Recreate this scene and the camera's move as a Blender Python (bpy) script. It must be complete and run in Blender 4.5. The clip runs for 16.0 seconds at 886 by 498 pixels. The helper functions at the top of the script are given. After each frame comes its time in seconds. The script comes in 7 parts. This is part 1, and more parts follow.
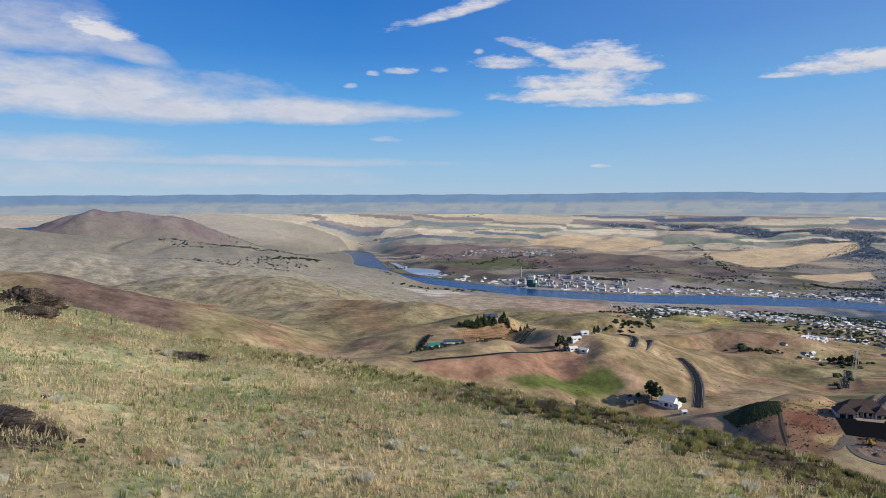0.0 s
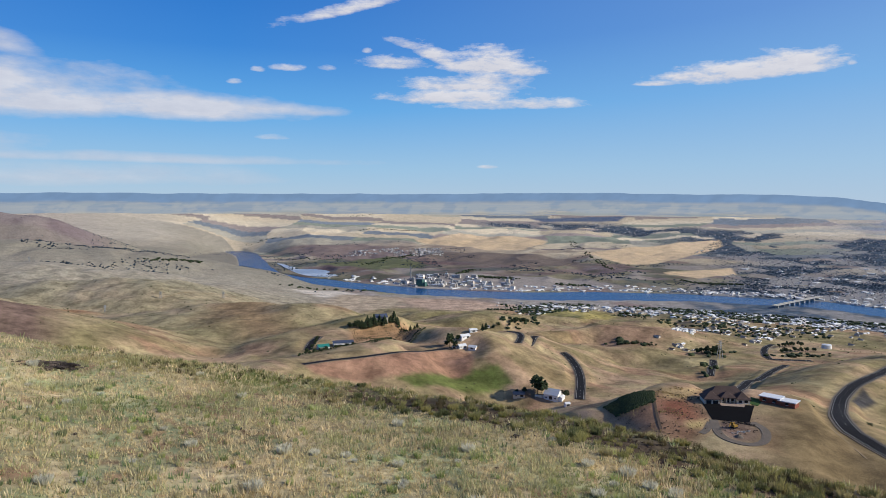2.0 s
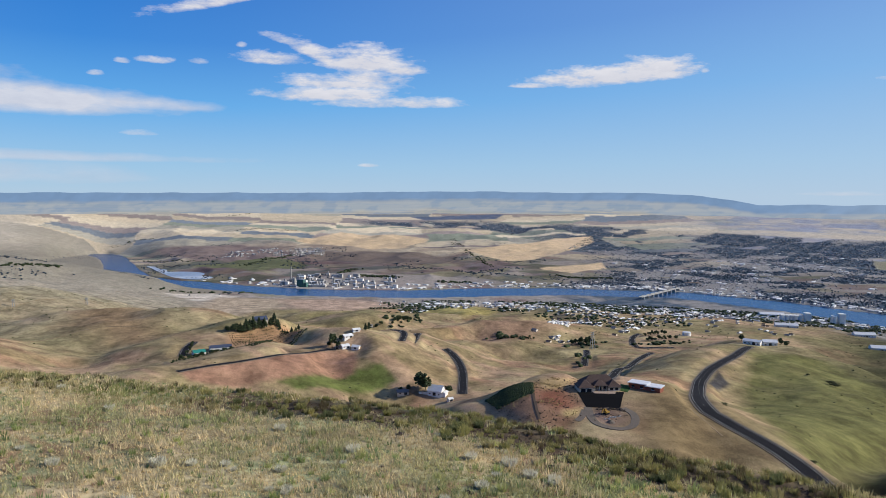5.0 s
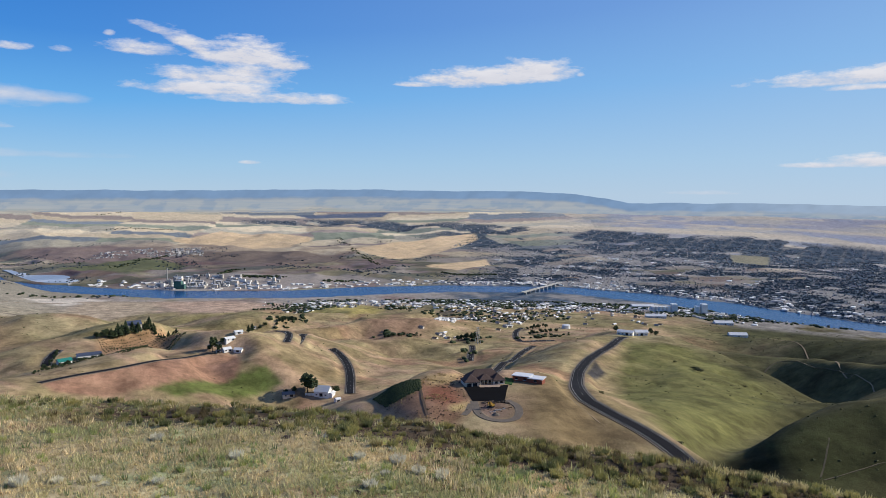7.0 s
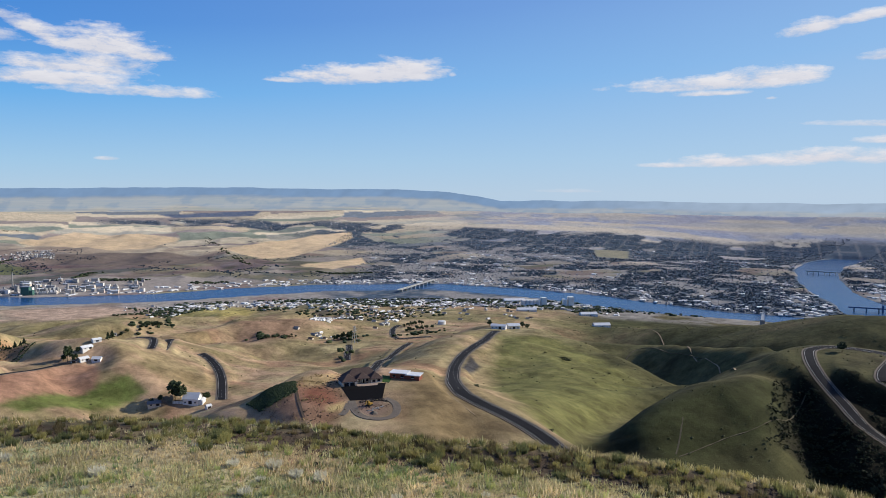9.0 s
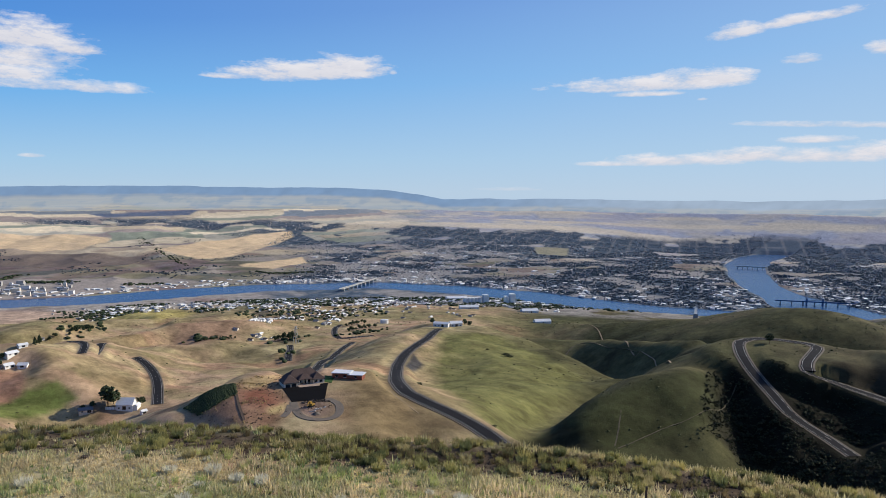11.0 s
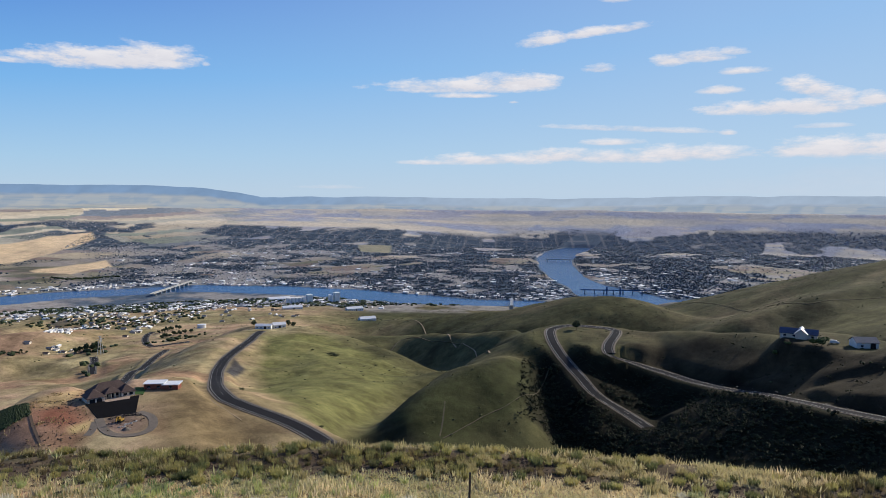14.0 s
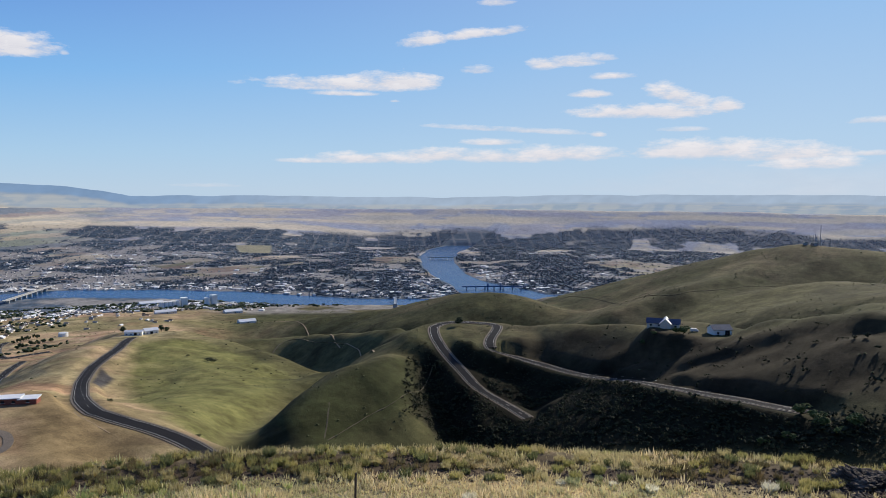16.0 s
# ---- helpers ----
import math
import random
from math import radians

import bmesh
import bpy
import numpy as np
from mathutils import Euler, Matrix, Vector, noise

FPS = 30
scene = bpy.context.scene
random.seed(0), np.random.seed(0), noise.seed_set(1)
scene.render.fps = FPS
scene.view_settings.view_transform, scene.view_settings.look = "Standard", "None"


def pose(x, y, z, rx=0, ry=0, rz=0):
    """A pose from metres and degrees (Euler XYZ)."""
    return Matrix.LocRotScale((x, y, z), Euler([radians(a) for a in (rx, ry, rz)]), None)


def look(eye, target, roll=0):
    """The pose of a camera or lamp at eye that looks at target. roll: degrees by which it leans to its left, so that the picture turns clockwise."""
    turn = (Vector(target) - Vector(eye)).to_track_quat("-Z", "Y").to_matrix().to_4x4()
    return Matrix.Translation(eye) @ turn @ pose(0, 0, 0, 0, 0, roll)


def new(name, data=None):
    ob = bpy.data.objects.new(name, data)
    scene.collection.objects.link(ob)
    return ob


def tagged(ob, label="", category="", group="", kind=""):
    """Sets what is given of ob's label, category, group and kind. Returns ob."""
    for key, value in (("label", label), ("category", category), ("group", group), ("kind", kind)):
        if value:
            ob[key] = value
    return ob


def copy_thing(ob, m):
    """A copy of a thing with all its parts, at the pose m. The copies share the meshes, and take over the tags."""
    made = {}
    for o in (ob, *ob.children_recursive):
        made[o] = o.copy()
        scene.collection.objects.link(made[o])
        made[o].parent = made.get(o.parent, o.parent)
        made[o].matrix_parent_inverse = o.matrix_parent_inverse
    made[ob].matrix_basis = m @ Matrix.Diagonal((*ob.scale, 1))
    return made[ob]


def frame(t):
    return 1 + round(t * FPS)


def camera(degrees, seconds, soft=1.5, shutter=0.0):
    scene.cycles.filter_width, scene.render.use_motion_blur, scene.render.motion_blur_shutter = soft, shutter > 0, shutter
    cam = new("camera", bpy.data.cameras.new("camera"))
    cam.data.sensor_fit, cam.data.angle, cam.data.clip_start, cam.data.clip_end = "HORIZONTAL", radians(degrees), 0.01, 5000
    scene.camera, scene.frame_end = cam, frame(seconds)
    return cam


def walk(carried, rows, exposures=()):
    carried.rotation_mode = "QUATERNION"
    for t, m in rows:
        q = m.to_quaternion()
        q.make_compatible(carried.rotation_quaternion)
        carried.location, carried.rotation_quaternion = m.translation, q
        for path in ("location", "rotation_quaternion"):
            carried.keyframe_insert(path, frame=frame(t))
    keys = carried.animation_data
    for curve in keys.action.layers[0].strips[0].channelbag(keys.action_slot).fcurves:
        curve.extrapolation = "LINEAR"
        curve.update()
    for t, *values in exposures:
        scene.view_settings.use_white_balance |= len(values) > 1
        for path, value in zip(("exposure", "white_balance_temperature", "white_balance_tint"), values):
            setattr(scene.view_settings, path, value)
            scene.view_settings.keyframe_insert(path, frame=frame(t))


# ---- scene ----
cam = camera(64.3, 16.0, soft=0.55)
EYE = 300.0  # the river's surface is at 0
# seconds, yaw, pitch, roll of a hovering camera that only turns
ROWS = [
    (0.0, -0.00, -4.28, 0.16),
    (0.5, -2.24, -4.25, 0.25),
    (1.0, -4.46, -4.26, 0.31),
    (1.5, -6.82, -4.25, 0.44),
    (2.0, -8.98, -4.25, 0.47),
    (2.5, -10.71, -4.24, 0.48),
    (3.0, -12.01, -4.26, 0.48),
    (5.5, -20.61, -4.28, 0.37),
    (6.0, -22.81, -4.27, 0.43),
    (6.5, -25.29, -4.31, 0.46),
    (7.0, -27.83, -4.38, 0.46),
    (7.5, -30.30, -4.39, 0.49),
    (8.0, -32.94, -4.43, 0.44),
    (8.5, -35.85, -4.45, 0.43),
    (11.0, -42.66, -4.57, 0.36),
    (11.5, -44.70, -4.60, 0.36),
    (12.0, -46.63, -4.60, 0.33),
    (12.5, -48.84, -4.61, 0.36),
    (13.0, -51.51, -4.63, 0.40),
    (13.5, -54.39, -4.64, 0.34),
    (14.0, -56.97, -4.65, 0.37),
    (14.5, -59.43, -4.67, 0.38),
    (15.0, -61.67, -4.68, 0.35),
    (15.5, -64.00, -4.70, 0.34),
    (16.0, -66.49, -4.69, 0.43),
]
walk(cam, [(t, pose(0, 0, EYE, 0, 0, yaw) @ pose(0, 0, 0, 90 + pitch, 0, 0) @ pose(0, 0, 0, 0, 0, roll)) for t, yaw, pitch, roll in ROWS],
     exposures=[(0.0, -0.18, 6250, 10), (3.0, -0.10, 6250, 10), (5.5, -0.08, 6280, 10), (8.0, -0.05, 6320, 10), (11.0, -0.02, 6380, 10), (14.0, 0.0, 6430, 10), (16.0, 0.01, 6450, 10)])

# ---- sky, sun ----
SUN_AZ, SUN_EL = -106.0, 26.0
world = bpy.data.worlds.new("sky")
scene.world = world
world.use_nodes = True
wt = world.node_tree
wt.nodes.clear()


def wmath(op, a, b=None, c=None, clamp=False):
    n = wt.nodes.new("ShaderNodeMath")
    n.operation, n.use_clamp = op, clamp
    for i, v in enumerate((a, b, c)):
        if v is None:
            continue
        if isinstance(v, (int, float)):
            n.inputs[i].default_value = v
        else:
            wt.links.new(v, n.inputs[i])
    return n.outputs[0]


sky = wt.nodes.new("ShaderNodeTexSky")
sky.sky_type, sky.sun_disc = "NISHITA", False
sky.sun_elevation, sky.sun_rotation = radians(SUN_EL), radians(-SUN_AZ)
sky.altitude, sky.air_density, sky.dust_density, sky.ozone_density = 800, 1.0, 0.15, 4.0
coord = wt.nodes.new("ShaderNodeTexCoord")
split = wt.nodes.new("ShaderNodeSeparateXYZ")
wt.links.new(coord.outputs["Generated"], split.inputs[0])
# bearing to the right of ahead and height over the horizon, in degrees
w_az = wmath("MULTIPLY", wmath("ARCTAN2", split.outputs[0], split.outputs[1]), 57.29578)
w_el = wmath("MULTIPLY", wmath("ARCSINE", split.outputs[2]), 57.29578)
flat = wt.nodes.new("ShaderNodeCombineXYZ")
wt.links.new(w_az, flat.inputs[0])
wt.links.new(wmath("MULTIPLY", w_el, 3.0), flat.inputs[1])


def wnoise(scale, detail, rough=0.55):
    n = wt.nodes.new("ShaderNodeTexNoise")
    n.inputs["Scale"].default_value, n.inputs["Detail"].default_value, n.inputs["Roughness"].default_value = scale, detail, rough
    wt.links.new(flat.outputs[0], n.inputs["Vector"])
    return n.outputs["Fac"]


puff, wisp = wnoise(0.30, 10, 0.68), wnoise(0.12, 8, 0.6)
fray = wmath("MULTIPLY", wmath("SUBTRACT", puff, 0.50), 3.7)
drift = wmath("MULTIPLY", wmath("SUBTRACT", wisp, 0.42), 3.4)
# clouds: bearing right, height, half width, half height, thickness, slant
CUMULUS = [(12.6, 9.2, 3.4, 0.95, 1.1, 0.00), (15.0, 9.9, 2.4, 0.9, 1.1, 0.00), (-25.4, 11.6, 2.63, 1.12, 1.2, 0.20), (2.0, 14.5, 6.32, 0.68, 0.9, -0.25), (12.2, 10.3, 3.79, 1.61, 1.2, 0.00), (8.5, 10.9, 2.53, 0.93, 1.0, 0.35), (6.1, 11.8, 2.02, 0.50, 0.8, 0.20), (5.0, 10.4, 3.03, 0.74, 1.0, 0.00), (10.1, 8.7, 5.56, 0.93, 1.0, 0.00), (9.7, 7.8, 6.57, 0.93, 1.1, 0.00), (14.4, 7.3, 6.32, 0.68, 1.0, 0.00), (-3.4, 9.8, 1.62, 0.37, 0.9, 0.00), (-5.6, 9.6, 0.61, 0.31, 0.8, 0.00), (-0.4, 9.9, 0.81, 0.31, 0.7, 0.00), (-7.4, 8.6, 0.61, 0.31, 0.7, 0.00), (2.8, 11.3, 0.45, 0.31, 0.7, 0.00), (12.6, 2.4, 0.91, 0.25, 0.8, 0.00), (-4.5, 4.5, 1.41, 0.31, 0.5, 0.00), (31.6, 9.2, 7.07, 1.12, 1.2, -0.03), (34.7, 9.6, 4.04, 1.30, 1.2, 0.00), (25.7, 8.7, 2.02, 0.31, 0.9, 0.00), (38.6, 9.4, 0.35, 0.25, 0.7, 0.00), (58.4, 8.2, 7.58, 0.81, 1.1, 0.00), (62.3, 8.5, 4.29, 1.05, 1.2, 0.00), (58.5, 7.6, 3.03, 0.31, 0.9, 0.00), (62.6, 7.1, 0.51, 0.19, 0.8, 0.00), (64.8, 11.7, 2.27, 0.81, 1.1, -0.15), (68.4, 12.2, 2.78, 0.56, 1.0, -0.10), (71.0, 12.4, 2.43, 0.50, 1.0, -0.10), (69.2, 9.5, 1.62, 0.50, 1.0, 0.00), (74.4, 9.9, 1.62, 0.74, 1.0, 0.00), (76.4, 10.1, 2.78, 0.68, 1.0, 0.00), (78.8, 10.3, 1.41, 0.43, 0.9, 0.00), (79.2, 8.9, 1.41, 0.37, 0.9, 0.00), (78.1, 7.6, 1.62, 0.50, 1.0, 0.00), (71.8, 4.9, 6.82, 0.37, 0.8, 0.05), (55.9, 2.3, 3.03, 0.31, 0.8, 0.00), (60.8, 2.5, 5.56, 0.68, 1.0, 0.00), (66.3, 2.8, 4.04, 0.81, 1.1, 0.00), (71.1, 2.7, 5.05, 0.81, 1.0, 0.00), (75.6, 2.9, 6.06, 0.93, 1.0, 0.00), (70.3, 3.9, 2.53, 0.43, 0.8, 0.00), (84.2, 7.3, 2.12, 1.05, 1.2, 0.20), (82.6, 6.1, 6.32, 0.87, 1.2, 0.00), (85.8, 6.7, 1.52, 0.74, 1.0, 0.00), (88.0, 6.4, 1.26, 0.74, 1.1, 0.00), (78.2, 7.7, 1.31, 0.43, 1.0, 0.00), (79.9, 8.9, 1.72, 0.37, 0.9, 0.00), (78.7, 4.5, 0.71, 0.31, 0.8, 0.00), (70.6, 14.6, 1.62, 0.56, 1.0, 0.00), (86.8, 3.1, 6.57, 1.18, 1.1, 0.00), (91.4, 2.8, 5.56, 1.05, 1.1, 0.00), (94.0, 2.1, 4.04, 0.68, 1.0, 0.00), (97.5, 5.0, 1.77, 0.37, 0.9, 0.00), (97.8, 2.8, 1.52, 0.31, 0.9, 0.00), (85.1, 4.8, 2.27, 0.25, 0.6, 0.00), (48.2, 0.3, 3.03, 0.25, 0.4, 0.00)]
CIRRUS = [(-27.7, 6.9, 15.16, 2.76, 2.0, 0.00), (-15.7, 6.3, 15.16, 1.38, 2.0, 0.00), (-5.6, 6.5, 6.89, 0.73, 1.7, 0.00), (-30.0, 11.1, 6.89, 2.53, 1.6, 0.00), (-23.6, 10.2, 3.22, 1.19, 1.5, 0.20), (-19.1, 2.6, 20.21, 0.55, 1.1, 0.00), (-32.0, 3.1, 12.40, 1.29, 1.2, 0.00), (-28.6, 1.3, 22.97, 1.29, 0.9, 0.00), (92.6, 0.5, 13.78, 1.84, 0.5, 0.00)]


def cloud_sum(rows, ragged, edge):
    """How thick the clouds stand, and how much of that is their upper, sunlit half."""
    total = lit = None
    for a, e, w, h, k, sl in rows:
        dx = wmath("DIVIDE", wmath("SUBTRACT", w_az, a), w)
        dy = wmath("DIVIDE", wmath("MULTIPLY_ADD", wmath("SUBTRACT", w_az, a), sl, wmath("SUBTRACT", w_el, e)), h)
        flat_base = wmath("MULTIPLY", dy, wmath("ADD", 1.0, wmath("MULTIPLY", wmath("LESS_THAN", dy, 0.0), 0.9)))
        d = wmath("ADD", wmath("MULTIPLY", dx, dx), wmath("MULTIPLY", flat_base, flat_base))
        m = wmath("MULTIPLY", wmath("SUBTRACT", wmath("ADD", 1.0, ragged), d), k * edge, clamp=True)
        top_ = wmath("MULTIPLY", m, wmath("MULTIPLY_ADD", dy, 0.55, 0.55, clamp=True))
        total = m if total is None else wmath("MAXIMUM", total, m)
        lit = top_ if lit is None else wmath("MAXIMUM", lit, top_)
    return total, wmath("DIVIDE", lit, wmath("MAXIMUM", total, 0.02))


heap, heap_lit = cloud_sum(CUMULUS, fray, 0.95)
heap = wmath("MULTIPLY", heap, 0.95)
veil, _ = cloud_sum(CIRRUS, drift, 0.45)
veil = wmath("MULTIPLY", veil, 0.86)
cover_w = wmath("MAXIMUM", heap, veil)
shade_mix = wt.nodes.new("ShaderNodeMix")
shade_mix.data_type = "RGBA"
shade_mix.inputs[6].default_value, shade_mix.inputs[7].default_value = (5.9, 5.9, 6.6, 1), (8.4, 8.15, 8.3, 1)
wt.links.new(wmath("ADD", wmath("MULTIPLY", veil, 0.55), wmath("MULTIPLY_ADD", heap_lit, 0.8, wmath("MULTIPLY", wmath("SUBTRACT", puff, 0.38), 1.5), clamp=True), clamp=True), shade_mix.inputs[0])
# clear-air blue: deep overhead, pale over the horizon, laid over the sky model
ramp_w = wt.nodes.new("ShaderNodeValToRGB")
el_ = ramp_w.color_ramp.elements
el_[0].position, el_[0].color = 0.0, (4.6, 6.3, 7.9, 1)
el_[1].position, el_[1].color = 1.0, (0.06, 0.42, 1.7, 1)
for pos_, col_ in ((0.035, (3.6, 6.0, 8.3, 1)), (0.112, (1.30, 4.4, 8.6, 1)), (0.188, (0.42, 2.6, 7.3, 1)), (0.26, (0.20, 1.95, 6.5, 1)), (0.42, (0.10, 1.4, 5.6, 1)), (0.58, (0.07, 0.8, 3.4, 1))):
    e_ = el_.new(pos_)
    e_.color = col_
# paler towards the sun's side
glow = wmath("MULTIPLY_ADD", wmath("DIVIDE", wmath("SUBTRACT", w_az, 2.0), 90.0, clamp=True), -0.50, 1.0)
wt.links.new(wmath("DIVIDE", wmath("MULTIPLY", w_el, glow), 60.0, clamp=True), ramp_w.inputs[0])
tone = wt.nodes.new("ShaderNodeMix")
tone.data_type = "RGBA"
tone.inputs[0].default_value = 0.9
wt.links.new(sky.outputs[0], tone.inputs[6])
wt.links.new(ramp_w.outputs[0], tone.inputs[7])
with_clouds = wt.nodes.new("ShaderNodeMix")
with_clouds.data_type = "RGBA"
wt.links.new(cover_w, with_clouds.inputs[0])
pale = wt.nodes.new("ShaderNodeMix")
pale.data_type = "RGBA"
pale.inputs[7].default_value = (5.2, 6.1, 7.6, 1)
left_w = wmath("MULTIPLY", wmath("DIVIDE", wmath("SUBTRACT", 2.0, w_az), 30.0, clamp=True), 0.04)
wt.links.new(wmath("MULTIPLY_ADD", wmath("DIVIDE", wmath("ADD", w_az, 8.0), 85.0, clamp=True), 0.42, left_w), pale.inputs[0])
wt.links.new(tone.outputs[2], pale.inputs[6])
wt.links.new(pale.outputs[2], with_clouds.inputs[6])
wt.links.new(shade_mix.outputs[2], with_clouds.inputs[7])
back = wt.nodes.new("ShaderNodeBackground")
back.inputs["Strength"].default_value = 0.10
wt.links.new(with_clouds.outputs[2], back.inputs["Color"])
w_out = wt.nodes.new("ShaderNodeOutputWorld")
wt.links.new(back.outputs[0], w_out.inputs[0])

sun = new("sun", bpy.data.lights.new("sun", "SUN"))
sun.data.energy, sun.data.angle, sun.data.color = 5.5, radians(0.53), (1.0, 0.90, 0.74)
sx, sy = -math.sin(radians(SUN_AZ)), math.cos(radians(SUN_AZ))
sun.matrix_world = look((sx * 400, sy * 400, 300 + 400 * math.tan(radians(SUN_EL))), (0, 0, 300))

# ---- materials ----
def mat(name, colour, rough=0.85, vary=0.25, size=1.0, bump=0.3, metal=0.0, attr="", tint=None, island=False):
    """A surface with grain at two scales; size is the grain in metres, tint a second colour that comes in as stains."""
    m = bpy.data.materials.new(name)
    m.use_nodes = True
    nt = m.node_tree
    b = nt.nodes["Principled BSDF"]
    b.inputs["Roughness"].default_value, b.inputs["Metallic"].default_value = rough, metal
    b.inputs["Specular IOR Level"].default_value = 0.25
    tc = nt.nodes.new("ShaderNodeNewGeometry")

    def noise_node(s, detail):
        n = nt.nodes.new("ShaderNodeTexNoise")
        n.inputs["Scale"].default_value, n.inputs["Detail"].default_value = 1.0 / s, detail
        nt.links.new(tc.outputs["Position"], n.inputs["Vector"])
        return n.outputs["Fac"]

    fine, broad = noise_node(size, 4), noise_node(size * 9, 3)
    both = nt.nodes.new("ShaderNodeMath")
    both.operation = "MULTIPLY_ADD"
    nt.links.new(fine, both.inputs[0])
    both.inputs[1].default_value = 0.6
    half = nt.nodes.new("ShaderNodeMath")
    half.operation = "MULTIPLY"
    nt.links.new(broad, half.inputs[0])
    half.inputs[1].default_value = 0.4
    nt.links.new(half.outputs[0], both.inputs[2])
    ramp = nt.nodes.new("ShaderNodeMapRange")
    ramp.inputs["From Min"].default_value, ramp.inputs["From Max"].default_value = 0.3, 0.7
    ramp.inputs["To Min"].default_value, ramp.inputs["To Max"].default_value = 1 - vary, 1 + vary
    nt.links.new(both.outputs[0], ramp.inputs["Value"])
    mul = nt.nodes.new("ShaderNodeMix")
    mul.data_type, mul.blend_type = "RGBA", "MULTIPLY"
    mul.inputs[0].default_value = 1.0
    if attr:
        a = nt.nodes.new("ShaderNodeAttribute")
        a.attribute_name = attr
        nt.links.new(a.outputs["Color"], mul.inputs[6])
    elif tint:
        t = nt.nodes.new("ShaderNodeMix")
        t.data_type = "RGBA"
        t.inputs[6].default_value, t.inputs[7].default_value = (*colour, 1), (*tint, 1)
        if island:
            nt.links.new(tc.outputs["Random Per Island"], t.inputs[0])
        else:
            k = nt.nodes.new("ShaderNodeMapRange")
            k.inputs["From Min"].default_value, k.inputs["From Max"].default_value = 0.42, 0.62
            nt.links.new(broad, k.inputs["Value"])
            nt.links.new(k.outputs[0], t.inputs[0])
        nt.links.new(t.outputs[2], mul.inputs[6])
    else:
        mul.inputs[6].default_value = (*colour, 1)
    nt.links.new(ramp.outputs[0], mul.inputs[7])
    nt.links.new(mul.outputs[2], b.inputs["Base Color"])
    if bump:
        bp = nt.nodes.new("ShaderNodeBump")
        bp.inputs["Strength"].default_value, bp.inputs["Distance"].default_value = bump, size
        nt.links.new(fine, bp.inputs["Height"])
        nt.links.new(bp.outputs[0], b.inputs["Normal"])
    return m


M_GROUND = mat("ground_cover", (0.2, 0.18, 0.1), 0.95, 0.40, 0.7, 0.25, attr="cover")
M_ROAD = mat("asphalt", (0.021, 0.021, 0.024), 0.95, 0.2, 0.8, 0.1)
M_LINE = mat("road_paint", (0.46, 0.46, 0.43), 0.8, 0.2, 0.7, 0)
M_FRESH = mat("fresh_asphalt", (0.006, 0.006, 0.007), 1.0, 0.15, 0.8, 0.1)
M_CLOD = mat("dark_clods", (0.085, 0.058, 0.040), 0.95, 0.4, 0.1, 0.5)
M_GRAVEL = mat("gravel", (0.15, 0.125, 0.10), 0.95, 0.25, 0.3, 0.4)
M_LEAF = mat("dark_foliage", (0.022, 0.036, 0.018), 0.9, 0.4, 1.2, 0, tint=(0.045, 0.06, 0.022), island=True)
# far leaves: the blue of distance haze is mixed into their colour
M_HAZED_LEAF = mat("hazed_foliage", (0.040, 0.068, 0.100), 0.95, 0.25, 5, 0, tint=(0.080, 0.115, 0.155), island=True)
M_BRUSH = mat("grey_green_brush", (0.05, 0.06, 0.025), 0.95, 0.4, 0.8, 0, tint=(0.1, 0.1, 0.045), island=True)
M_BARK = mat("bark", (0.09, 0.065, 0.045), 0.95, 0.3, 0.2, 0.5)
M_WHITE = mat("white_paint", (0.75, 0.74, 0.71), 0.7, 0.08, 1.5, 0.02)
M_WHITEROOF = mat("white_metal_roof", (0.68, 0.69, 0.70), 0.45, 0.1, 2, 0.02)
M_PATIO = mat("tan_pavers", (0.36, 0.27, 0.21), 0.9, 0.15, 0.6, 0.1)
M_CREAM = mat("cream_render", (0.60, 0.53, 0.44), 0.85, 0.1, 1.0, 0.05)
M_BROWNROOF = mat("brown_shingles", (0.085, 0.058, 0.05), 0.9, 0.3, 0.5, 0.3)
M_GREYROOF = mat("grey_shingles", (0.17, 0.17, 0.18), 0.85, 0.2, 0.6, 0.2)
M_BLUEROOF = mat("slate_blue_metal", (0.055, 0.072, 0.12), 0.8, 0.12, 2, 0.05)
M_TEALROOF = mat("teal_metal", (0.03, 0.2, 0.17), 0.5, 0.1, 2, 0.05)
M_BRICK = mat("red_brick", (0.22, 0.075, 0.05), 0.9, 0.2, 0.4, 0.2)
M_CONCRETE = mat("concrete", (0.36, 0.35, 0.33), 0.9, 0.15, 2, 0.1)
M_STEEL = mat("grey_steel", (0.30, 0.31, 0.32), 0.5, 0.15, 1, 0.05, metal=0.3)
M_GREENCLAD = mat("green_cladding", (0.06, 0.14, 0.12), 0.7, 0.15, 6, 0.05)
M_DARK = mat("dark_glass", (0.02, 0.023, 0.028), 0.15, 0.1, 1, 0)
M_ROCK = mat("basalt", (0.045, 0.034, 0.027), 0.95, 0.6, 0.12, 1.0, tint=(0.11, 0.085, 0.066))
M_WOOD = mat("weathered_post", (0.07, 0.055, 0.045), 0.95, 0.3, 0.1, 0.4)
M_GRASS = mat("dry_grass", (0.24, 0.21, 0.10), 0.95, 0.25, 3.0, 0, attr="cover")

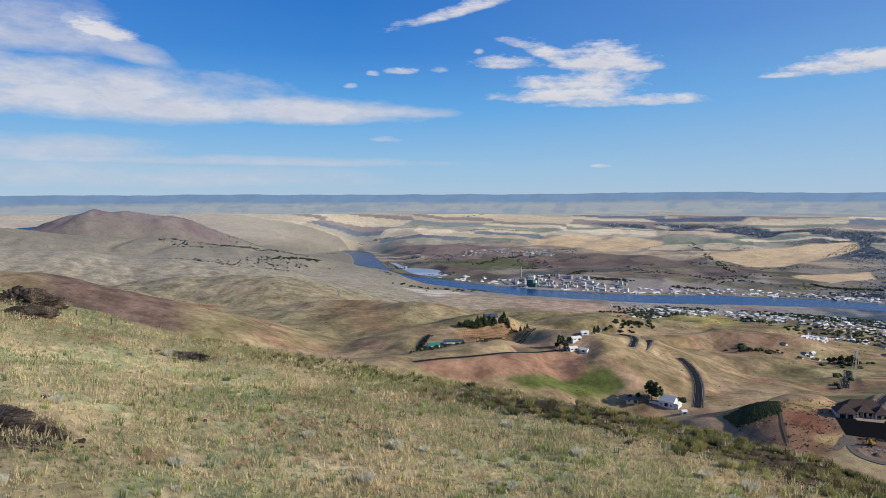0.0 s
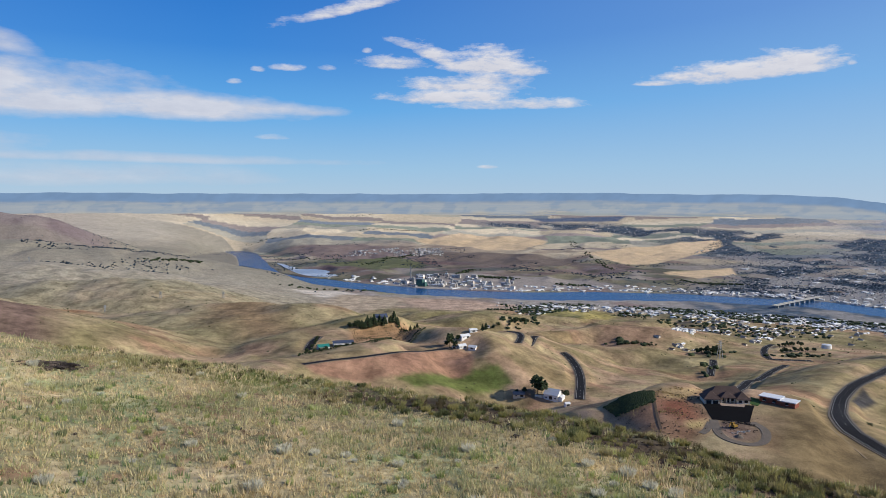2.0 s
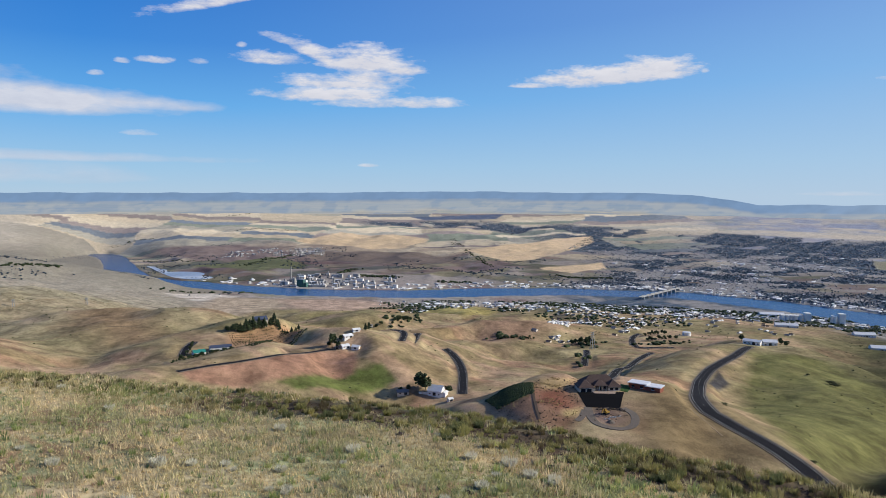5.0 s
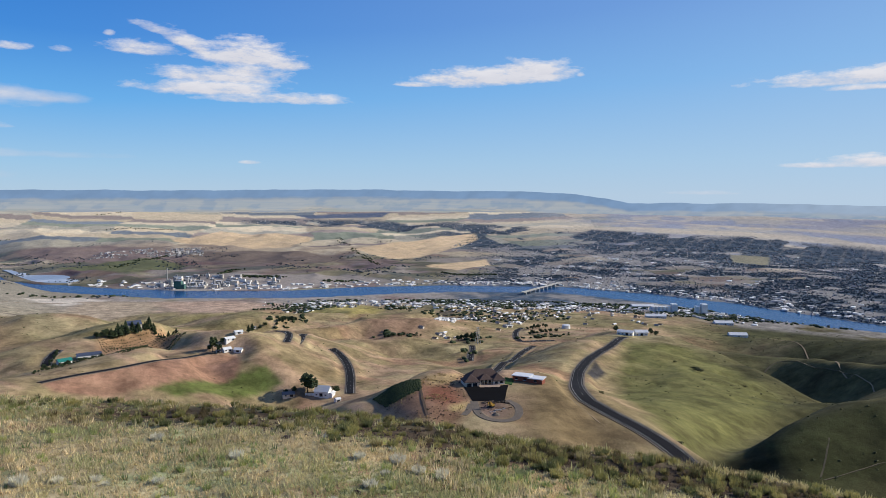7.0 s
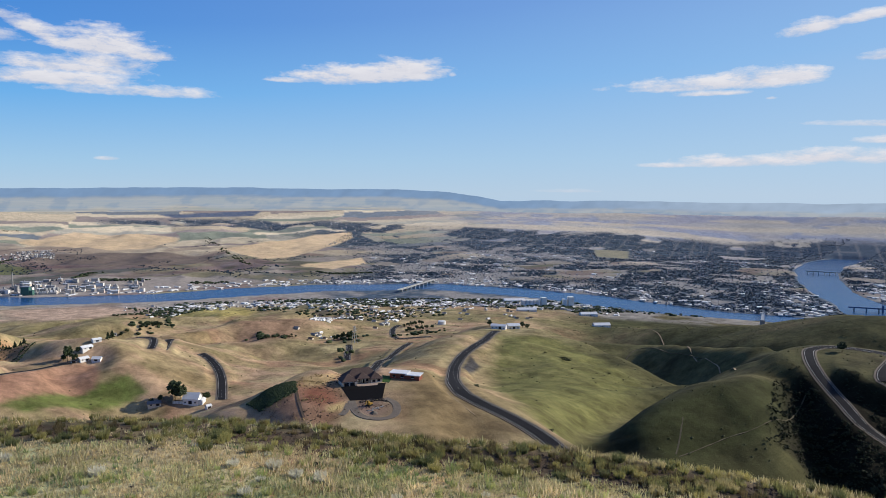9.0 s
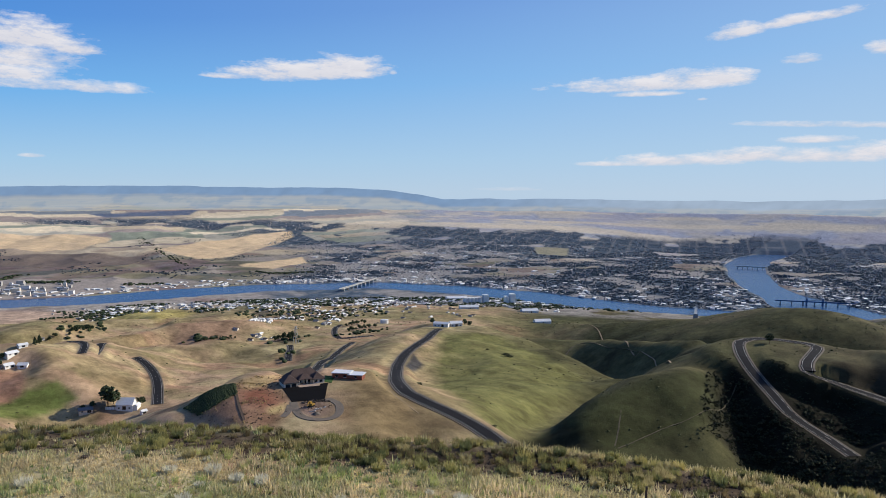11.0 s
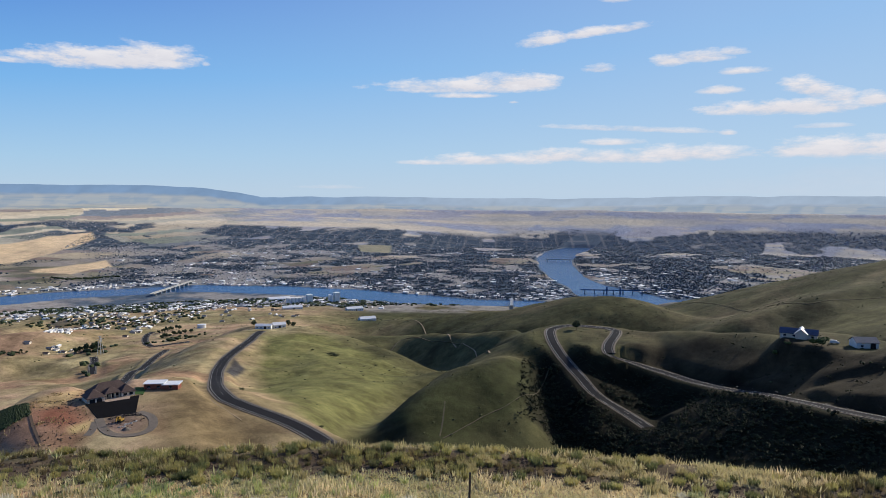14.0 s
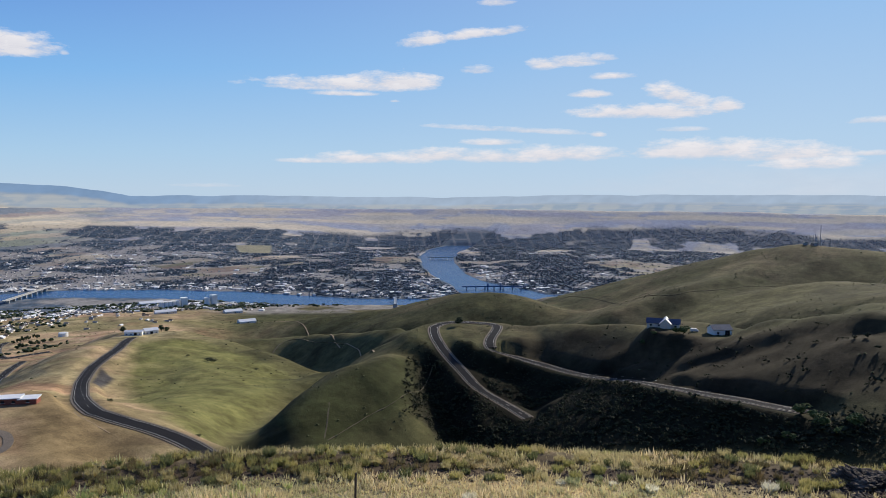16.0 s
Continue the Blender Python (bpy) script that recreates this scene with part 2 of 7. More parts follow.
# thin blades and leaves let light through
for leaf_mat, share in ((M_GRASS, 0.5), (M_HAZED_LEAF, 0.55)):
    _nt = leaf_mat.node_tree
    _tr, _mx = _nt.nodes.new("ShaderNodeBsdfTranslucent"), _nt.nodes.new("ShaderNodeMixShader")
    _mx.inputs[0].default_value = share
    _pb = _nt.nodes["Principled BSDF"]
    _nt.links.new(_pb.inputs["Base Color"].links[0].from_socket, _tr.inputs["Color"])
    _nt.links.new(_pb.outputs[0], _mx.inputs[1])
    _nt.links.new(_tr.outputs[0], _mx.inputs[2])
    _nt.links.new(_mx.outputs[0], _nt.nodes["Material Output"].inputs["Surface"])

for rough_mat in (M_GROUND, M_FRESH, M_ROAD):
    rough_mat.node_tree.nodes["Principled BSDF"].inputs["Specular IOR Level"].default_value = 0.06
# patches of growth some tens of metres wide over all the land
_nt = M_GROUND.node_tree
_pb = _nt.nodes["Principled BSDF"]
_geo, _pn = _nt.nodes.new("ShaderNodeNewGeometry"), _nt.nodes.new("ShaderNodeTexNoise")
_pn.inputs["Scale"].default_value, _pn.inputs["Detail"].default_value, _pn.inputs["Roughness"].default_value = 0.035, 9, 0.68
_pr, _pm = _nt.nodes.new("ShaderNodeMapRange"), _nt.nodes.new("ShaderNodeMix")
_pr.inputs["From Min"].default_value, _pr.inputs["From Max"].default_value = 0.36, 0.64
_pr.inputs["To Min"].default_value, _pr.inputs["To Max"].default_value = 0.60, 1.40
_pm.data_type, _pm.blend_type = "RGBA", "MULTIPLY"
_pm.inputs[0].default_value = 1.0
_nt.links.new(_geo.outputs["Position"], _pn.inputs["Vector"])
_nt.links.new(_pn.outputs["Fac"], _pr.inputs["Value"])
_nt.links.new(_pb.inputs["Base Color"].links[0].from_socket, _pm.inputs[6])
_nt.links.new(_pr.outputs[0], _pm.inputs[7])
_nt.links.new(_pm.outputs[2], _pb.inputs["Base Color"])
_rb = _nt.nodes.new("ShaderNodeBump")
_rb.inputs["Strength"].default_value, _rb.inputs["Distance"].default_value = 0.6, 5.0
# the relief and patches fade with range, so far ground looks calm to the camera
_ca, _cm = _nt.nodes.new("ShaderNodeAttribute"), _nt.nodes.new("ShaderNodeMath")
_ca.attribute_name, _cm.operation = "cover", "MULTIPLY"
_cm.inputs[1].default_value = 0.24
_nt.links.new(_ca.outputs["Alpha"], _cm.inputs[0])
_nt.links.new(_cm.outputs[0], _rb.inputs["Strength"])
_nt.links.new(_ca.outputs["Alpha"], _pm.inputs[0])
_nt.links.new(_pn.outputs["Fac"], _rb.inputs["Height"])
_nt.links.new(_rb.outputs[0], _pb.inputs["Normal"].links[0].from_node.inputs["Normal"])

M_WATER = bpy.data.materials.new("river_water")
M_WATER.use_nodes = True
_b = M_WATER.node_tree.nodes["Principled BSDF"]
_b.inputs["Base Color"].default_value, _b.inputs["Roughness"].default_value, _b.inputs["IOR"].default_value = (0.018, 0.070, 0.18, 1), 0.25, 1.33
_b.inputs["Specular IOR Level"].default_value = 0.30
_n = M_WATER.node_tree.nodes.new("ShaderNodeTexNoise")
_g = M_WATER.node_tree.nodes.new("ShaderNodeNewGeometry")
_p = M_WATER.node_tree.nodes.new("ShaderNodeBump")
_n.inputs["Scale"].default_value, _n.inputs["Detail"].default_value = 0.12, 6
_p.inputs["Strength"].default_value, _p.inputs["Distance"].default_value = 0.2, 1.0
M_WATER.node_tree.links.new(_g.outputs["Position"], _n.inputs["Vector"])
M_WATER.node_tree.links.new(_n.outputs["Fac"], _p.inputs["Height"])
M_WATER.node_tree.links.new(_p.outputs[0], _b.inputs["Normal"])

# ---- the lie of the land ----
def polar(az, r):
    """Plan place at a bearing (degrees, left of ahead) and a range from the hovering eye."""
    return -math.sin(radians(az)) * r, math.cos(radians(az)) * r


def smooth(e0, e1, v):
    t = np.clip((v - e0) / (e1 - e0), 0, 1)
    return t * t * (3 - 2 * t)


def hash2(i, j, seed):
    h = np.sin(i * 127.1 + j * 311.7 + seed * 74.7) * 43758.5453
    return h - np.floor(h)


def vnoise(x, y, size, seed=0):
    """Value noise in 0..1 with grains of the given size in metres."""
    x, y = x / size, y / size
    i, j = np.floor(x), np.floor(y)
    u, v = x - i, y - j
    u, v = u * u * (3 - 2 * u), v * v * (3 - 2 * v)
    a, b = hash2(i, j, seed), hash2(i + 1, j, seed)
    c, d = hash2(i, j + 1, seed), hash2(i + 1, j + 1, seed)
    return (a + (b - a) * u) * (1 - v) + (c + (d - c) * u) * v


def fbm(x, y, size, seed=0, octaves=4):
    total, amp, norm = 0.0, 1.0, 0.0
    for k in range(octaves):
        total = total + amp * vnoise(x, y, size / 2 ** k, seed + 9 * k)
        norm += amp
        amp *= 0.5
    return total / norm


def near_line(x, y, pts):
    """Distance from a polyline in plan, and the value carried along it (x, y, value...)."""
    best = np.full(np.shape(x), 1e9)
    val = np.zeros(np.shape(x))
    side = np.zeros(np.shape(x))
    for (ax, ay, az_), (bx, by, bz) in zip(pts[:-1], pts[1:]):
        dx, dy = bx - ax, by - ay
        n = dx * dx + dy * dy
        t = np.clip(((x - ax) * dx + (y - ay) * dy) / n, 0, 1)
        ex, ey = x - (ax + t * dx), y - (ay + t * dy)
        d = np.sqrt(ex * ex + ey * ey)
        m = d < best
        best = np.where(m, d, best)
        val = np.where(m, az_ + t * (bz - az_), val)
        side = np.where(m, dx * ey - dy * ex, side)
    return best, val, side


# crests of the spurs: bearing, range, height over the river; then side slope and roundness
RIDGES = [
    ([(-31, 215, 211), (-31.5, 290, 196), (-32, 330, 189), (-32, 420, 189), (-37, 640, 158), (-41.5, 1000, 116)], 0.46, 30),
    ([(-19.5, 380, 178), (-22, 390, 185), (-26, 400, 193), (-29, 415, 193), (-32, 420, 191)], 0.5, 12),
    ([(-30, 405, 191), (-34, 408, 191), (-36.5, 402, 190), (-38.8, 395, 187), (-41.6, 378, 183.5), (-45.2, 345, 178)], 0.40, 22),
    ([(-42.5, 960, 117), (-45.6, 910, 125), (-47.8, 873, 123), (-50.8, 820, 122), (-53.4, 767, 121), (-55, 723, 120), (-56.3, 690, 118), (-57.4, 640, 110)], 0.34, 24),
    ([(-46.8, 400, 167), (-46.8, 540, 152), (-45.4, 680, 142), (-44.0, 820, 131)], 0.24, 30),
    ([(-49.2, 396, 163), (-49.8, 400, 169), (-51.3, 412, 172), (-53.6, 425, 175), (-55.5, 438, 177), (-57.7, 455, 179), (-59.8, 474, 183), (-61.7, 492, 184), (-64.5, 522, 185), (-65.6, 565, 187), (-67, 600, 182)], 0.46, 14),
    ([(-67, 600, 182), (-71.6, 600, 182), (-76.9, 583, 189), (-81.2, 563, 195), (-85.2, 534, 201), (-89.7, 509, 209), (-93.1, 486, 220), (-96.1, 467, 228), (-98.9, 450, 235), (-112, 400, 255)], 0.45, 14),
    ([(-68, 1850, 8), (-72.7, 1750, 27), (-75.7, 1675, 51), (-78.8, 1600, 80), (-81.6, 1525, 112), (-84.8, 1450, 147), (-87.8, 1385, 176), (-89.9, 1320, 197), (-91.9, 1305, 211), (-93.9, 1290, 221), (-95.8, 1285, 218), (-98.7, 1280, 213), (-120, 1200, 215)], 0.36, 40),
    ([(-46.1, 1500, 10), (-49.8, 1444, 29), (-53.7, 1388, 45), (-57.7, 1338, 61), (-61.7, 1300, 79), (-66.5, 1262, 102), (-69, 1225, 118), (-70.5, 1188, 126), (-72.7, 1150, 120), (-77, 1100, 112)], 0.3, 40),
    ([(-76.9, 900, 126), (-79.1, 950, 136), (-82.2, 1000, 146), (-85.7, 1050, 163), (-88.7, 1120, 176), (-91, 1200, 196)], 0.38, 22),
    ([(-50.8, 1100, 61), (-53.7, 1010, 91), (-56.3, 924, 114), (-59.8, 846, 132), (-63.1, 780, 150), (-64.7, 720, 159), (-67, 640, 172)], 0.42, 16),
    ([(-97, 1000, 190), (-100, 900, 200), (-103, 700, 215)], 0.3, 40),
    ([(8, 760, 130), (1, 850, 142), (-3, 900, 149), (-7, 930, 128)], 0.36, 40),
    ([(6, 640, 148), (0, 690, 143), (-6, 760, 145), (-11, 800, 145), (-15.5, 900, 125), (-20, 1100, 90)], 0.36, 30),
    ([(34, 900, 232), (32.3, 900, 222), (28.9, 860, 208), (25.2, 820, 188), (21.4, 780, 160), (17.3, 740, 148)], 0.36, 40),
    ([(31, 1400, 160), (25.2, 1250, 132), (21.3, 1228, 117), (18.7, 1206, 111), (16, 1173, 115), (13.6, 1138, 123), (8.9, 1111, 131), (6.4, 1093, 134), (3.9, 1076, 132), (1.4, 1058, 122), (-0.8, 1040, 106), (-3, 1020, 86)], 0.27, 80),
    ([(36, 2050, 130), (28.8, 1900, 97), (27.1, 1838, 90), (24.7, 1788, 92), (22.6, 1756, 105), (20.4, 1725, 112), (18.2, 1694, 113), (15.5, 1662, 122), (13.6, 1594, 109), (11.2, 1500, 87)], 0.3, 70),
    ([(36, 2350, 180), (29, 2250, 146), (25.2, 2200, 127), (22, 2150, 118), (18, 2100, 100), (13, 2000, 70)], 0.22, 90),
    ([(40, 2750, 200), (32.2, 2700, 184), (30.4, 2679, 169), (28.5, 2658, 161), (25.6, 2638, 156), (22.5, 2617, 153), (20.3, 2592, 137), (18.2, 2550, 126), (15.9, 2508, 108), (13.6, 2483, 87), (11.2, 2462, 65), (8.8, 2442, 40), (6.9, 2421, 14)], 0.2, 90),
    ([(29.6, 3600, 96), (28.8, 3575, 136), (27.6, 3550, 192), (26.2, 3525, 212), (24.5, 3500, 205), (22.9, 3488, 194), (21.2, 3475, 190), (20, 3462, 178), (19, 3440, 140), (17.5, 3400, 95)], 0.42, 18),
    ([(-24, 1150, 92), (-30, 1300, 66), (-36, 1450, 40)], 0.3, 50),
    ([(-14, 1400, 70), (-20, 1500, 50), (-28, 1700, 22)], 0.24, 70),
]
RIDGE_LINES = [([(*polar(a, r), z) for a, r, z in pts], s, w) for pts, s, w in RIDGES]
# level ground: plan place, radius, height
YARDS = [(*polar(-68.8, 576), 44, 184.5), (*polar(-86.5, 515), 30, 205.5), (*polar(2.2, 2790), 92, 2.0)]
# gullies: plan place, depth; then half width
GULLIES = [
    ([(488, 238, 0), (475, 228, 8), (457, 210, 14), (435, 196, 18), (413, 178, 20), (390, 156, 20), (365, 131, 18)], 17),
    ([(*polar(a, r), d) for a, r, d in ((-49.6, 350, 0), (-49.9, 392, 14), (-51.2, 450, 18), (-53.6, 520, 18), (-56.5, 600, 16), (-60, 660, 10), (-63, 680, 0))], 24),
    ([(*polar(a, r), d) for a, r, d in ((-45, 1080, 6), (-50, 950, 16), (-54, 870, 20), (-57.5, 780, 20), (-59.5, 700, 12), (-62, 640, 0))], 38),
    ([(*polar(a, r), d) for a, r, d in ((-50, 1280, 8), (-56, 1130, 20), (-61, 1000, 24), (-66, 900, 24), (-71, 800, 20), (-76, 720, 8))], 60),
    ([(*polar(a, r), d) for a, r, d in ((-73, 1000, 10), (-79, 860, 26), (-86, 760, 30), (-93, 720, 20), (-100, 640, 0))], 60),
]
# water courses: plan place, half width
RIVER = [(-1500, 4500, 40), (-600, 4096, 40), (-430, 3675, 52), (-356, 3283, 56), (-315, 3017, 54), (-251, 2760, 52), (-138, 2598, 52), (0, 2440, 62), (268, 2206, 68),
         (586, 2071, 76), (835, 2050, 82), (1062, 2000, 68), (1386, 1817, 62), (1510, 1570, 78), (1575, 1350, 76), (1580, 1125, 86), (1629, 945, 66), (1729, 763, 62),
         (1850, 600, 130), (1900, 400, 140), (2050, 100, 130), (2100, -500, 120)]
SIDE_RIVER = [(1878, 581, 127), (2004, 705, 99), (2153, 850, 64), (2345, 1000, 57), (2600, 1145, 64), (2930, 1307, 71), (3255, 1413, 80), (3607, 1464, 70), (3996, 1490, 70), (4600, 1500, 60)]
BROW_AZ = [-180, -120, -98, -80, -60, -35, -20, -10, 0, 10, 20, 32, 45, 90, 180]
BROW_EL = [12, 15, 19.0, 20.3, 20.7, 19.4, 17.6, 16.3, 14.9, 12.9, 10.8, 6.4, 4.5, 4, 12]
BROW_R = [50, 42, 40, 40, 40, 43, 48, 54, 60, 68, 78, 90, 95, 60, 50]


def near_hill(x, y):
    r = np.hypot(x, y)
    az = np.degrees(np.arctan2(-x, y))
    el, rb = np.interp(az, BROW_AZ, BROW_EL), np.interp(az, BROW_AZ, BROW_R)
    hb = rb * np.tan(np.radians(el))
    inside = 10.5 + (hb - 10.5) * np.minimum(r / rb, 1)
    return EYE - inside - 0.62 * np.maximum(r - rb, 0) + (fbm(x, y, 9, 3, 3) - 0.5) * 0.7 * smooth(0, 10, r)


def far_profile(x, y):
    r = np.hypot(x, y)
    az = np.degrees(np.arctan2(-x, y))
    r0 = 2950 + 900 * smooth(-42, -62, az) + 950 * np.exp(-((az - 7.5) / 5.0) ** 2)
    e0 = np.degrees(np.arctan(300.0 / r0))
    e = e0 + (1.5 - e0) * np.clip((r - r0) / (4560 - r0), 0, 1.02)
    z = 300 - r * np.tan(np.radians(e))
    floor = np.where(r > r0, z, 0.0)
    return floor + (0.085 - 0.035 * smooth(-44, -52, az)) * np.maximum(1950 - r, 0)


def bare_land(x, y):
    x, y = np.asarray(x, float), np.asarray(y, float)
    r = np.hypot(x, y)
    # gentle warp so that spurs and gullies wander
    wx = x + (fbm(x, y, 260, 11, 3) - 0.5) * 70 * smooth(350, 900, r)
    wy = y + (fbm(x, y, 260, 12, 3) - 0.5) * 70 * smooth(350, 900, r)
    z = far_profile(x, y)
    k = 5.0
    acc = np.exp(np.clip(z / k, -60, 60))
    for pts, s, w in RIDGE_LINES:
        top = None
        sharp = pts[0][1] < pts[0][0] * 0.98 or pts[0][0] < -300
        px_, py_ = (x, y) if sharp else (wx, wy)
        for seg in zip(pts[:-1], pts[1:]):
            d, zc, _ = near_line(px_, py_, seg)
            h = zc - s * (np.sqrt(d * d + w * w) - w)
            top = h if top is None else np.maximum(top, h)
        acc = acc + np.exp(np.clip(top / k, -60, 60))
    z = k * np.log(acc)
    # gullies and rounded shoulders
    rill = 1 - np.abs(2 * fbm(x * 0.8, y * 1.2, 230, 15, 3) - 1)
    az = np.degrees(np.arctan2(-x, y))
    z = z - (16 - 8 * smooth(0, 10, az)) * smooth(0.72, 1.0, rill) * smooth(450, 800, r) * (1 - smooth(1600, 1950, r)) * smooth(-38, -20, np.degrees(np.arctan2(-x, y)))
    z = z + (fbm(x, y, 120, 5, 4) - 0.5) * 16 * smooth(200, 600, r) * (1 - smooth(1500, 1950, r)) * (1 - 0.6 * smooth(-45, -50, az) - 0.4 * smooth(2, 9, az))
    z = z + (fbm(x, y, 420, 6, 4) - 0.5) * 18 * smooth(8, 70, z)
    z = z + (fbm(x, y, 34, 16, 3) - 0.5) * (3.2 - 0.8 * smooth(-45, -52, az)) * smooth(220, 300, r) * (1 - smooth(900, 1300, r))
    crease = 1 - np.abs(2 * fbm(x + 0.4 * y, y, 95, 18, 3) - 1)
    z = z - 4 * smooth(0.75, 1.0, crease) * smooth(-47, -52, az) * smooth(330, 420, r) * (1 - smooth(700, 1000, r))
    # benches and gullies along the valley sides
    main_, side_ = near_line(x, y, RIVER), near_line(x, y, SIDE_RIVER)
    gap = np.minimum(main_[0] - main_[1], side_[0] - side_[1])
    fold = 1 - np.abs(2 * fbm(x, y * 1.3, 330, 17, 4) - 1)
    z = z + (fold - 0.45) * smooth(25, 220, gap) * smooth(1500, 1900, r) * (1 - smooth(4000, 4400, r)) * (7 + 30 * smooth(-36, -22, az) * smooth(2250, 2600, r)) * np.where(main_[2] > 0, 1.0, 0.4)
    z = z + (fold - 0.45) * 34 * smooth(18, 22, az) * smooth(3250, 3400, r) * (1 - smooth(3700, 3900, r))
    runnel = 1 - np.abs(2 * fbm(x * 1.2, y * 0.8, 300, 19, 4) - 1)
    z = z - 6 * smooth(0.72, 1.0, runnel) * smooth(6, 11, az) * smooth(1300, 1600, r) * (1 - smooth(2600, 2750, r))
    z = np.where(r > 1500, np.maximum(z, 0.4), z)
    for cx, cy, rad, h in YARDS:
        d = np.hypot(x - cx, y - cy)
        t = smooth(rad * 1.5, rad, d)
        z = z * (1 - t) + h * t
    # the shelf of the big house, tipped a little towards the hill behind the eye
    ux, uy = polar(-31.4, 1.0)
    run, lat = x * ux + y * uy, x * uy - y * ux
    shelf = smooth(62, 24, np.abs(lat + 1)) * smooth(306, 326, run) * smooth(450, 432, run)
    z = z * (1 - shelf) + (191.5 - 0.07 * np.maximum(388 - run, 0)) * shelf
    # gullies between the spurs
    for line_, wide in GULLIES:
        d, deep, _ = near_line(x, y, line_)
        z = z - deep * np.exp(-(d / wide) ** 2)
    n = near_hill(x, y)
    m = np.maximum(z, n)
    dd = np.abs(z - n)
    return m + np.maximum(3 - dd, 0) ** 2 / 12 * smooth(70, 120, r)

# ---- river, roads ----
# centre lines in plan and half width
ROADS = {
    "hill_road": ([(247, 214), (252, 228), (256, 242), (258, 257), (258, 273), (257, 289), (258, 304), (264, 322), (299, 371), (368, 456), (398, 488), (431, 518), (470, 547), (527, 591), (596, 651)], 4.6),
    "lower_road": ([(212, 359), (403, 628), (612, 863)], 4.2),
    "farm_road": ([(281, 824), (284, 806), (281, 775), (272, 738), (261, 705), (251, 679), (238, 645)], 4.4),
    "hairpin_road": ([(436, 128), (447, 144), (452, 159), (455, 172), (465, 185), (477, 200), (488, 212), (510, 228), (545, 244), (569, 238), (576, 214), (569, 196), (517, 184), (500, 177), (501, 171), (508, 159), (502, 129), (463, 80), (404, 33), (374, -1), (349, -27)], 3.8),
    "field_lane": ([(-27, 658), (0, 675), (33, 689), (69, 716), (114, 768), (134, 772)], 2.6),
    "upper_farm_road": ([(268, 905), (265, 890), (256, 868), (246, 841), (233, 812)], 4.2),
    "upper_farm_road_b": ([(228, 900), (238, 882), (238, 866), (234, 848), (219, 806)], 3.6),
    "valley_road": ([(459, 791), (523, 894), (537, 920)], 4.0),
    "curve_road": ([(690, 915), (660, 921), (634, 927), (640, 950), (664, 991), (700, 1040), (740, 1080)], 4.4),
    "knoll_road": ([(-26, 769), (-23, 797), (-15, 832)], 4.0),
}


def dense_line(pts, step=9.0):
    """A smooth line through control points, at even steps."""
    p = np.array(pts, float)
    p = np.vstack([2 * p[0] - p[1], p, 2 * p[-1] - p[-2]])
    out = []
    for i in range(1, len(p) - 2):
        n = max(2, int(np.hypot(*(p[i + 1] - p[i])) / step))
        for t in np.arange(n) / n:
            a, b, c, d = p[i - 1:i + 3]
            out.append(0.5 * (2 * b + (c - a) * t + (2 * a - 5 * b + 4 * c - d) * t * t + (3 * b - a - 3 * c + d) * t ** 3))
    out.append(p[-2])
    return np.array(out)


def graded(pts):
    """The road's own height: the land's, evened out along the way."""
    line = dense_line(pts)
    z = bare_land(line[:, 0], line[:, 1])
    for _ in range(12):
        z[1:-1] = (z[:-2] + 2 * z[1:-1] + z[2:]) / 4
    return np.column_stack([line, z])


ROAD_LINES = {n: (graded(pts), hw) for n, (pts, hw) in ROADS.items()}


def land(x, y):
    x, y = np.asarray(x, float), np.asarray(y, float)
    z = np.array(bare_land(x, y))
    for line, hw in ROAD_LINES.values():
        reach = hw + 13
        box = (x > line[:, 0].min() - reach) & (x < line[:, 0].max() + reach) & (y > line[:, 1].min() - reach) & (y < line[:, 1].max() + reach)
        if not np.any(box):
            continue
        d, zr, _ = near_line(x[box], y[box], [tuple(p) for p in line])
        t = smooth(reach, hw + 2.5, d)
        z[box] = z[box] * (1 - t) + (zr - 0.25) * t
    for pts in (RIVER, SIDE_RIVER):
        d, hw, _ = near_line(x, y, pts)
        hw = hw + (fbm(x, y, 160, 31, 3) - 0.5) * 26
        t = smooth(hw + 14, hw - 8, d) * smooth(16, 5, z)
        z = z * (1 - t) - 5.0 * t
    return z


def inside(x, y, poly, soft=6.0):
    """1 inside a plan polygon, 0 outside, with a soft edge in metres."""
    p = list(poly) + [poly[0]]
    hit = np.zeros(np.shape(x), bool)
    for (ax, ay), (bx, by) in zip(p[:-1], p[1:]):
        if ay == by:
            continue
        c = ((ay > y) != (by > y)) & (x < (bx - ax) * (y - ay) / (by - ay) + ax)
        hit ^= c
    d, _, _ = near_line(x, y, [(q[0], q[1], 0.0) for q in p])
    return np.clip(0.5 + np.where(hit, d, -d) / (2 * soft), 0, 1)


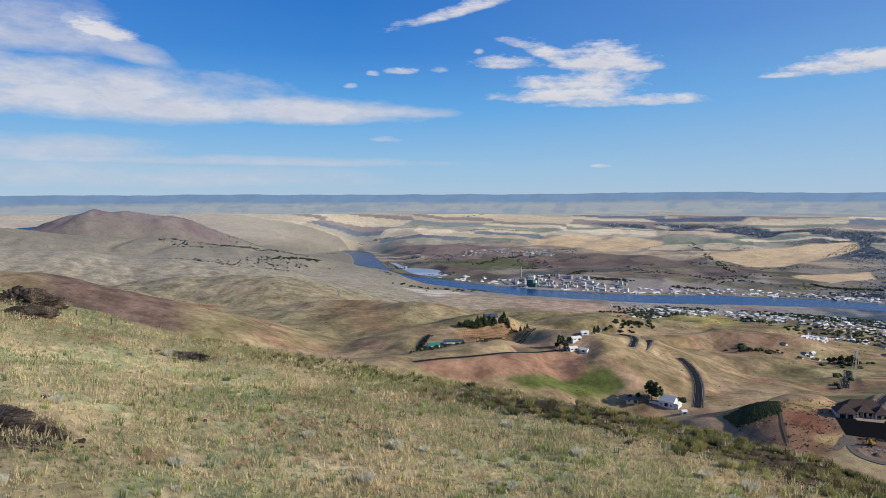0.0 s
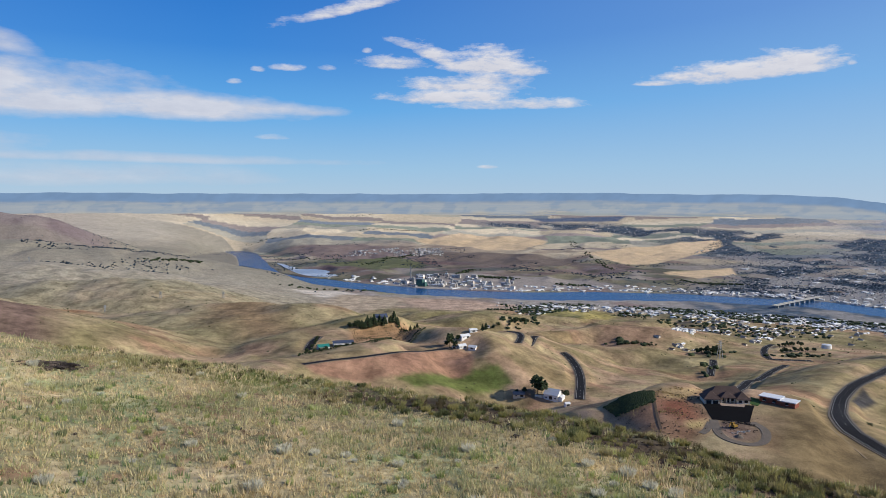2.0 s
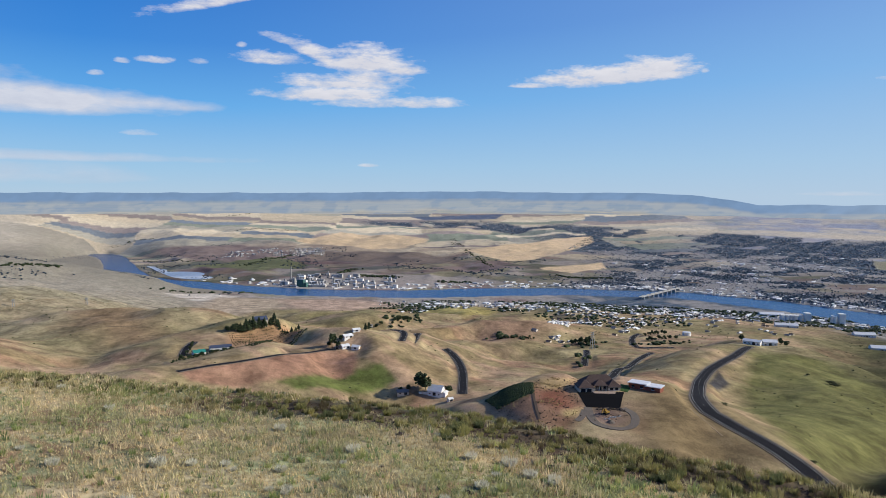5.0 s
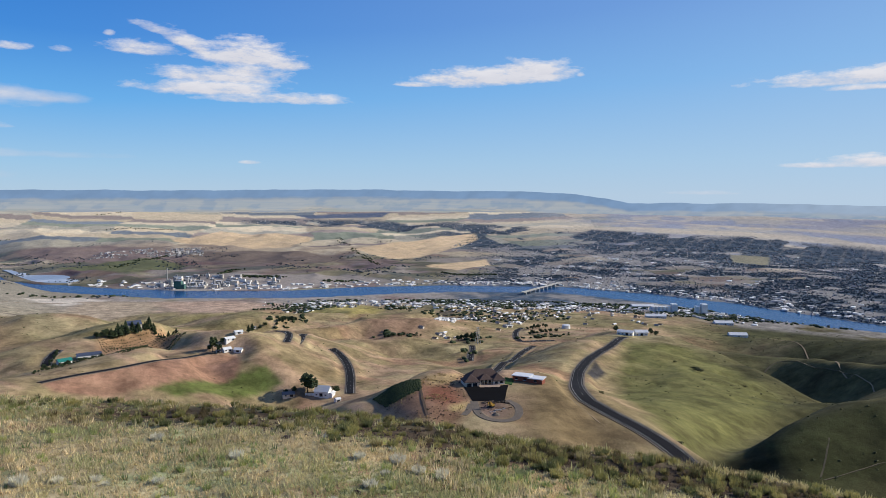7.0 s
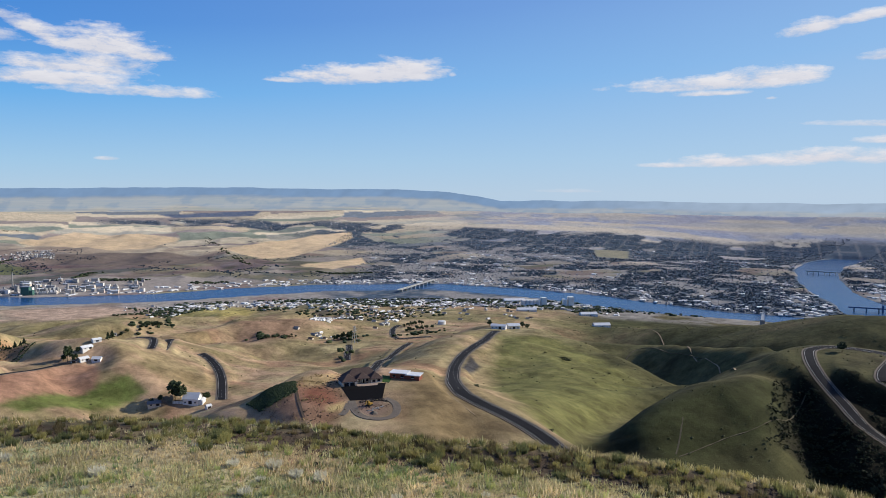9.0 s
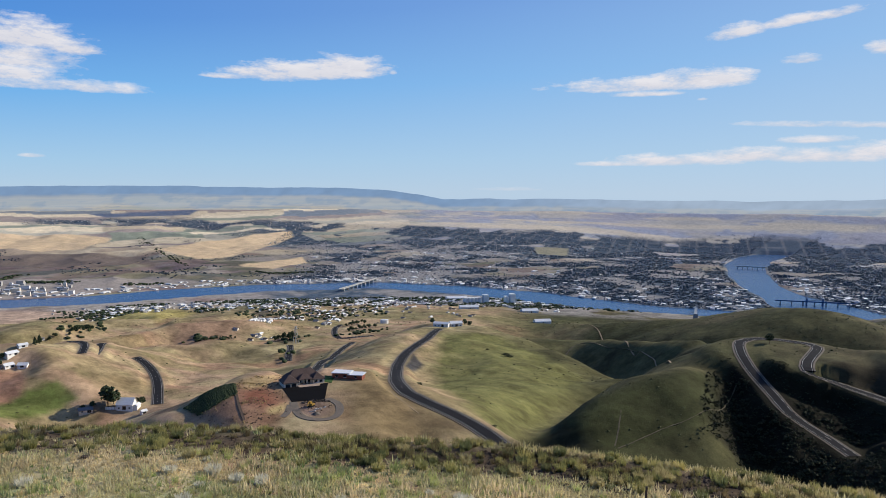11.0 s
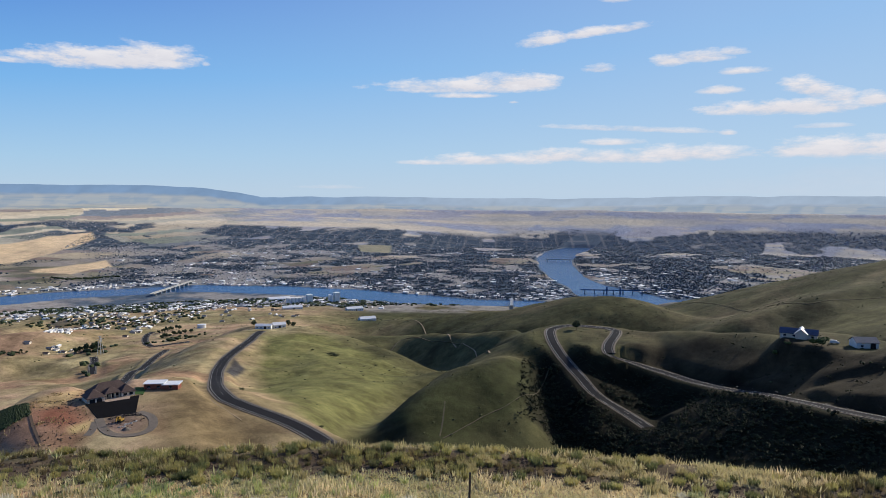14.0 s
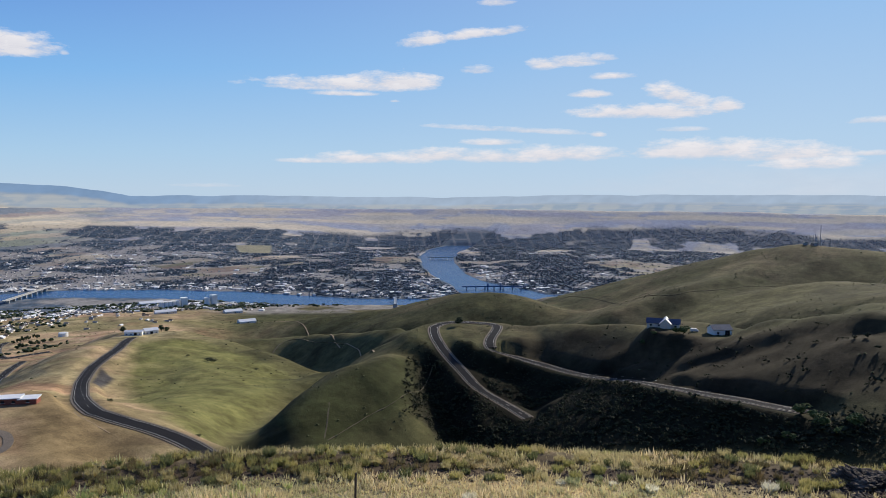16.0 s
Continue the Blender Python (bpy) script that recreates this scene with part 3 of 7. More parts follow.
# fields, bare plots and painted shade or haze: name: (plan corners, colour, soft edge)
PLOTS = {
    "red_soil_field": ([(-27, 656), (0, 673), (33, 687), (69, 714), (114, 768), (154, 766), (150, 728), (142, 707), (67, 661), (20, 640), (-15, 640)], (0.235, 0.135, 0.09), 3),
    "green_field": ([(60, 655), (67, 661), (146, 710), (172, 716), (182, 684), (141, 668), (77, 641)], (0.085, 0.105, 0.03), 3),
    "green_slope": ([(*polar(a, r),) for a, r in ((-42.6, 800), (-46.8, 850), (-51.2, 770), (-54.2, 690), (-53.0, 560), (-50.1, 430), (-48.8, 380), (-46.5, 385), (-43.4, 440), (-42.2, 520), (-41.8, 640))], (0.112, 0.110, 0.040), 10),
    "cut_bank": ([(150, 358), (176, 369), (212, 374), (194, 347), (186, 320), (176, 306), (157, 290), (148, 320)], (0.25, 0.145, 0.088), 5),
    "gold_bank": ([(181, 366), (186, 374), (211, 372), (188, 347), (179, 352)], (0.33, 0.235, 0.115), 3),
    "red_cut": ([(174, 351), (189, 351), (183, 321), (173, 322), (167, 336)], (0.165, 0.07, 0.042), 5),
    "straw_patch": ([(173, 319), (184, 319), (178, 310), (170, 311)], (0.36, 0.27, 0.12), 2),
    "yard_soil": ([(190, 318), (204, 310), (201, 297), (193, 289), (184, 292), (182, 304)], (0.19, 0.13, 0.10), 3),
    "red_apron": ([(193, 286), (206, 297), (212, 290), (196, 274)], (0.24, 0.13, 0.085), 4),
    "stubble_a": ([(434, 3698), (708, 3904), (1084, 3688), (1132, 3603), (940, 3379), (744, 3352), (613, 3529)], (0.6, 0.45, 0.28), 5),
    "stubble_b": ([(1193, 3181), (1425, 3245), (1786, 3389), (1957, 3356), (1645, 3070), (1412, 2846), (1224, 2836)], (0.6, 0.45, 0.28), 5),
    "stubble_c": ([(1276, 2569), (1630, 2675), (1562, 2528), (1327, 2397)], (0.6, 0.45, 0.28), 5),
    "fallow": ([(-1043, 1651), (-539, 1106), (-474, 1040), (-296, 806), (-36, 75), (-571, 976)], (0.14, 0.095, 0.075), 20),
    "quarry": ([(-125, 2233), (11, 2240), (90, 2140), (-23, 2080)], (0.48, 0.43, 0.36), 8),
    # shade on the spur's front and nose, put into two dark ground colours
    "shaded_hill": ([(*polar(a, r),) for a, r in ((-49.6, 398), (-51.3, 414), (-53.6, 427), (-57.7, 457), (-61.7, 494), (-64.5, 524), (-65.5, 480), (-63, 430), (-59, 400), (-55, 380), (-49.5, 380))], (0.040, 0.044, 0.017), 5),
    "nose_shade": ([(*polar(a, r),) for a, r in ((-49.4, 385), (-49.8, 400), (-51.3, 412), (-52.6, 416), (-54, 400), (-56, 385), (-50, 375))], (0.026, 0.026, 0.013), 5),
    # cast shade of ravine, flank, slope and road cut, painted as near-black ground
    "shaded_ravine_brush": ([(495, 215), (498, 199), (496, 179), (507, 159), (498, 128), (457, 79), (400, 33), (372, -1), (346, -27), (330, -54), (299, -49), (327, -2), (348, 43), (370, 100), (393, 170)], (0.015, 0.014, 0.008), 8),
    "spur_shade": ([(488, 228), (486, 214), (454, 170), (420, 132), (413, 175), (390, 189), (449, 219)], (0.014, 0.013, 0.008), 8),
    "shaded_brushy_slope": ([(530, 178), (556, 120), (514, 64), (490, 21), (470, 2), (458, -35), (435, -70), (345, -60), (359, -29), (381, -1), (412, 34), (486, 85), (509, 131), (512, 161)], (0.034, 0.028, 0.017), 8),
    "road_cut_shade": ([(515, 166), (513, 131), (490, 82), (416, 30), (385, -5), (362, -33), (352, -27), (374, -1), (404, 33), (463, 80), (502, 129), (508, 159)], (0.012, 0.011, 0.007), 3),
    "park_a": ([(2736, 2293), (2883, 2189), (2722, 2073), (2622, 2179)], (0.215, 0.20, 0.14), 6),
    "shelf_a": ([(1395, 3258), (1996, 3397), (1920, 3237), (1371, 2817), (1200, 2800)], (0.6, 0.45, 0.28), 5),
    "purple_bench": ([(-248, 3676), (165, 3668), (453, 3202), (273, 2917), (-62, 3211)], (0.215, 0.165, 0.15), 20),
    "ivy_bank": ([(150, 364), (162, 370), (177, 366), (170, 350), (160, 349), (151, 350)], (0.02, 0.035, 0.012), 3),
    "yellow_band": ([(505, 1702), (652, 1805), (697, 1633), (529, 1431)], (0.3, 0.25, 0.09), 15),
    "brown_knob": ([(390, 1053), (647, 1461), (545, 1055), (483, 996), (386, 976)], (0.2, 0.13, 0.085), 25),
    "brown_hill": ([(-186, 1030), (-168, 1443), (-31, 867), (-108, 928)], (0.2, 0.14, 0.08), 30),
    "orange_patch": ([(-441, 1230), (-406, 1261), (-387, 1215), (-416, 1186)], (0.26, 0.14, 0.075), 20),
    "dry_hill": ([(217, 320), (332, 427), (269, 303), (240, 245), (144, 212)], (0.16, 0.118, 0.062), 12),
    # the blue of this far ridge is haze put into its colour
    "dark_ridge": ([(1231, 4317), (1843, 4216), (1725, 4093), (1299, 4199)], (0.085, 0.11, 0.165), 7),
    "bluff": ([(303, 3243), (736, 3317), (1089, 3033), (1014, 2760), (787, 2822), (539, 3097)], (0.165, 0.132, 0.112), 14),
    "green_bench": ([(-58, 3013), (296, 3175), (407, 2870), (165, 2697)], (0.13, 0.14, 0.075), 16),
    "works_yard": ([(172, 2476), (449, 2578), (873, 2371), (974, 2208), (560, 2194), (250, 2275)], (0.3, 0.265, 0.235), 8),
    "pale_slope": ([(-120, 1582), (28, 2148), (241, 2038), (143, 1840), (-31, 1609)], (0.34, 0.27, 0.19), 20),
    "pink_slope": ([(194, 2065), (367, 2004), (513, 1885), (290, 1659), (218, 1846)], (0.36, 0.26, 0.19), 20),
    "mesa_face": ([(-1632, 3021), (-1516, 3081), (-1142, 3137), (-960, 3112), (-1270, 2962), (-1594, 2947)], (0.22, 0.19, 0.165), 18),
    "orchard": ([(22, 863), (62, 884), (97, 905), (107, 856), (27, 797), (20, 815)], (0.27, 0.165, 0.09), 4),
    "lane_gravel": ([(430, 508), (414, 474), (382, 452), (384, 465)], (0.05, 0.048, 0.05), 2),
}


def street(x, y):
    """1 along the grid of town streets."""
    u, v = x * 0.88 + y * 0.47, y * 0.88 - x * 0.47
    return np.maximum(smooth(9, 4, np.abs((u % 118) - 59)), smooth(9, 4, np.abs((v % 84) - 42)))


def town_area(x, y):
    """Where the town stands: the flat across the river and a band of houses along the bench above."""
    r, az = np.hypot(x, y), np.degrees(np.arctan2(-x, y))
    edge = 300 * fbm(x, y, 420, 87, 4) - 150
    meadow = smooth(0.60, 0.63, fbm(x * 1.0, y * 1.3, 230, 187, 4)) * smooth(2300, 2600, r)
    hi = np.interp(az, [-85, -60, -48, -34, -25, -14], [4200, 4010, 3990, 4190, 4290, 4330]) + edge
    lo = np.interp(az, [-36, -30, -25, -12], [3500, 3850, 4050, 4200]) + edge
    band = smooth(lo - 25, lo + 25, r) * smooth(-11, -14, az)
    flat_ = smooth(-25, -31, az + 4 * smooth(2350, 2600, r) - 5 * smooth(3300, 3700, r))
    return np.maximum(band, flat_) * (1 - smooth(hi - 60, hi + 60, r)) * (1 - 0.9 * meadow)


def grove(x, y):
    """How thickly trees stand in the town, 0..1."""
    az = np.degrees(np.arctan2(-x, y))
    lean = 0.09 * smooth(-42, -60, az) + 0.13 * smooth(3400, 3700, np.hypot(x, y)) - 0.03
    return smooth(0.37, 0.48, fbm(x, y, 120, 81, 5) + lean) * (1 - 0.3 * street(x, y))


def cover(x, y):
    """Colour of what grows or lies on the ground."""
    r = np.hypot(x, y)
    az = np.degrees(np.arctan2(-x, y))

    def mix(c, new_c, t):
        return c * (1 - t[:, None]) + np.array(new_c) * t[:, None]

    a, b, c2 = fbm(x, y, 240, 41, 4), fbm(x, y, 90, 42, 4), fbm(x, y, 22, 43, 3)
    c = np.tile(np.array((0.298, 0.205, 0.130)), (len(x), 1))
    c = mix(c, (0.205, 0.165, 0.088), smooth(0.42, 0.62, a))
    c = mix(c, (0.24, 0.145, 0.09), smooth(0.56, 0.72, b) * 0.8)
    c = mix(c, (0.24, 0.20, 0.10), smooth(0.55, 0.75, c2) * 0.5)
    d1, d2 = fbm(x, y, 34, 44, 3), fbm(x + 0.5 * y, y, 60, 45, 4)
    near_ = 1 - smooth(1900, 2500, r)
    c = c * (1 + (0.56 * d1 - 0.28) * near_)[:, None]
    c = mix(c, (0.27, 0.225, 0.12), smooth(0.56, 0.70, d2) * 0.65 * near_)
    c = mix(c, (0.150, 0.135, 0.060), smooth(0.50, 0.36, d2) * 0.55 * near_)
    # greener to the right of the winding road; slope shade is put into the dark tones
    right = smooth(-44, -52, az) * smooth(150, 260, r) * (1 - smooth(1700, 2000, r))
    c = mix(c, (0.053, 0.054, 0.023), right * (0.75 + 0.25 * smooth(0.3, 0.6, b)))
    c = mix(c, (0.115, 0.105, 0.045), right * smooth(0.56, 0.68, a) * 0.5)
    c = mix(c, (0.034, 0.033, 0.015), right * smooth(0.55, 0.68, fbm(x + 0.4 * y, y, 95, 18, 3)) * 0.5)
    # valley floor and benches, greyer with range: haze is painted into the colour
    d_, w_, side_ = near_line(x, y, RIVER)
    homeside = smooth(-4, 3, az) * (side_ < 0)
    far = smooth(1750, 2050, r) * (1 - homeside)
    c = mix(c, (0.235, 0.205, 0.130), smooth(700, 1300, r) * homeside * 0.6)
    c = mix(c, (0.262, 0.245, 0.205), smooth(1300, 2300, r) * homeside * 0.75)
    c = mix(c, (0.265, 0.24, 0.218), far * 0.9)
    c = mix(c, (0.22, 0.20, 0.135), far * smooth(0.45, 0.62, b) * (1 - smooth(2900, 3300, r)))
    c = mix(c, (0.165, 0.14, 0.115), far * smooth(8, 13, az) * smooth(2300, 2600, r) * 0.85)
    # a patchwork of fields on the benches: crisp plots of straw, fallow and green, cooled by painted haze
    u = x * 0.94 - y * 0.34 + 420 * fbm(x, y, 520, 61, 3)
    v = y * 0.94 + x * 0.34 + 190 * fbm(x, y, 420, 62, 4)
    ci = np.floor(u / 520)
    cj = np.floor(v / 85 + 3 * hash2(ci, ci * 0, 63))
    pick, shade_ = hash2(ci, cj, 64), hash2(ci, cj, 65)
    bench = smooth(3250, 3500, r + 160 * smooth(10, 4, az)) * smooth(22, 15, az) * (side_ > 0)
    straw = np.array((0.50, 0.415, 0.285))
    field = np.tile(straw, (len(x), 1))
    for lo, hi, colr in ((0.0, 0.2, (0.60, 0.51, 0.36)), (0.42, 0.56, (0.27, 0.225, 0.20)), (0.56, 0.70, (0.24, 0.265, 0.20)), (0.70, 0.80, (0.40, 0.37, 0.29)), (0.80, 0.88, (0.17, 0.20, 0.225))):
        field = np.where(((pick >= lo) & (pick < hi))[:, None], np.array(colr), field)
    field = field * (0.88 + 0.24 * shade_)[:, None]
    c = c * (1 - bench[:, None] * 0.92) + field * bench[:, None] * 0.92
    # grazed, gullied uplands behind the town, with blue haze painted in
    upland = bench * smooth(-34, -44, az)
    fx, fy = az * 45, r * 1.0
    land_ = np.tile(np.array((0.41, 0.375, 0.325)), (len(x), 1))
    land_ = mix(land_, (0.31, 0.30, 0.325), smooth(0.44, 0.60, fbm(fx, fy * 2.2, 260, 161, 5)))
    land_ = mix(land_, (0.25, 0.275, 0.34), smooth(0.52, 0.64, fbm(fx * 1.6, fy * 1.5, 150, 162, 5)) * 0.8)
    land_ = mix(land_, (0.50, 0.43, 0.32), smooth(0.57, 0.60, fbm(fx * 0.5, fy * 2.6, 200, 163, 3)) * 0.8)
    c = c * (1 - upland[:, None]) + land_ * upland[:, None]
    # gullied slopes below the benches: purple rock, olive grass, dark brush
    bluff_ = smooth(2350, 2500, r) * (1 - bench) * (side_ > 0) * smooth(-30, -24, az)
    c = mix(c, (0.205, 0.185, 0.12), bluff_ * smooth(0.46, 0.58, fbm(x, y * 1.4, 210, 67, 4)) * 0.8)
    c = mix(c, (0.175, 0.125, 0.12), bluff_ * smooth(0.50, 0.62, fbm(x, y * 1.8, 260, 68, 4)) * 0.8)
    c = mix(c, (0.09, 0.105, 0.095), bluff_ * smooth(0.58, 0.66, fbm(x, y * 1.5, 150, 69, 5)) * 0.8)
    c = mix(c, (0.225, 0.185, 0.185), smooth(2700, 2900, r) * smooth(15, 19, az) * 0.8)
    c = mix(c, (0.175, 0.135, 0.14), smooth(2700, 2900, r) * smooth(15, 19, az) * smooth(0.5, 0.62, fbm(x, y, 160, 70, 4)) * 0.8)
    c = mix(c, (0.42, 0.37, 0.29), smooth(3620, 3760, r) * smooth(10, 14, az) * (0.6 + 0.3 * shade_))
    c = mix(c, (0.07, 0.08, 0.05), far * smooth(0.60, 0.70, fbm(x, y * 1.6, 170, 65, 3)) * 0.7 * (1 - smooth(3000, 3300, r)))
    c = mix(c, (0.15, 0.095, 0.085), far * smooth(0.58, 0.68, fbm(x, y * 2.0, 210, 66, 4)) * (1 - smooth(3300, 3600, r)) * 0.6)
    c = mix(c, (0.25, 0.23, 0.21), smooth(1600, 1700, r) * (side_ < 0) * smooth(-10, -18, az) * smooth(260, 160, d_ - w_) * smooth(0.35, 0.5, b) * 0.8)
    # town ground, its colour blued by painted haze
    town = far * town_area(x, y)
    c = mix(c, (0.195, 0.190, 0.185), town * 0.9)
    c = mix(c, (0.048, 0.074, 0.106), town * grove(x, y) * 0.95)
    c = mix(c, (0.14, 0.10, 0.10), smooth(2700, 2900, r) * (1 - smooth(3500, 3800, r)) * smooth(-20, -6, az) * smooth(14, 8, az) * smooth(0.45, 0.6, fbm(x, y, 300, 49, 3)) * 0.7)
    # streets of the towns
    c = mix(c, (0.20, 0.19, 0.185), town * street(x, y) * 0.22)
    for poly, col, soft in PLOTS.values():
        c = mix(c, col, inside(x + (c2 - 0.5) * soft, y + (b - 0.5) * soft, poly, soft) * (0.82 + 0.3 * np.clip(c2, 0, 0.6)))
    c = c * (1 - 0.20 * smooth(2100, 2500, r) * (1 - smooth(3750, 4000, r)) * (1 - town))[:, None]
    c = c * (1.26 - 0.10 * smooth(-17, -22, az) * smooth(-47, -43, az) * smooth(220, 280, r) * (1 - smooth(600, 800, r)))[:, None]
    # right-hand slopes darkened once more: their shade lies in the colour
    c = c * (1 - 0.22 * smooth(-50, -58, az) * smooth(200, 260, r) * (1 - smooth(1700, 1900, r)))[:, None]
    # the near hill: straw, green blades, bare soil
    n1, n2, n3, n4 = fbm(x, y, 5, 51, 5), fbm(x, y, 0.9, 52, 3), fbm(x, y, 9, 53, 4), fbm(x, y, 1.8, 54, 4)
    dry = smooth(-38, -62, az)
    g = np.tile(np.array((0.345, 0.300, 0.178)), (len(x), 1))
    g = mix(g, (0.235, 0.275, 0.150), smooth(0.44, 0.58, n1) * (0.8 - 0.45 * dry))
    g = mix(g, (0.44, 0.365, 0.23), smooth(0.50, 0.64, n4) * 0.75)
    g = mix(g, (0.215, 0.135, 0.085), smooth(0.54, 0.62, n3 * 0.55 + n2 * 0.45) * 0.85)
    g = mix(g, (0.42, 0.345, 0.215), dry * 0.45)
    g = g * (0.72 + 0.70 * n2)[:, None] * np.array((1.04, 1.0, 0.95))
    bare = np.exp(-(((x + 19.4) / 2.6) ** 2 + ((y - 30.3) / 3.6) ** 2)) + np.exp(-(((x - 36.2) / 2.6) ** 2 + ((y + 4.8) / 2.4) ** 2))
    g = mix(g, (0.085, 0.058, 0.046), smooth(0.30, 0.62, bare + 0.35 * (n2 - 0.5)) * 0.9)
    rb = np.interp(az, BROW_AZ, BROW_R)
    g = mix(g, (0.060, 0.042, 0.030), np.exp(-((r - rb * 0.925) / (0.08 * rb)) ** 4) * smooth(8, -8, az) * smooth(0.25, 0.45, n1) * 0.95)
    t = smooth(120, 95, r)
    return c * (1 - t[:, None]) + g * t[:, None]


def make_ground():
    az = np.concatenate([np.arange(36, -102, -0.125), np.arange(-102, -324, -2.0)])
    r = np.concatenate([[2.0, 4, 6, 8, 10], np.geomspace(12, 250, 150)[:-1], np.geomspace(250, 2200, 210)[:-1], 1 / np.linspace(1 / 2200, 1 / 4600, 170)])
    A, Rr = np.meshgrid(np.radians(az), r)
    x, y = (-np.sin(A) * Rr).ravel(), (np.cos(A) * Rr).ravel()
    z = land(x, y)
    col = np.ones((len(x), 4), np.float32)
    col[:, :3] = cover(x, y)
    col[:, 3] = 1 - 0.72 * smooth(1800, 2500, Rr.ravel())
    n, k = len(az), len(r)
    i, j = np.meshgrid(np.arange(n), np.arange(k - 1))
    i2 = (i + 1) % n
    f = np.stack([j * n + i, (j + 1) * n + i, (j + 1) * n + i2, j * n + i2], -1).reshape(-1, 4)[:, ::-1]
    centre = len(x)
    v = np.column_stack([x, y, z])
    v = np.vstack([v, [0, 0, float(land(np.array([0.0]), np.array([0.0]))[0])]])
    col = np.vstack([col, col[0]])
    tris = np.stack([np.full(n, centre), (np.arange(n) + 1) % n, np.arange(n)], -1)
    me = bpy.data.meshes.new("ground")
    me.vertices.add(len(v))
    me.vertices.foreach_set("co", v.astype(np.float32).ravel())
    loops = np.concatenate([f.ravel(), tris.ravel()]).astype(np.int32)
    me.loops.add(len(loops))
    me.loops.foreach_set("vertex_index", loops)
    starts = np.concatenate([np.arange(len(f)) * 4, len(f) * 4 + np.arange(n) * 3]).astype(np.int32)
    me.polygons.add(len(starts))
    me.polygons.foreach_set("loop_start", starts)
    me.polygons.foreach_set("use_smooth", np.ones(len(starts), bool))
    a = me.color_attributes.new("cover", "FLOAT_COLOR", "POINT")
    a.data.foreach_set("color", col.astype(np.float32).ravel())
    me.update(calc_edges=True)
    me.validate()
    me.materials.append(M_GROUND)
    ob = new("ground", me)
    return tagged(ob, "dry grass hills falling to a wide river valley", "ground", kind="structure")


make_ground()


def mesh_obj(name, verts, faces, material, parent=None, smooth_faces=False):
    me = bpy.data.meshes.new(name)
    me.from_pydata([tuple(map(float, v)) for v in verts], [], [tuple(map(int, f)) for f in faces])
    me.update()
    if material:
        me.materials.append(material)
    if smooth_faces:
        me.polygons.foreach_set("use_smooth", np.ones(len(me.polygons), bool))
    ob = new(name, me)
    if parent:
        ob.parent = parent
    return ob


def water():
    ring = [polar(a, 4300) for a in range(40, -131, -5)]
    near = [polar(a, 1500) for a in range(-130, 41, 5)]
    ob = mesh_obj("water", [(x, y, -1.2) for x, y in ring + near], [list(range(len(ring) + len(near)))[::-1]], M_WATER)
    if ob.data.polygons[0].normal.z < 0:
        ob.data.flip_normals()
    return tagged(ob, "blue river winding through the valley towns", "river", kind="structure")


water()


def ribbon(name, line, lo, hi, lift, material, parent=None, thick=0.0):
    """A strip along a line between two offsets to its right."""
    p = line[:, :2]
    d = np.gradient(p, axis=0)
    d /= np.hypot(d[:, 0], d[:, 1])[:, None]
    nrm = np.column_stack([d[:, 1], -d[:, 0]])
    a, b = p + nrm * lo, p + nrm * hi
    z = line[:, 2] + lift
    v = [(*q, h) for q, h in zip(a, z)] + [(*q, h) for q, h in zip(b, z)]
    n = len(p)
    f = [(i, n + i, n + i + 1, i + 1) for i in range(n - 1)]
    if thick:
        v += [(x, y, h - thick) for x, y, h in v]
        f += [(i, i + 1, 2 * n + i + 1, 2 * n + i) for i in range(n - 1)] + [(n + i + 1, n + i, 3 * n + i, 3 * n + i + 1) for i in range(n - 1)]
    return mesh_obj(name, v, f, material, parent)


def make_road(key, lined=True):
    line, hw = ROAD_LINES[key]
    road = ribbon("road", line, -hw, hw, 0.12, M_ROAD, thick=0.5)
    tagged(road, "winding two-lane asphalt road with painted lines" if lined else "narrow plain asphalt lane", "road", kind="structure")
    for lo in (-hw - 1.2, hw):
        ribbon("gravel_shoulder", line, lo, lo + 1.2, 0.02, M_GRAVEL, road, thick=0.4)
    if lined:
        for off in (-hw + 0.8, hw - 1.0):
            ribbon("edge_line", line, off, off + 0.2, 0.17, M_LINE, road)
        dash_line = dense_line([tuple(p) for p in line[:, :2]], 3.0)
        dash_z = np.interp(np.arange(len(dash_line)), np.linspace(0, len(dash_line) - 1, len(line)), line[:, 2])
        for k in range(2, len(dash_line) - 3, 4):
            ribbon("centre_line", np.column_stack([dash_line, dash_z])[k:k + 2], -0.1, 0.1, 0.17, M_LINE, road)


for key in ROADS:
    make_road(key, ROADS[key][1] > 3)


# ---- tools for things ----
def gz(x, y):
    return float(land(np.array([float(x)]), np.array([float(y)]))[0])


def thing(name, x, y, rot=0.0, z=None, label="", category="", group="", kind=""):
    """An empty at the base of a thing that stands on the ground."""
    e = new(name)
    e.matrix_basis = pose(x, y, gz(x, y) if z is None else z, 0, 0, rot)
    e.empty_display_size = 0.5
    return tagged(e, label, category, group, kind)


def part(name, bm, material, parent, label="", smooth_faces=False):
    me = bpy.data.meshes.new(name)
    bmesh.ops.recalc_face_normals(bm, faces=bm.faces)
    bm.to_mesh(me)
    bm.free()
    me.materials.append(material)
    if smooth_faces:
        me.polygons.foreach_set("use_smooth", np.ones(len(me.polygons), bool))
    ob = new(name, me)
    ob.parent = parent
    if label:
        ob["label"] = label
    return ob


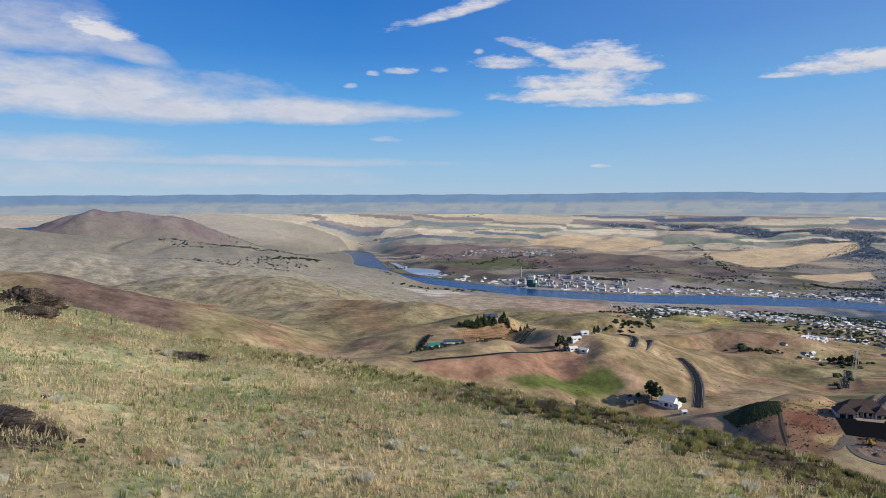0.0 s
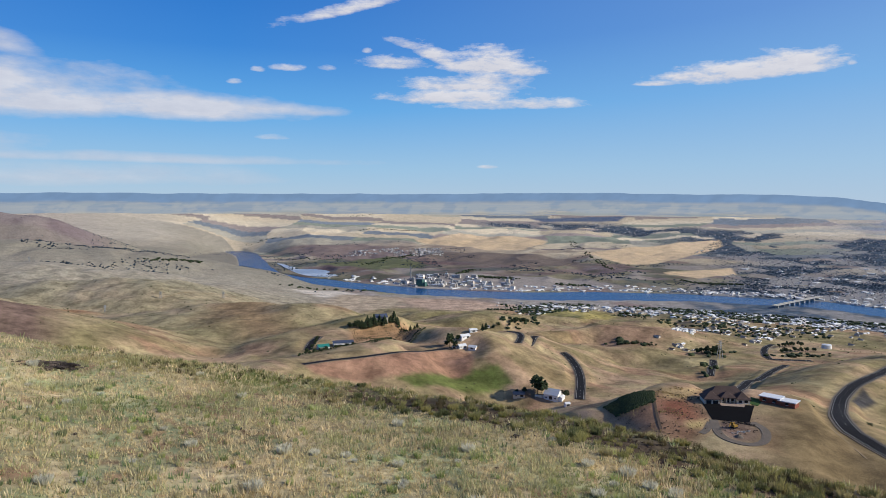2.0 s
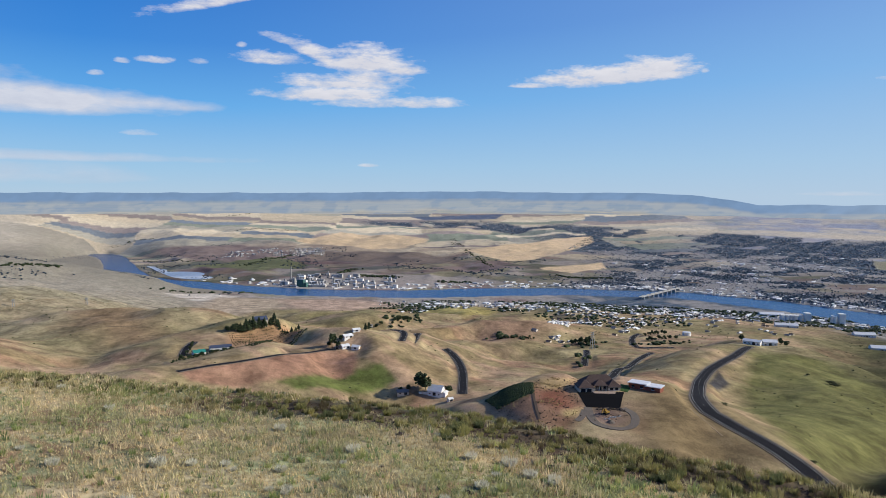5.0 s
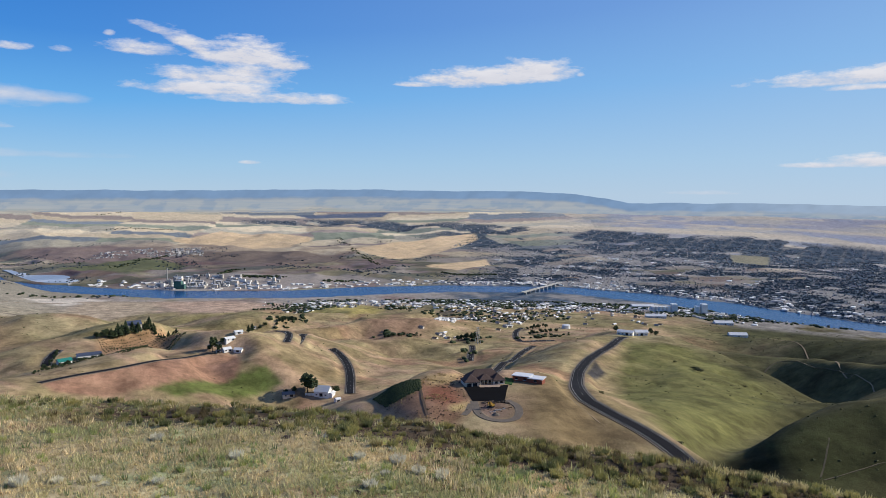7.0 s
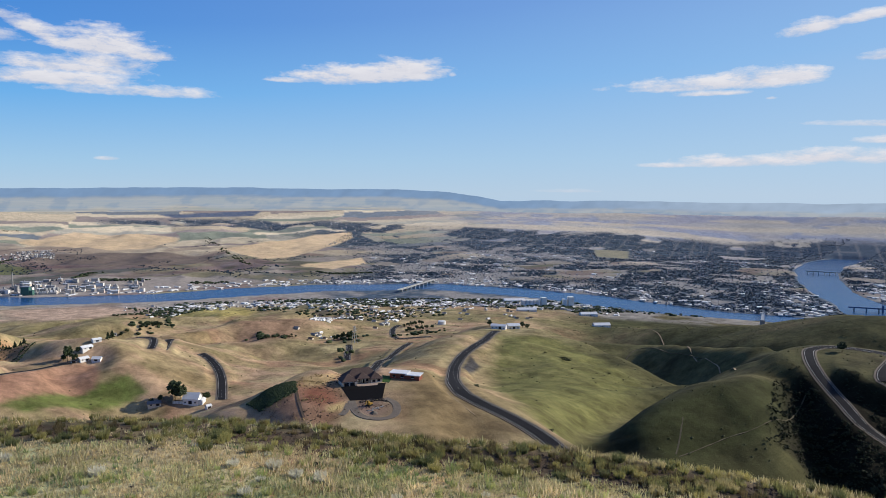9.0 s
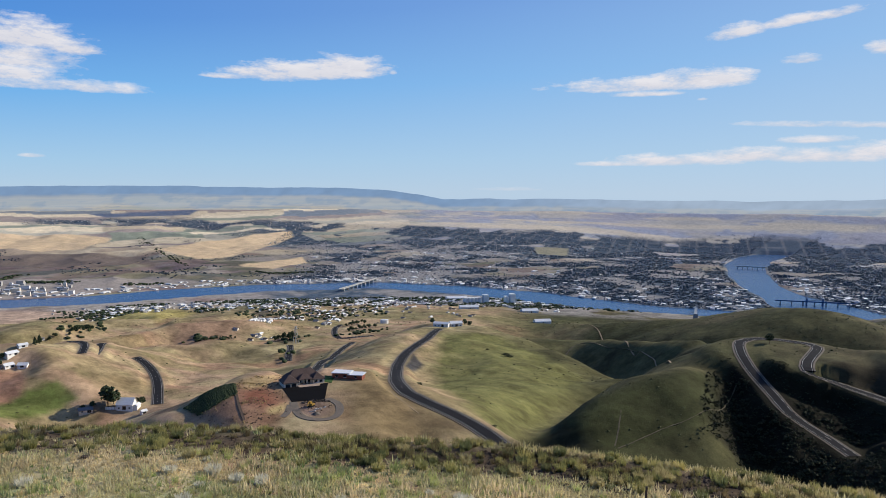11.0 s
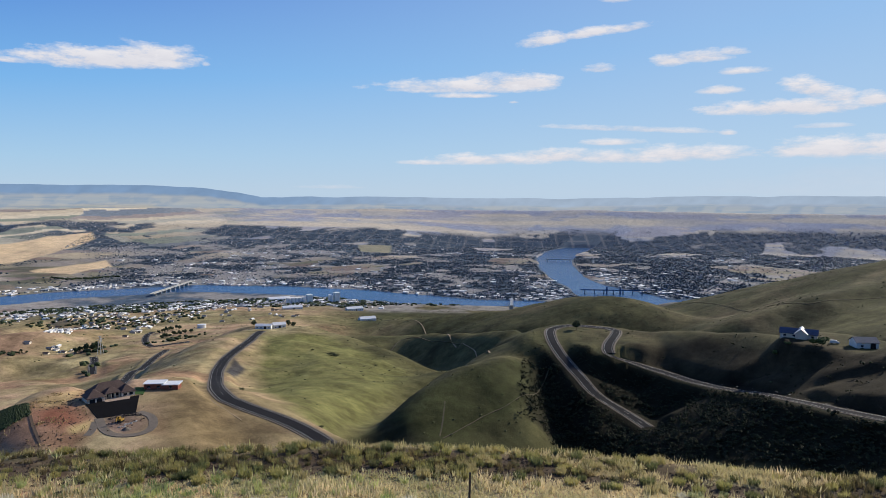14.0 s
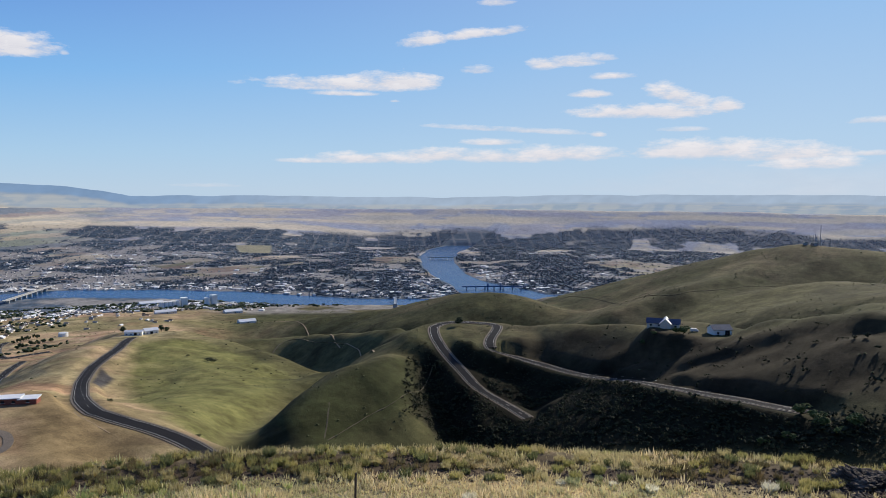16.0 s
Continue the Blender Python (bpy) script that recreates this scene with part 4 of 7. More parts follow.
def block(bm, x0, y0, z0, x1, y1, z1):
    v = [bm.verts.new(p) for p in ((x0, y0, z0), (x1, y0, z0), (x1, y1, z0), (x0, y1, z0), (x0, y0, z1), (x1, y0, z1), (x1, y1, z1), (x0, y1, z1))]
    for f in ((3, 2, 1, 0), (4, 5, 6, 7), (0, 1, 5, 4), (1, 2, 6, 5), (2, 3, 7, 6), (3, 0, 4, 7)):
        bm.faces.new([v[i] for i in f])
    return bm


def box(x0, y0, z0, x1, y1, z1):
    return block(bmesh.new(), x0, y0, z0, x1, y1, z1)


def tube(x, y, z0, z1, r0, r1=None, n=12):
    bm = bmesh.new()
    r1 = r0 if r1 is None else r1
    a = [bm.verts.new((x + r0 * math.cos(6.2832 * i / n), y + r0 * math.sin(6.2832 * i / n), z0)) for i in range(n)]
    b = [bm.verts.new((x + r1 * math.cos(6.2832 * i / n), y + r1 * math.sin(6.2832 * i / n), z1)) for i in range(n)]
    for i in range(n):
        bm.faces.new((a[i], a[(i + 1) % n], b[(i + 1) % n], b[i]))
    bm.faces.new(b)
    bm.faces.new(a[::-1])
    return bm


def roof_mesh(kind, x0, y0, x1, y1, z, rise, eave=0.6, thick=0.25):
    """A roof over a rectangle; gable and hip ridges run along the longer side."""
    bm = bmesh.new()
    x0, y0, x1, y1 = x0 - eave, y0 - eave, x1 + eave, y1 + eave
    if kind == "flat":
        return block(bm, x0, y0, z, x1, y1, z + rise)
    along_x = (x1 - x0) >= (y1 - y0)
    half = min(x1 - x0, y1 - y0) / 2
    inset = half if kind == "hip" else 0.0
    cx, cy = (x0 + x1) / 2, (y0 + y1) / 2
    r = [(x0 + inset, cy), (x1 - inset, cy)] if along_x else [(cx, y0 + inset), (cx, y1 - inset)]
    for dz in (0.0, -thick):
        c = [bm.verts.new((px, py, z + dz)) for px, py in ((x0, y0), (x1, y0), (x1, y1), (x0, y1))]
        t = [bm.verts.new((px, py, z + rise + dz)) for px, py in r]
        if along_x:
            fs = [(c[0], c[1], t[1], t[0]), (c[2], c[3], t[0], t[1])]
            ends = [(c[3], c[0], t[0]), (c[1], c[2], t[1])]
        else:
            fs = [(c[1], c[2], t[1], t[0]), (c[3], c[0], t[0], t[1])]
            ends = [(c[0], c[1], t[0]), (c[2], c[3], t[1])]
        if kind == "hip":
            fs += ends
        for f in fs:
            bm.faces.new(f)
        if dz == 0.0:
            top = c + t
    low = [v for v in bm.verts if v not in top]
    for i in range(4):
        bm.faces.new((top[i], top[(i + 1) % 4], low[(i + 1) % 4], low[i])) if kind == "hip" or (i in ((0, 2) if along_x else (1, 3))) else None
    return bm


def gable_walls(x0, y0, x1, y1, z0, z1, rise):
    """Walls with pointed ends up to a gable roof."""
    bm = box(x0, y0, z0, x1, y1, z1)
    along_x = (x1 - x0) >= (y1 - y0)
    cx, cy = (x0 + x1) / 2, (y0 + y1) / 2
    ends = [[(x0, y0), (x0, y1), (x0, cy)], [(x1, y0), (x1, y1), (x1, cy)]] if along_x else [[(x0, y0), (x1, y0), (cx, y0)], [(x0, y1), (x1, y1), (cx, y1)]]
    for e in ends:
        bm.faces.new([bm.verts.new((*e[0], z1)), bm.verts.new((*e[1], z1)), bm.verts.new((*e[2], z1 + rise))])
    return bm


def wing(parent, x0, y0, x1, y1, h, rise, roof, wall_mat, roof_mat, z0=-4.0, openings=True, big_door=False):
    """One volume of a building: wall, roof, doors and windows as parts."""
    walls = part("wall", gable_walls(x0, y0, x1, y1, z0, h, rise) if roof == "gable" else box(x0, y0, z0, x1, y1, h), wall_mat, parent)
    part("roof", roof_mesh(roof, x0, y0, x1, y1, h + 0.02, rise), roof_mat, parent)
    if openings:
        n = max(1, int((x1 - x0) / 4.5))
        for i in range(n):
            cx = x0 + (i + 0.5) * (x1 - x0) / n
            for yy in (y0 - 0.06, y1):
                if big_door and i == n // 2:
                    dr = part("door", box(cx - 1.6, yy, 0, cx + 1.6, yy + 0.06, min(3.2, h - 0.3)), M_DARK, parent)
                    part("handle", box(cx - 0.2, yy - 0.1, 1.0, cx + 0.2, yy, 1.15), M_STEEL, dr)
                else:
                    w = part("window", box(cx - 0.8, yy, 0.9, cx + 0.8, yy + 0.06, 2.1), M_DARK, parent)
                    part("sill", box(cx - 0.95, yy - 0.12, 0.78, cx + 0.95, yy + 0.1, 0.9), M_WHITE, w)
    return walls


def joined(name, base_v, base_f, rows, material, label, category, shade=None, parent=None):
    """Many copies of a small form in one mesh. rows: x, y, z, turn, sx, sy, sz."""
    rows = np.array(rows, float)
    bv, bf = np.array(base_v, float), np.array(base_f, int)
    n, k = len(rows), len(bv)
    c, s = np.cos(rows[:, 3])[:, None], np.sin(rows[:, 3])[:, None]
    X, Y, Z = bv[None, :, 0] * rows[:, 4:5], bv[None, :, 1] * rows[:, 5:6], bv[None, :, 2] * rows[:, 6:7]
    v = np.stack([X * c - Y * s + rows[:, 0:1], X * s + Y * c + rows[:, 1:2], Z + rows[:, 2:3]], -1).reshape(-1, 3)
    f = (bf[None] + (np.arange(n) * k)[:, None, None]).reshape(-1, bf.shape[1])
    me = bpy.data.meshes.new(name)
    me.vertices.add(len(v))
    me.vertices.foreach_set("co", v.astype(np.float32).ravel())
    me.loops.add(f.size)
    me.loops.foreach_set("vertex_index", f.astype(np.int32).ravel())
    me.polygons.add(len(f))
    me.polygons.foreach_set("loop_start", (np.arange(len(f)) * bf.shape[1]).astype(np.int32))
    me.polygons.foreach_set("use_smooth", np.zeros(len(f), bool))
    if shade is not None:
        a = me.color_attributes.new("cover", "FLOAT_COLOR", "POINT")
        col = np.ones((n, k, 4), np.float32)
        col[:, :, :3] = np.array(shade)[:, None, :]
        a.data.foreach_set("color", col.ravel())
    me.update(calc_edges=True)
    me.materials.append(material)
    ob = new(name, me)
    if parent:
        ob.parent = parent
        return ob
    return tagged(ob, label, category, kind="stuff")


def rand_poly(n, seed, flat=1.0):
    """A lumpy closed form of about unit size, from a jittered icosahedron."""
    rng = np.random.RandomState(seed)
    bm = bmesh.new()
    bmesh.ops.create_icosphere(bm, subdivisions=n, radius=1.0)
    v = np.array([p.co[:] for p in bm.verts])
    v *= (1 + (rng.rand(len(v), 1) - 0.5) * 0.55)
    v[:, 2] *= flat
    f = [[q.index for q in p.verts] for p in bm.faces]
    bm.free()
    return v, np.array(f)


ICO_V, ICO_F = rand_poly(1, 4)


# ---- trees ----
OCT_V = [(1, 0.1, 0), (-0.9, -0.1, 0.1), (0.1, 1, -0.1), (-0.1, -1.1, 0), (0.2, 0.1, 1), (0, 0, -0.8)]
OCT_F = [(0, 2, 4), (2, 1, 4), (1, 3, 4), (3, 0, 4), (2, 0, 5), (1, 2, 5), (3, 1, 5), (0, 3, 5)]


def crown_mesh(rng, kind):
    """A crown of many small leaf clumps with gaps between them."""
    rows = []
    if kind == "conifer":
        for i in range(120):
            h = rng.rand() ** 0.8
            rad = (1 - h) * 0.26 * (0.55 + 0.6 * rng.rand())
            a = rng.rand() * 6.283
            rows.append((rad * math.cos(a), rad * math.sin(a), 0.1 + 0.88 * h, a, 0.09 * (1.15 - h), 0.06 * (1.15 - h), 0.035))
    else:
        lobes = [(rng.randn() * 0.17, rng.randn() * 0.17, 0.45 + 0.4 * rng.rand(), 0.16 + 0.12 * rng.rand()) for _ in range(8)]
        for i in range(150):
            lx, ly, lz, lr = lobes[i % 8]
            d = rng.randn(3)
            d /= np.linalg.norm(d)
            q = lr * (0.75 + 0.3 * rng.rand())
            rows.append((lx + d[0] * q, ly + d[1] * q, lz + d[2] * q * 0.8, rng.rand() * 6.28, 0.05 + 0.03 * rng.rand(), 0.05, 0.035 + 0.02 * rng.rand()))
    return rows


def tree_proto(kind, seed, height, width, material):
    rng = np.random.RandomState(seed)
    e = new("tree")
    trunk = tube(0, 0, -0.05 * height, 0.6 * height, 0.03 * height, 0.012 * height, 7)
    for i in range(4):
        a = i * 1.7 + rng.rand()
        bm = trunk
        p0 = Vector((0, 0, height * (0.3 + 0.08 * i)))
        p1 = p0 + Vector((math.cos(a), math.sin(a), 0.9)) * height * 0.15
        w = 0.012 * height
        vs = [bm.verts.new(p0 + Vector(d) * w) for d in ((1, 0, 0), (-0.5, 0.8, 0), (-0.5, -0.8, 0))] + [bm.verts.new(p1)]
        for f in ((0, 1, 3), (1, 2, 3), (2, 0, 3)):
            bm.faces.new([vs[j] for j in f])
    part("trunk", trunk, M_BARK, e)
    rows = [(r[0] * width, r[1] * width, r[2] * height, r[3], r[4] * width * 1.8, r[5] * width * 1.8, r[6] * height * 1.8) for r in crown_mesh(rng, kind)]
    joined("crown", OCT_V, OCT_F, rows, material, "", "", parent=e)
    return e


# brighter leaf colour, with the sun on the bushes put into it
M_LEAF_LIT = mat("sunlit_foliage", (0.045, 0.07, 0.02), 0.9, 0.4, 0.8, 0, tint=(0.085, 0.11, 0.03), island=True)
TREE_KINDS = {
    "round": tagged(tree_proto("round", 1, 9, 9, M_LEAF), "round dark green leafy tree", "tree"),
    "tall": tagged(tree_proto("round", 2, 13, 7, M_LEAF), "tall narrow dark green poplar tree", "tree"),
    "conifer": tagged(tree_proto("conifer", 3, 12, 12, M_LEAF), "dark green conifer with layered boughs", "tree"),
    "bush": tagged(tree_proto("round", 5, 4.5, 6.5, M_LEAF_LIT), "bright green leafy bush in the sun", "bush"),
    "thicket": tagged(tree_proto("round", 6, 5, 8, M_BRUSH), "dark tangled hillside shrub", "shrub"),
}
USED_TREES = set()
tree_rng = np.random.RandomState(77)


def plant(kind, x, y, size=1.0, group=""):
    proto = TREE_KINDS[kind]
    m = pose(x, y, gz(x, y) - 0.1, 0, 0, tree_rng.rand() * 360) @ Matrix.Scale(size * (0.85 + 0.3 * tree_rng.rand()), 4)
    if kind not in USED_TREES:
        USED_TREES.add(kind)
        ob = proto
    else:
        ob = copy_thing(proto, Matrix())
    ob.matrix_basis = m
    if group:
        ob["group"] = group
    return ob


# ---- the big house on the spur, its drive and yard ----
def big_house():
    e = thing("house", 206.5, 338, -14.6, z=191.2, label="single-storey house with hipped brown shingle roofs and cream walls", category="house")
    wing(e, -8.5, 4.5, 11.6, 14.5, 3.0, 4.9, "hip", M_CREAM, M_BROWNROOF, openings=False)
    wing(e, -11.8, 0, -3.6, 9, 2.9, 3.6, "hip", M_CREAM, M_BROWNROOF, openings=False)
    wing(e, 5.2, 1.2, 11.9, 9, 2.9, 3.3, "hip", M_CREAM, M_BROWNROOF, openings=False)
    # the porch between the wings: a gabled hood on columns before a dark recess
    part("porch_roof", roof_mesh("hip", -2.6, 1.8, 4.6, 8.0, 3.5, 2.6, 0.5), M_BROWNROOF, e)
    for x in (-2.3, 0.2, 2.2, 4.3):
        col = part("column", box(x - 0.25, 2.0, -0.5, x + 0.25, 2.5, 3.3), M_CREAM, e)
        part("base", box(x - 0.4, 1.85, -0.5, x + 0.4, 2.65, 0.6), M_CONCRETE, col)
    part("entrance", box(0.3, 4.40, 0, 2.1, 4.48, 2.6), M_DARK, e, "dark arched entrance")
    for x0, x1 in ((-10.8, -8.2), (-7.4, -4.8)):
        d = part("garage_door", box(x0, -0.07, 0, x1, -0.01, 2.3), M_DARK, e)
        part("lintel", box(x0 - 0.15, -0.14, 2.3, x1 + 0.15, -0.01, 2.5), M_WHITE, d)
    for x0, x1, y in ((-2.9, -0.6, 4.42), (2.6, 4.6, 4.42), (6.0, 7.8, 1.12), (9.0, 10.8, 1.12)):
        w = part("window", box(x0, y, 0.9, x1, y + 0.06, 2.3), M_DARK, e)
        part("sill", box(x0 - 0.1, y - 0.12, 0.78, x1 + 0.1, y + 0.05, 0.9), M_WHITE, w)
    for y0 in (4.0, 10.0):
        w = part("window", box(11.92, y0, 0.9, 11.98, y0 + 1.6, 2.2), M_DARK, e)
        part("sill", box(11.9, y0 - 0.1, 0.78, 12.08, y0 + 1.7, 0.9), M_WHITE, w)
    return e


def sheet_on_ground(name, pts, lift, material, label, category, kind="structure", n=12):
    """A paved four-cornered sheet that follows the ground."""
    a, b, c, d = (Vector((*p, 0)) for p in pts)
    g = []
    for j in range(n + 1):
        for i in range(n + 1):
            u, v = i / n, j / n
            g.append((a * (1 - u) + b * u) * (1 - v) + (d * (1 - u) + c * u) * v)
    z = land(np.array([q.x for q in g]), np.array([q.y for q in g])) + lift
    bm = bmesh.new()
    top = [bm.verts.new((q.x, q.y, h)) for q, h in zip(g, z)]
    for j in range(n):
        for i in range(n):
            k = j * (n + 1) + i
            bm.faces.new((top[k], top[k + 1], top[k + n + 2], top[k + n + 1]))
    rim = [i for i in range(n + 1)] + [j * (n + 1) + n for j in range(1, n + 1)] + [n * (n + 1) + i for i in range(n - 1, -1, -1)] + [j * (n + 1) for j in range(n - 1, 0, -1)]
    low = [bm.verts.new(top[i].co - Vector((0, 0, 0.8))) for i in rim]
    for k in range(len(rim)):
        m = (k + 1) % len(rim)
        bm.faces.new((top[rim[k]], low[k], low[m], top[rim[m]]))
    ob = part(name, bm, material, None)
    return tagged(ob, label, category, kind=kind)


big_house()
sheet_on_ground("driveway", [(194, 341), (219.5, 334), (202.5, 311.5), (187, 319)], 0.15, M_FRESH, "black asphalt forecourt in front of the house", "driveway")
sheet_on_ground("entrance_pad", [(203, 341.5), (216.5, 337.5), (212.5, 332.0), (202, 336)], 0.24, M_PATIO, "pale paved pad before the porch", "paving")
sheet_on_ground("lawn", [(219, 337), (227, 349), (230, 343), (221, 333)], 0.2, mat("lawn_grass", (0.035, 0.085, 0.015), 0.95, 0.3, 0.4, 0.3), "small mown green lawn beside the house", "lawn")
sheet_on_ground("river_reach", [polar(32.5, 4020), polar(28.4, 4060), polar(28.6, 4300), polar(32.5, 4200)], 1.0, M_WATER, "far blue reach of the river behind the hills", "river")


def drive_strip(pts, hw, material, label, name="gravel_drive", category="driveway"):
    """A strip of loose surface laid on the ground along a line."""
    line = dense_line(pts, 1.5)
    line = np.column_stack([line, land(line[:, 0], line[:, 1])])
    return tagged(ribbon(name, line, -hw, hw, 0.16, material, thick=0.8), label, category, kind="structure")


drive_strip([(187.5, 318.5), (181.5, 304), (181.5, 295), (187, 288.5), (194, 288.5), (200.5, 294.5), (204.5, 303), (204, 311.5)], 2.0, M_GRAVEL, "grey gravel loop round a rock garden")
drive_strip([(184.5, 316), (178, 308), (173, 304)], 1.7, M_GRAVEL, "grey gravel track off the forecourt")
drive_strip([(178, 369), (172, 352), (166, 337), (157, 313)], 0.7, M_CLOD, "dark drainage channel down the cut bank", "drain_channel", "channel")


def gravel_heap(x, y, r, h):
    bm = bmesh.new()
    rng = np.random.RandomState(12)
    rings = [[bm.verts.new((x + rr * r * math.cos(0.4 * i) * (0.9 + 0.2 * rng.rand()), y + rr * r * math.sin(0.4 * i) * (0.9 + 0.2 * rng.rand()), gz(x, y) - 0.2 + h * (1 - rr) ** 0.8)) for i in range(16)] for rr in (1.0, 0.66, 0.33)]
    tip = bm.verts.new((x, y, gz(x, y) + h * 0.9))
    for a, b in zip(rings[:-1], rings[1:]):
        for i in range(16):
            bm.faces.new((a[i], a[(i + 1) % 16], b[(i + 1) % 16], b[i]))
    for i in range(16):
        bm.faces.new((rings[-1][i], rings[-1][(i + 1) % 16], tip))
    return tagged(part("gravel_heap", bm, M_GRAVEL, None), "cone of dark gravel tipped in the yard", "heap")


gravel_heap(188, 297, 2.3, 1.5)
M_PLANT = mat("yellow_machine_paint", (0.30, 0.18, 0.03), 0.5, 0.15, 0.5, 0.05)


def excavator(x, y, rot):
    e = thing("excavator", x, y, rot, label="small yellow tracked excavator parked in the yard", category="excavator")
    for yy in (-1.1, 0.6):
        part("track", box(-1.5, yy, 0, 1.5, yy + 0.5, 0.7), M_DARK, e)
    part("body", box(-1.4, -1.0, 0.8, 1.0, 1.0, 1.7), M_PLANT, e)
    cab = part("cab", box(-0.1, -0.95, 1.7, 1.0, 0.1, 2.8), M_PLANT, e)
    part("window", box(1.0, -0.85, 1.9, 1.05, 0.0, 2.65), M_DARK, cab)
    for name, p0, p1, w in (("boom", (0.9, 0.4, 1.5), (3.0, 0.4, 3.4), 0.22), ("arm", (3.0, 0.4, 3.4), (4.0, 0.4, 1.4), 0.17)):
        bm = bmesh.new()
        ends = [[bm.verts.new((q[0] + dx * w, q[1] + dy * w, q[2] + dx * w)) for dx, dy in ((-1, -1), (1, -1), (1, 1), (-1, 1))] for q in (p0, p1)]
        for i in range(4):
            bm.faces.new((ends[0][i], ends[0][(i + 1) % 4], ends[1][(i + 1) % 4], ends[1][i]))
        part(name, bm, M_PLANT, e)
    part("bucket", tube(3.9, 0.4, 0.7, 1.4, 0.5, 0.3, 7), M_DARK, e)


excavator(191.5, 307, 200)

# rocks of the garden and of the slopes
ROCK_MESHES = []
for k in range(5):
    v_, f_ = rand_poly(3, 20 + k, 0.62)
    q = np.array([noise.fractal(Vector(p) * 1.7 + Vector((k * 7, 0, 0)), 1.0, 2.0, 4) for p in v_])
    v_ = v_ / np.linalg.norm(v_, axis=1)[:, None] * np.array([1, 0.8, 0.62]) * (1 + 0.45 * q)[:, None]
    me_ = bpy.data.meshes.new("rock")
    me_.from_pydata([tuple(p) for p in v_], [], [tuple(map(int, p)) for p in f_])
    me_.materials.append(M_ROCK)
    me_.update()
    ROCK_MESHES.append(me_)
rock_rng = np.random.RandomState(5)
PALE_ROCK = ROCK_MESHES[1].copy()
PALE_ROCK.materials.clear()
PALE_ROCK.materials.append(M_CONCRETE)


def rock(x, y, size, k, label, group="", sink=0.2):
    ob = new("rock", ROCK_MESHES[k % 5])
    ob.matrix_basis = pose(x, y, gz(x, y) + size * (0.3 - sink), 0, 0, rock_rng.rand() * 360) @ Matrix.Scale(size, 4)
    return tagged(ob, label, "rock", group)


for k in range(34):
    t_ = k / 33
    rock(190.5 + 13 * t_ + rock_rng.randn() * 0.5, 315 - 6.5 * t_ + rock_rng.randn() * 0.9, 0.5 + 0.5 * rock_rng.rand(), k, "brown boulder in the garden's retaining bank", "garden boulders")
for k in range(14):
    t_ = k / 13
    rock(188 + 9 * t_ + rock_rng.randn() * 0.4, 301.5 + 0.6 * t_ + rock_rng.randn() * 0.4, 0.35 + 0.35 * rock_rng.rand(), k, "pale boulder edging the gravel loop", "edging boulders").data = PALE_ROCK


def long_building():
    x, y = 235, 336
    e = thing("annex", x, y, -52, label="low brick building with two stepped flat white roofs", category="outbuilding")
    wing(e, -9, -3, 1, 4, 3.0, 0.4, "flat", M_BRICK, M_WHITEROOF)
    wing(e, 1, -3.5, 9, 3.5, 2.4, 0.4, "flat", M_BRICK, M_WHITEROOF)
    return e


long_building()


# ---- farms ----
def gable_building(name, x, y, rot, w, d, h, rise, wall_mat, roof_mat, label, category="building", group="", big_door=True, roof="gable"):
    e = thing(name, x, y, rot, label=label, category=category, group=group)
    wing(e, -w / 2, -d / 2, w / 2, d / 2, h, rise, roof, wall_mat, roof_mat, big_door=big_door)
    return e


bx_, by_ = 212, 649
barn_e = gable_building("barn", bx_, by_, -40, 14, 11, 4.6, 5.0, M_WHITE, M_WHITEROOF, "white gabled barn with a pale metal roof", "barn")
wing(barn_e, 7, -4, 11, 4, 3.0, 1.2, "gable", M_WHITE, M_WHITEROOF, openings=False)
gable_building("shed", 219, 627, 10, 4.5, 4, 2.6, 1.4, M_WHITE, M_WHITEROOF, "small white shed beside the farm track", "shed")
gable_building("house", 181, 661, -10, 11, 7, 2.6, 2.0, M_CREAM, M_GREYROOF, "grey-roofed farmhouse half hidden by trees", "house")


def picket_fence(x0, y0, x1, y1, n):
    e = thing("fence", x0, y0, math.degrees(math.atan2(y1 - y0, x1 - x0)), label="white board fence in front of the barn", category="fence")
    ln = math.hypot(x1 - x0, y1 - y0)
    for i in range(n):
        part("post", box(i * ln / (n - 1) - 0.5, -0.08, -1, i * ln / (n - 1) + 0.5, 0.08, 2.2), M_WHITE, e)
    for z in (0.7, 1.7):
        part("rail", box(0, -0.14, z, ln, -0.08, z + 0.16), M_WHITE, e)


picket_fence(196, 654, 211, 647, 14)
for px_, py_, s_ in ((199, 658, 2.0), (205, 662, 1.4), (224, 650, 0.8), (187, 662, 0.7), (179, 664, 0.6)):
    plant("round", px_, py_, s_, "trees round the barn")

FARM = [(145, 776, 20, 14, 9, 3.4, 3), (157, 771, -35, 13, 9, 3.2, 3), (151, 792, 25, 18, 9, 3.4, 3), (163, 801, 10, 13, 7, 3, 2.4), (137, 777, -20, 8, 6, 2.8, 2), (292, 1293, 0, 9, 6, 2.8, 2)]
for x_, y_, rt_, w_, d_, h_, rs_ in FARM:
    gable_building("farm_building", x_, y_, rt_, w_ * 0.66, d_ * 0.7, h_ * 0.7, rs_ * 0.7, M_WHITE, M_WHITEROOF if w_ > 12 else M_GREYROOF, "white gabled farm building with a pale roof", "barn", "farm buildings on the spur")
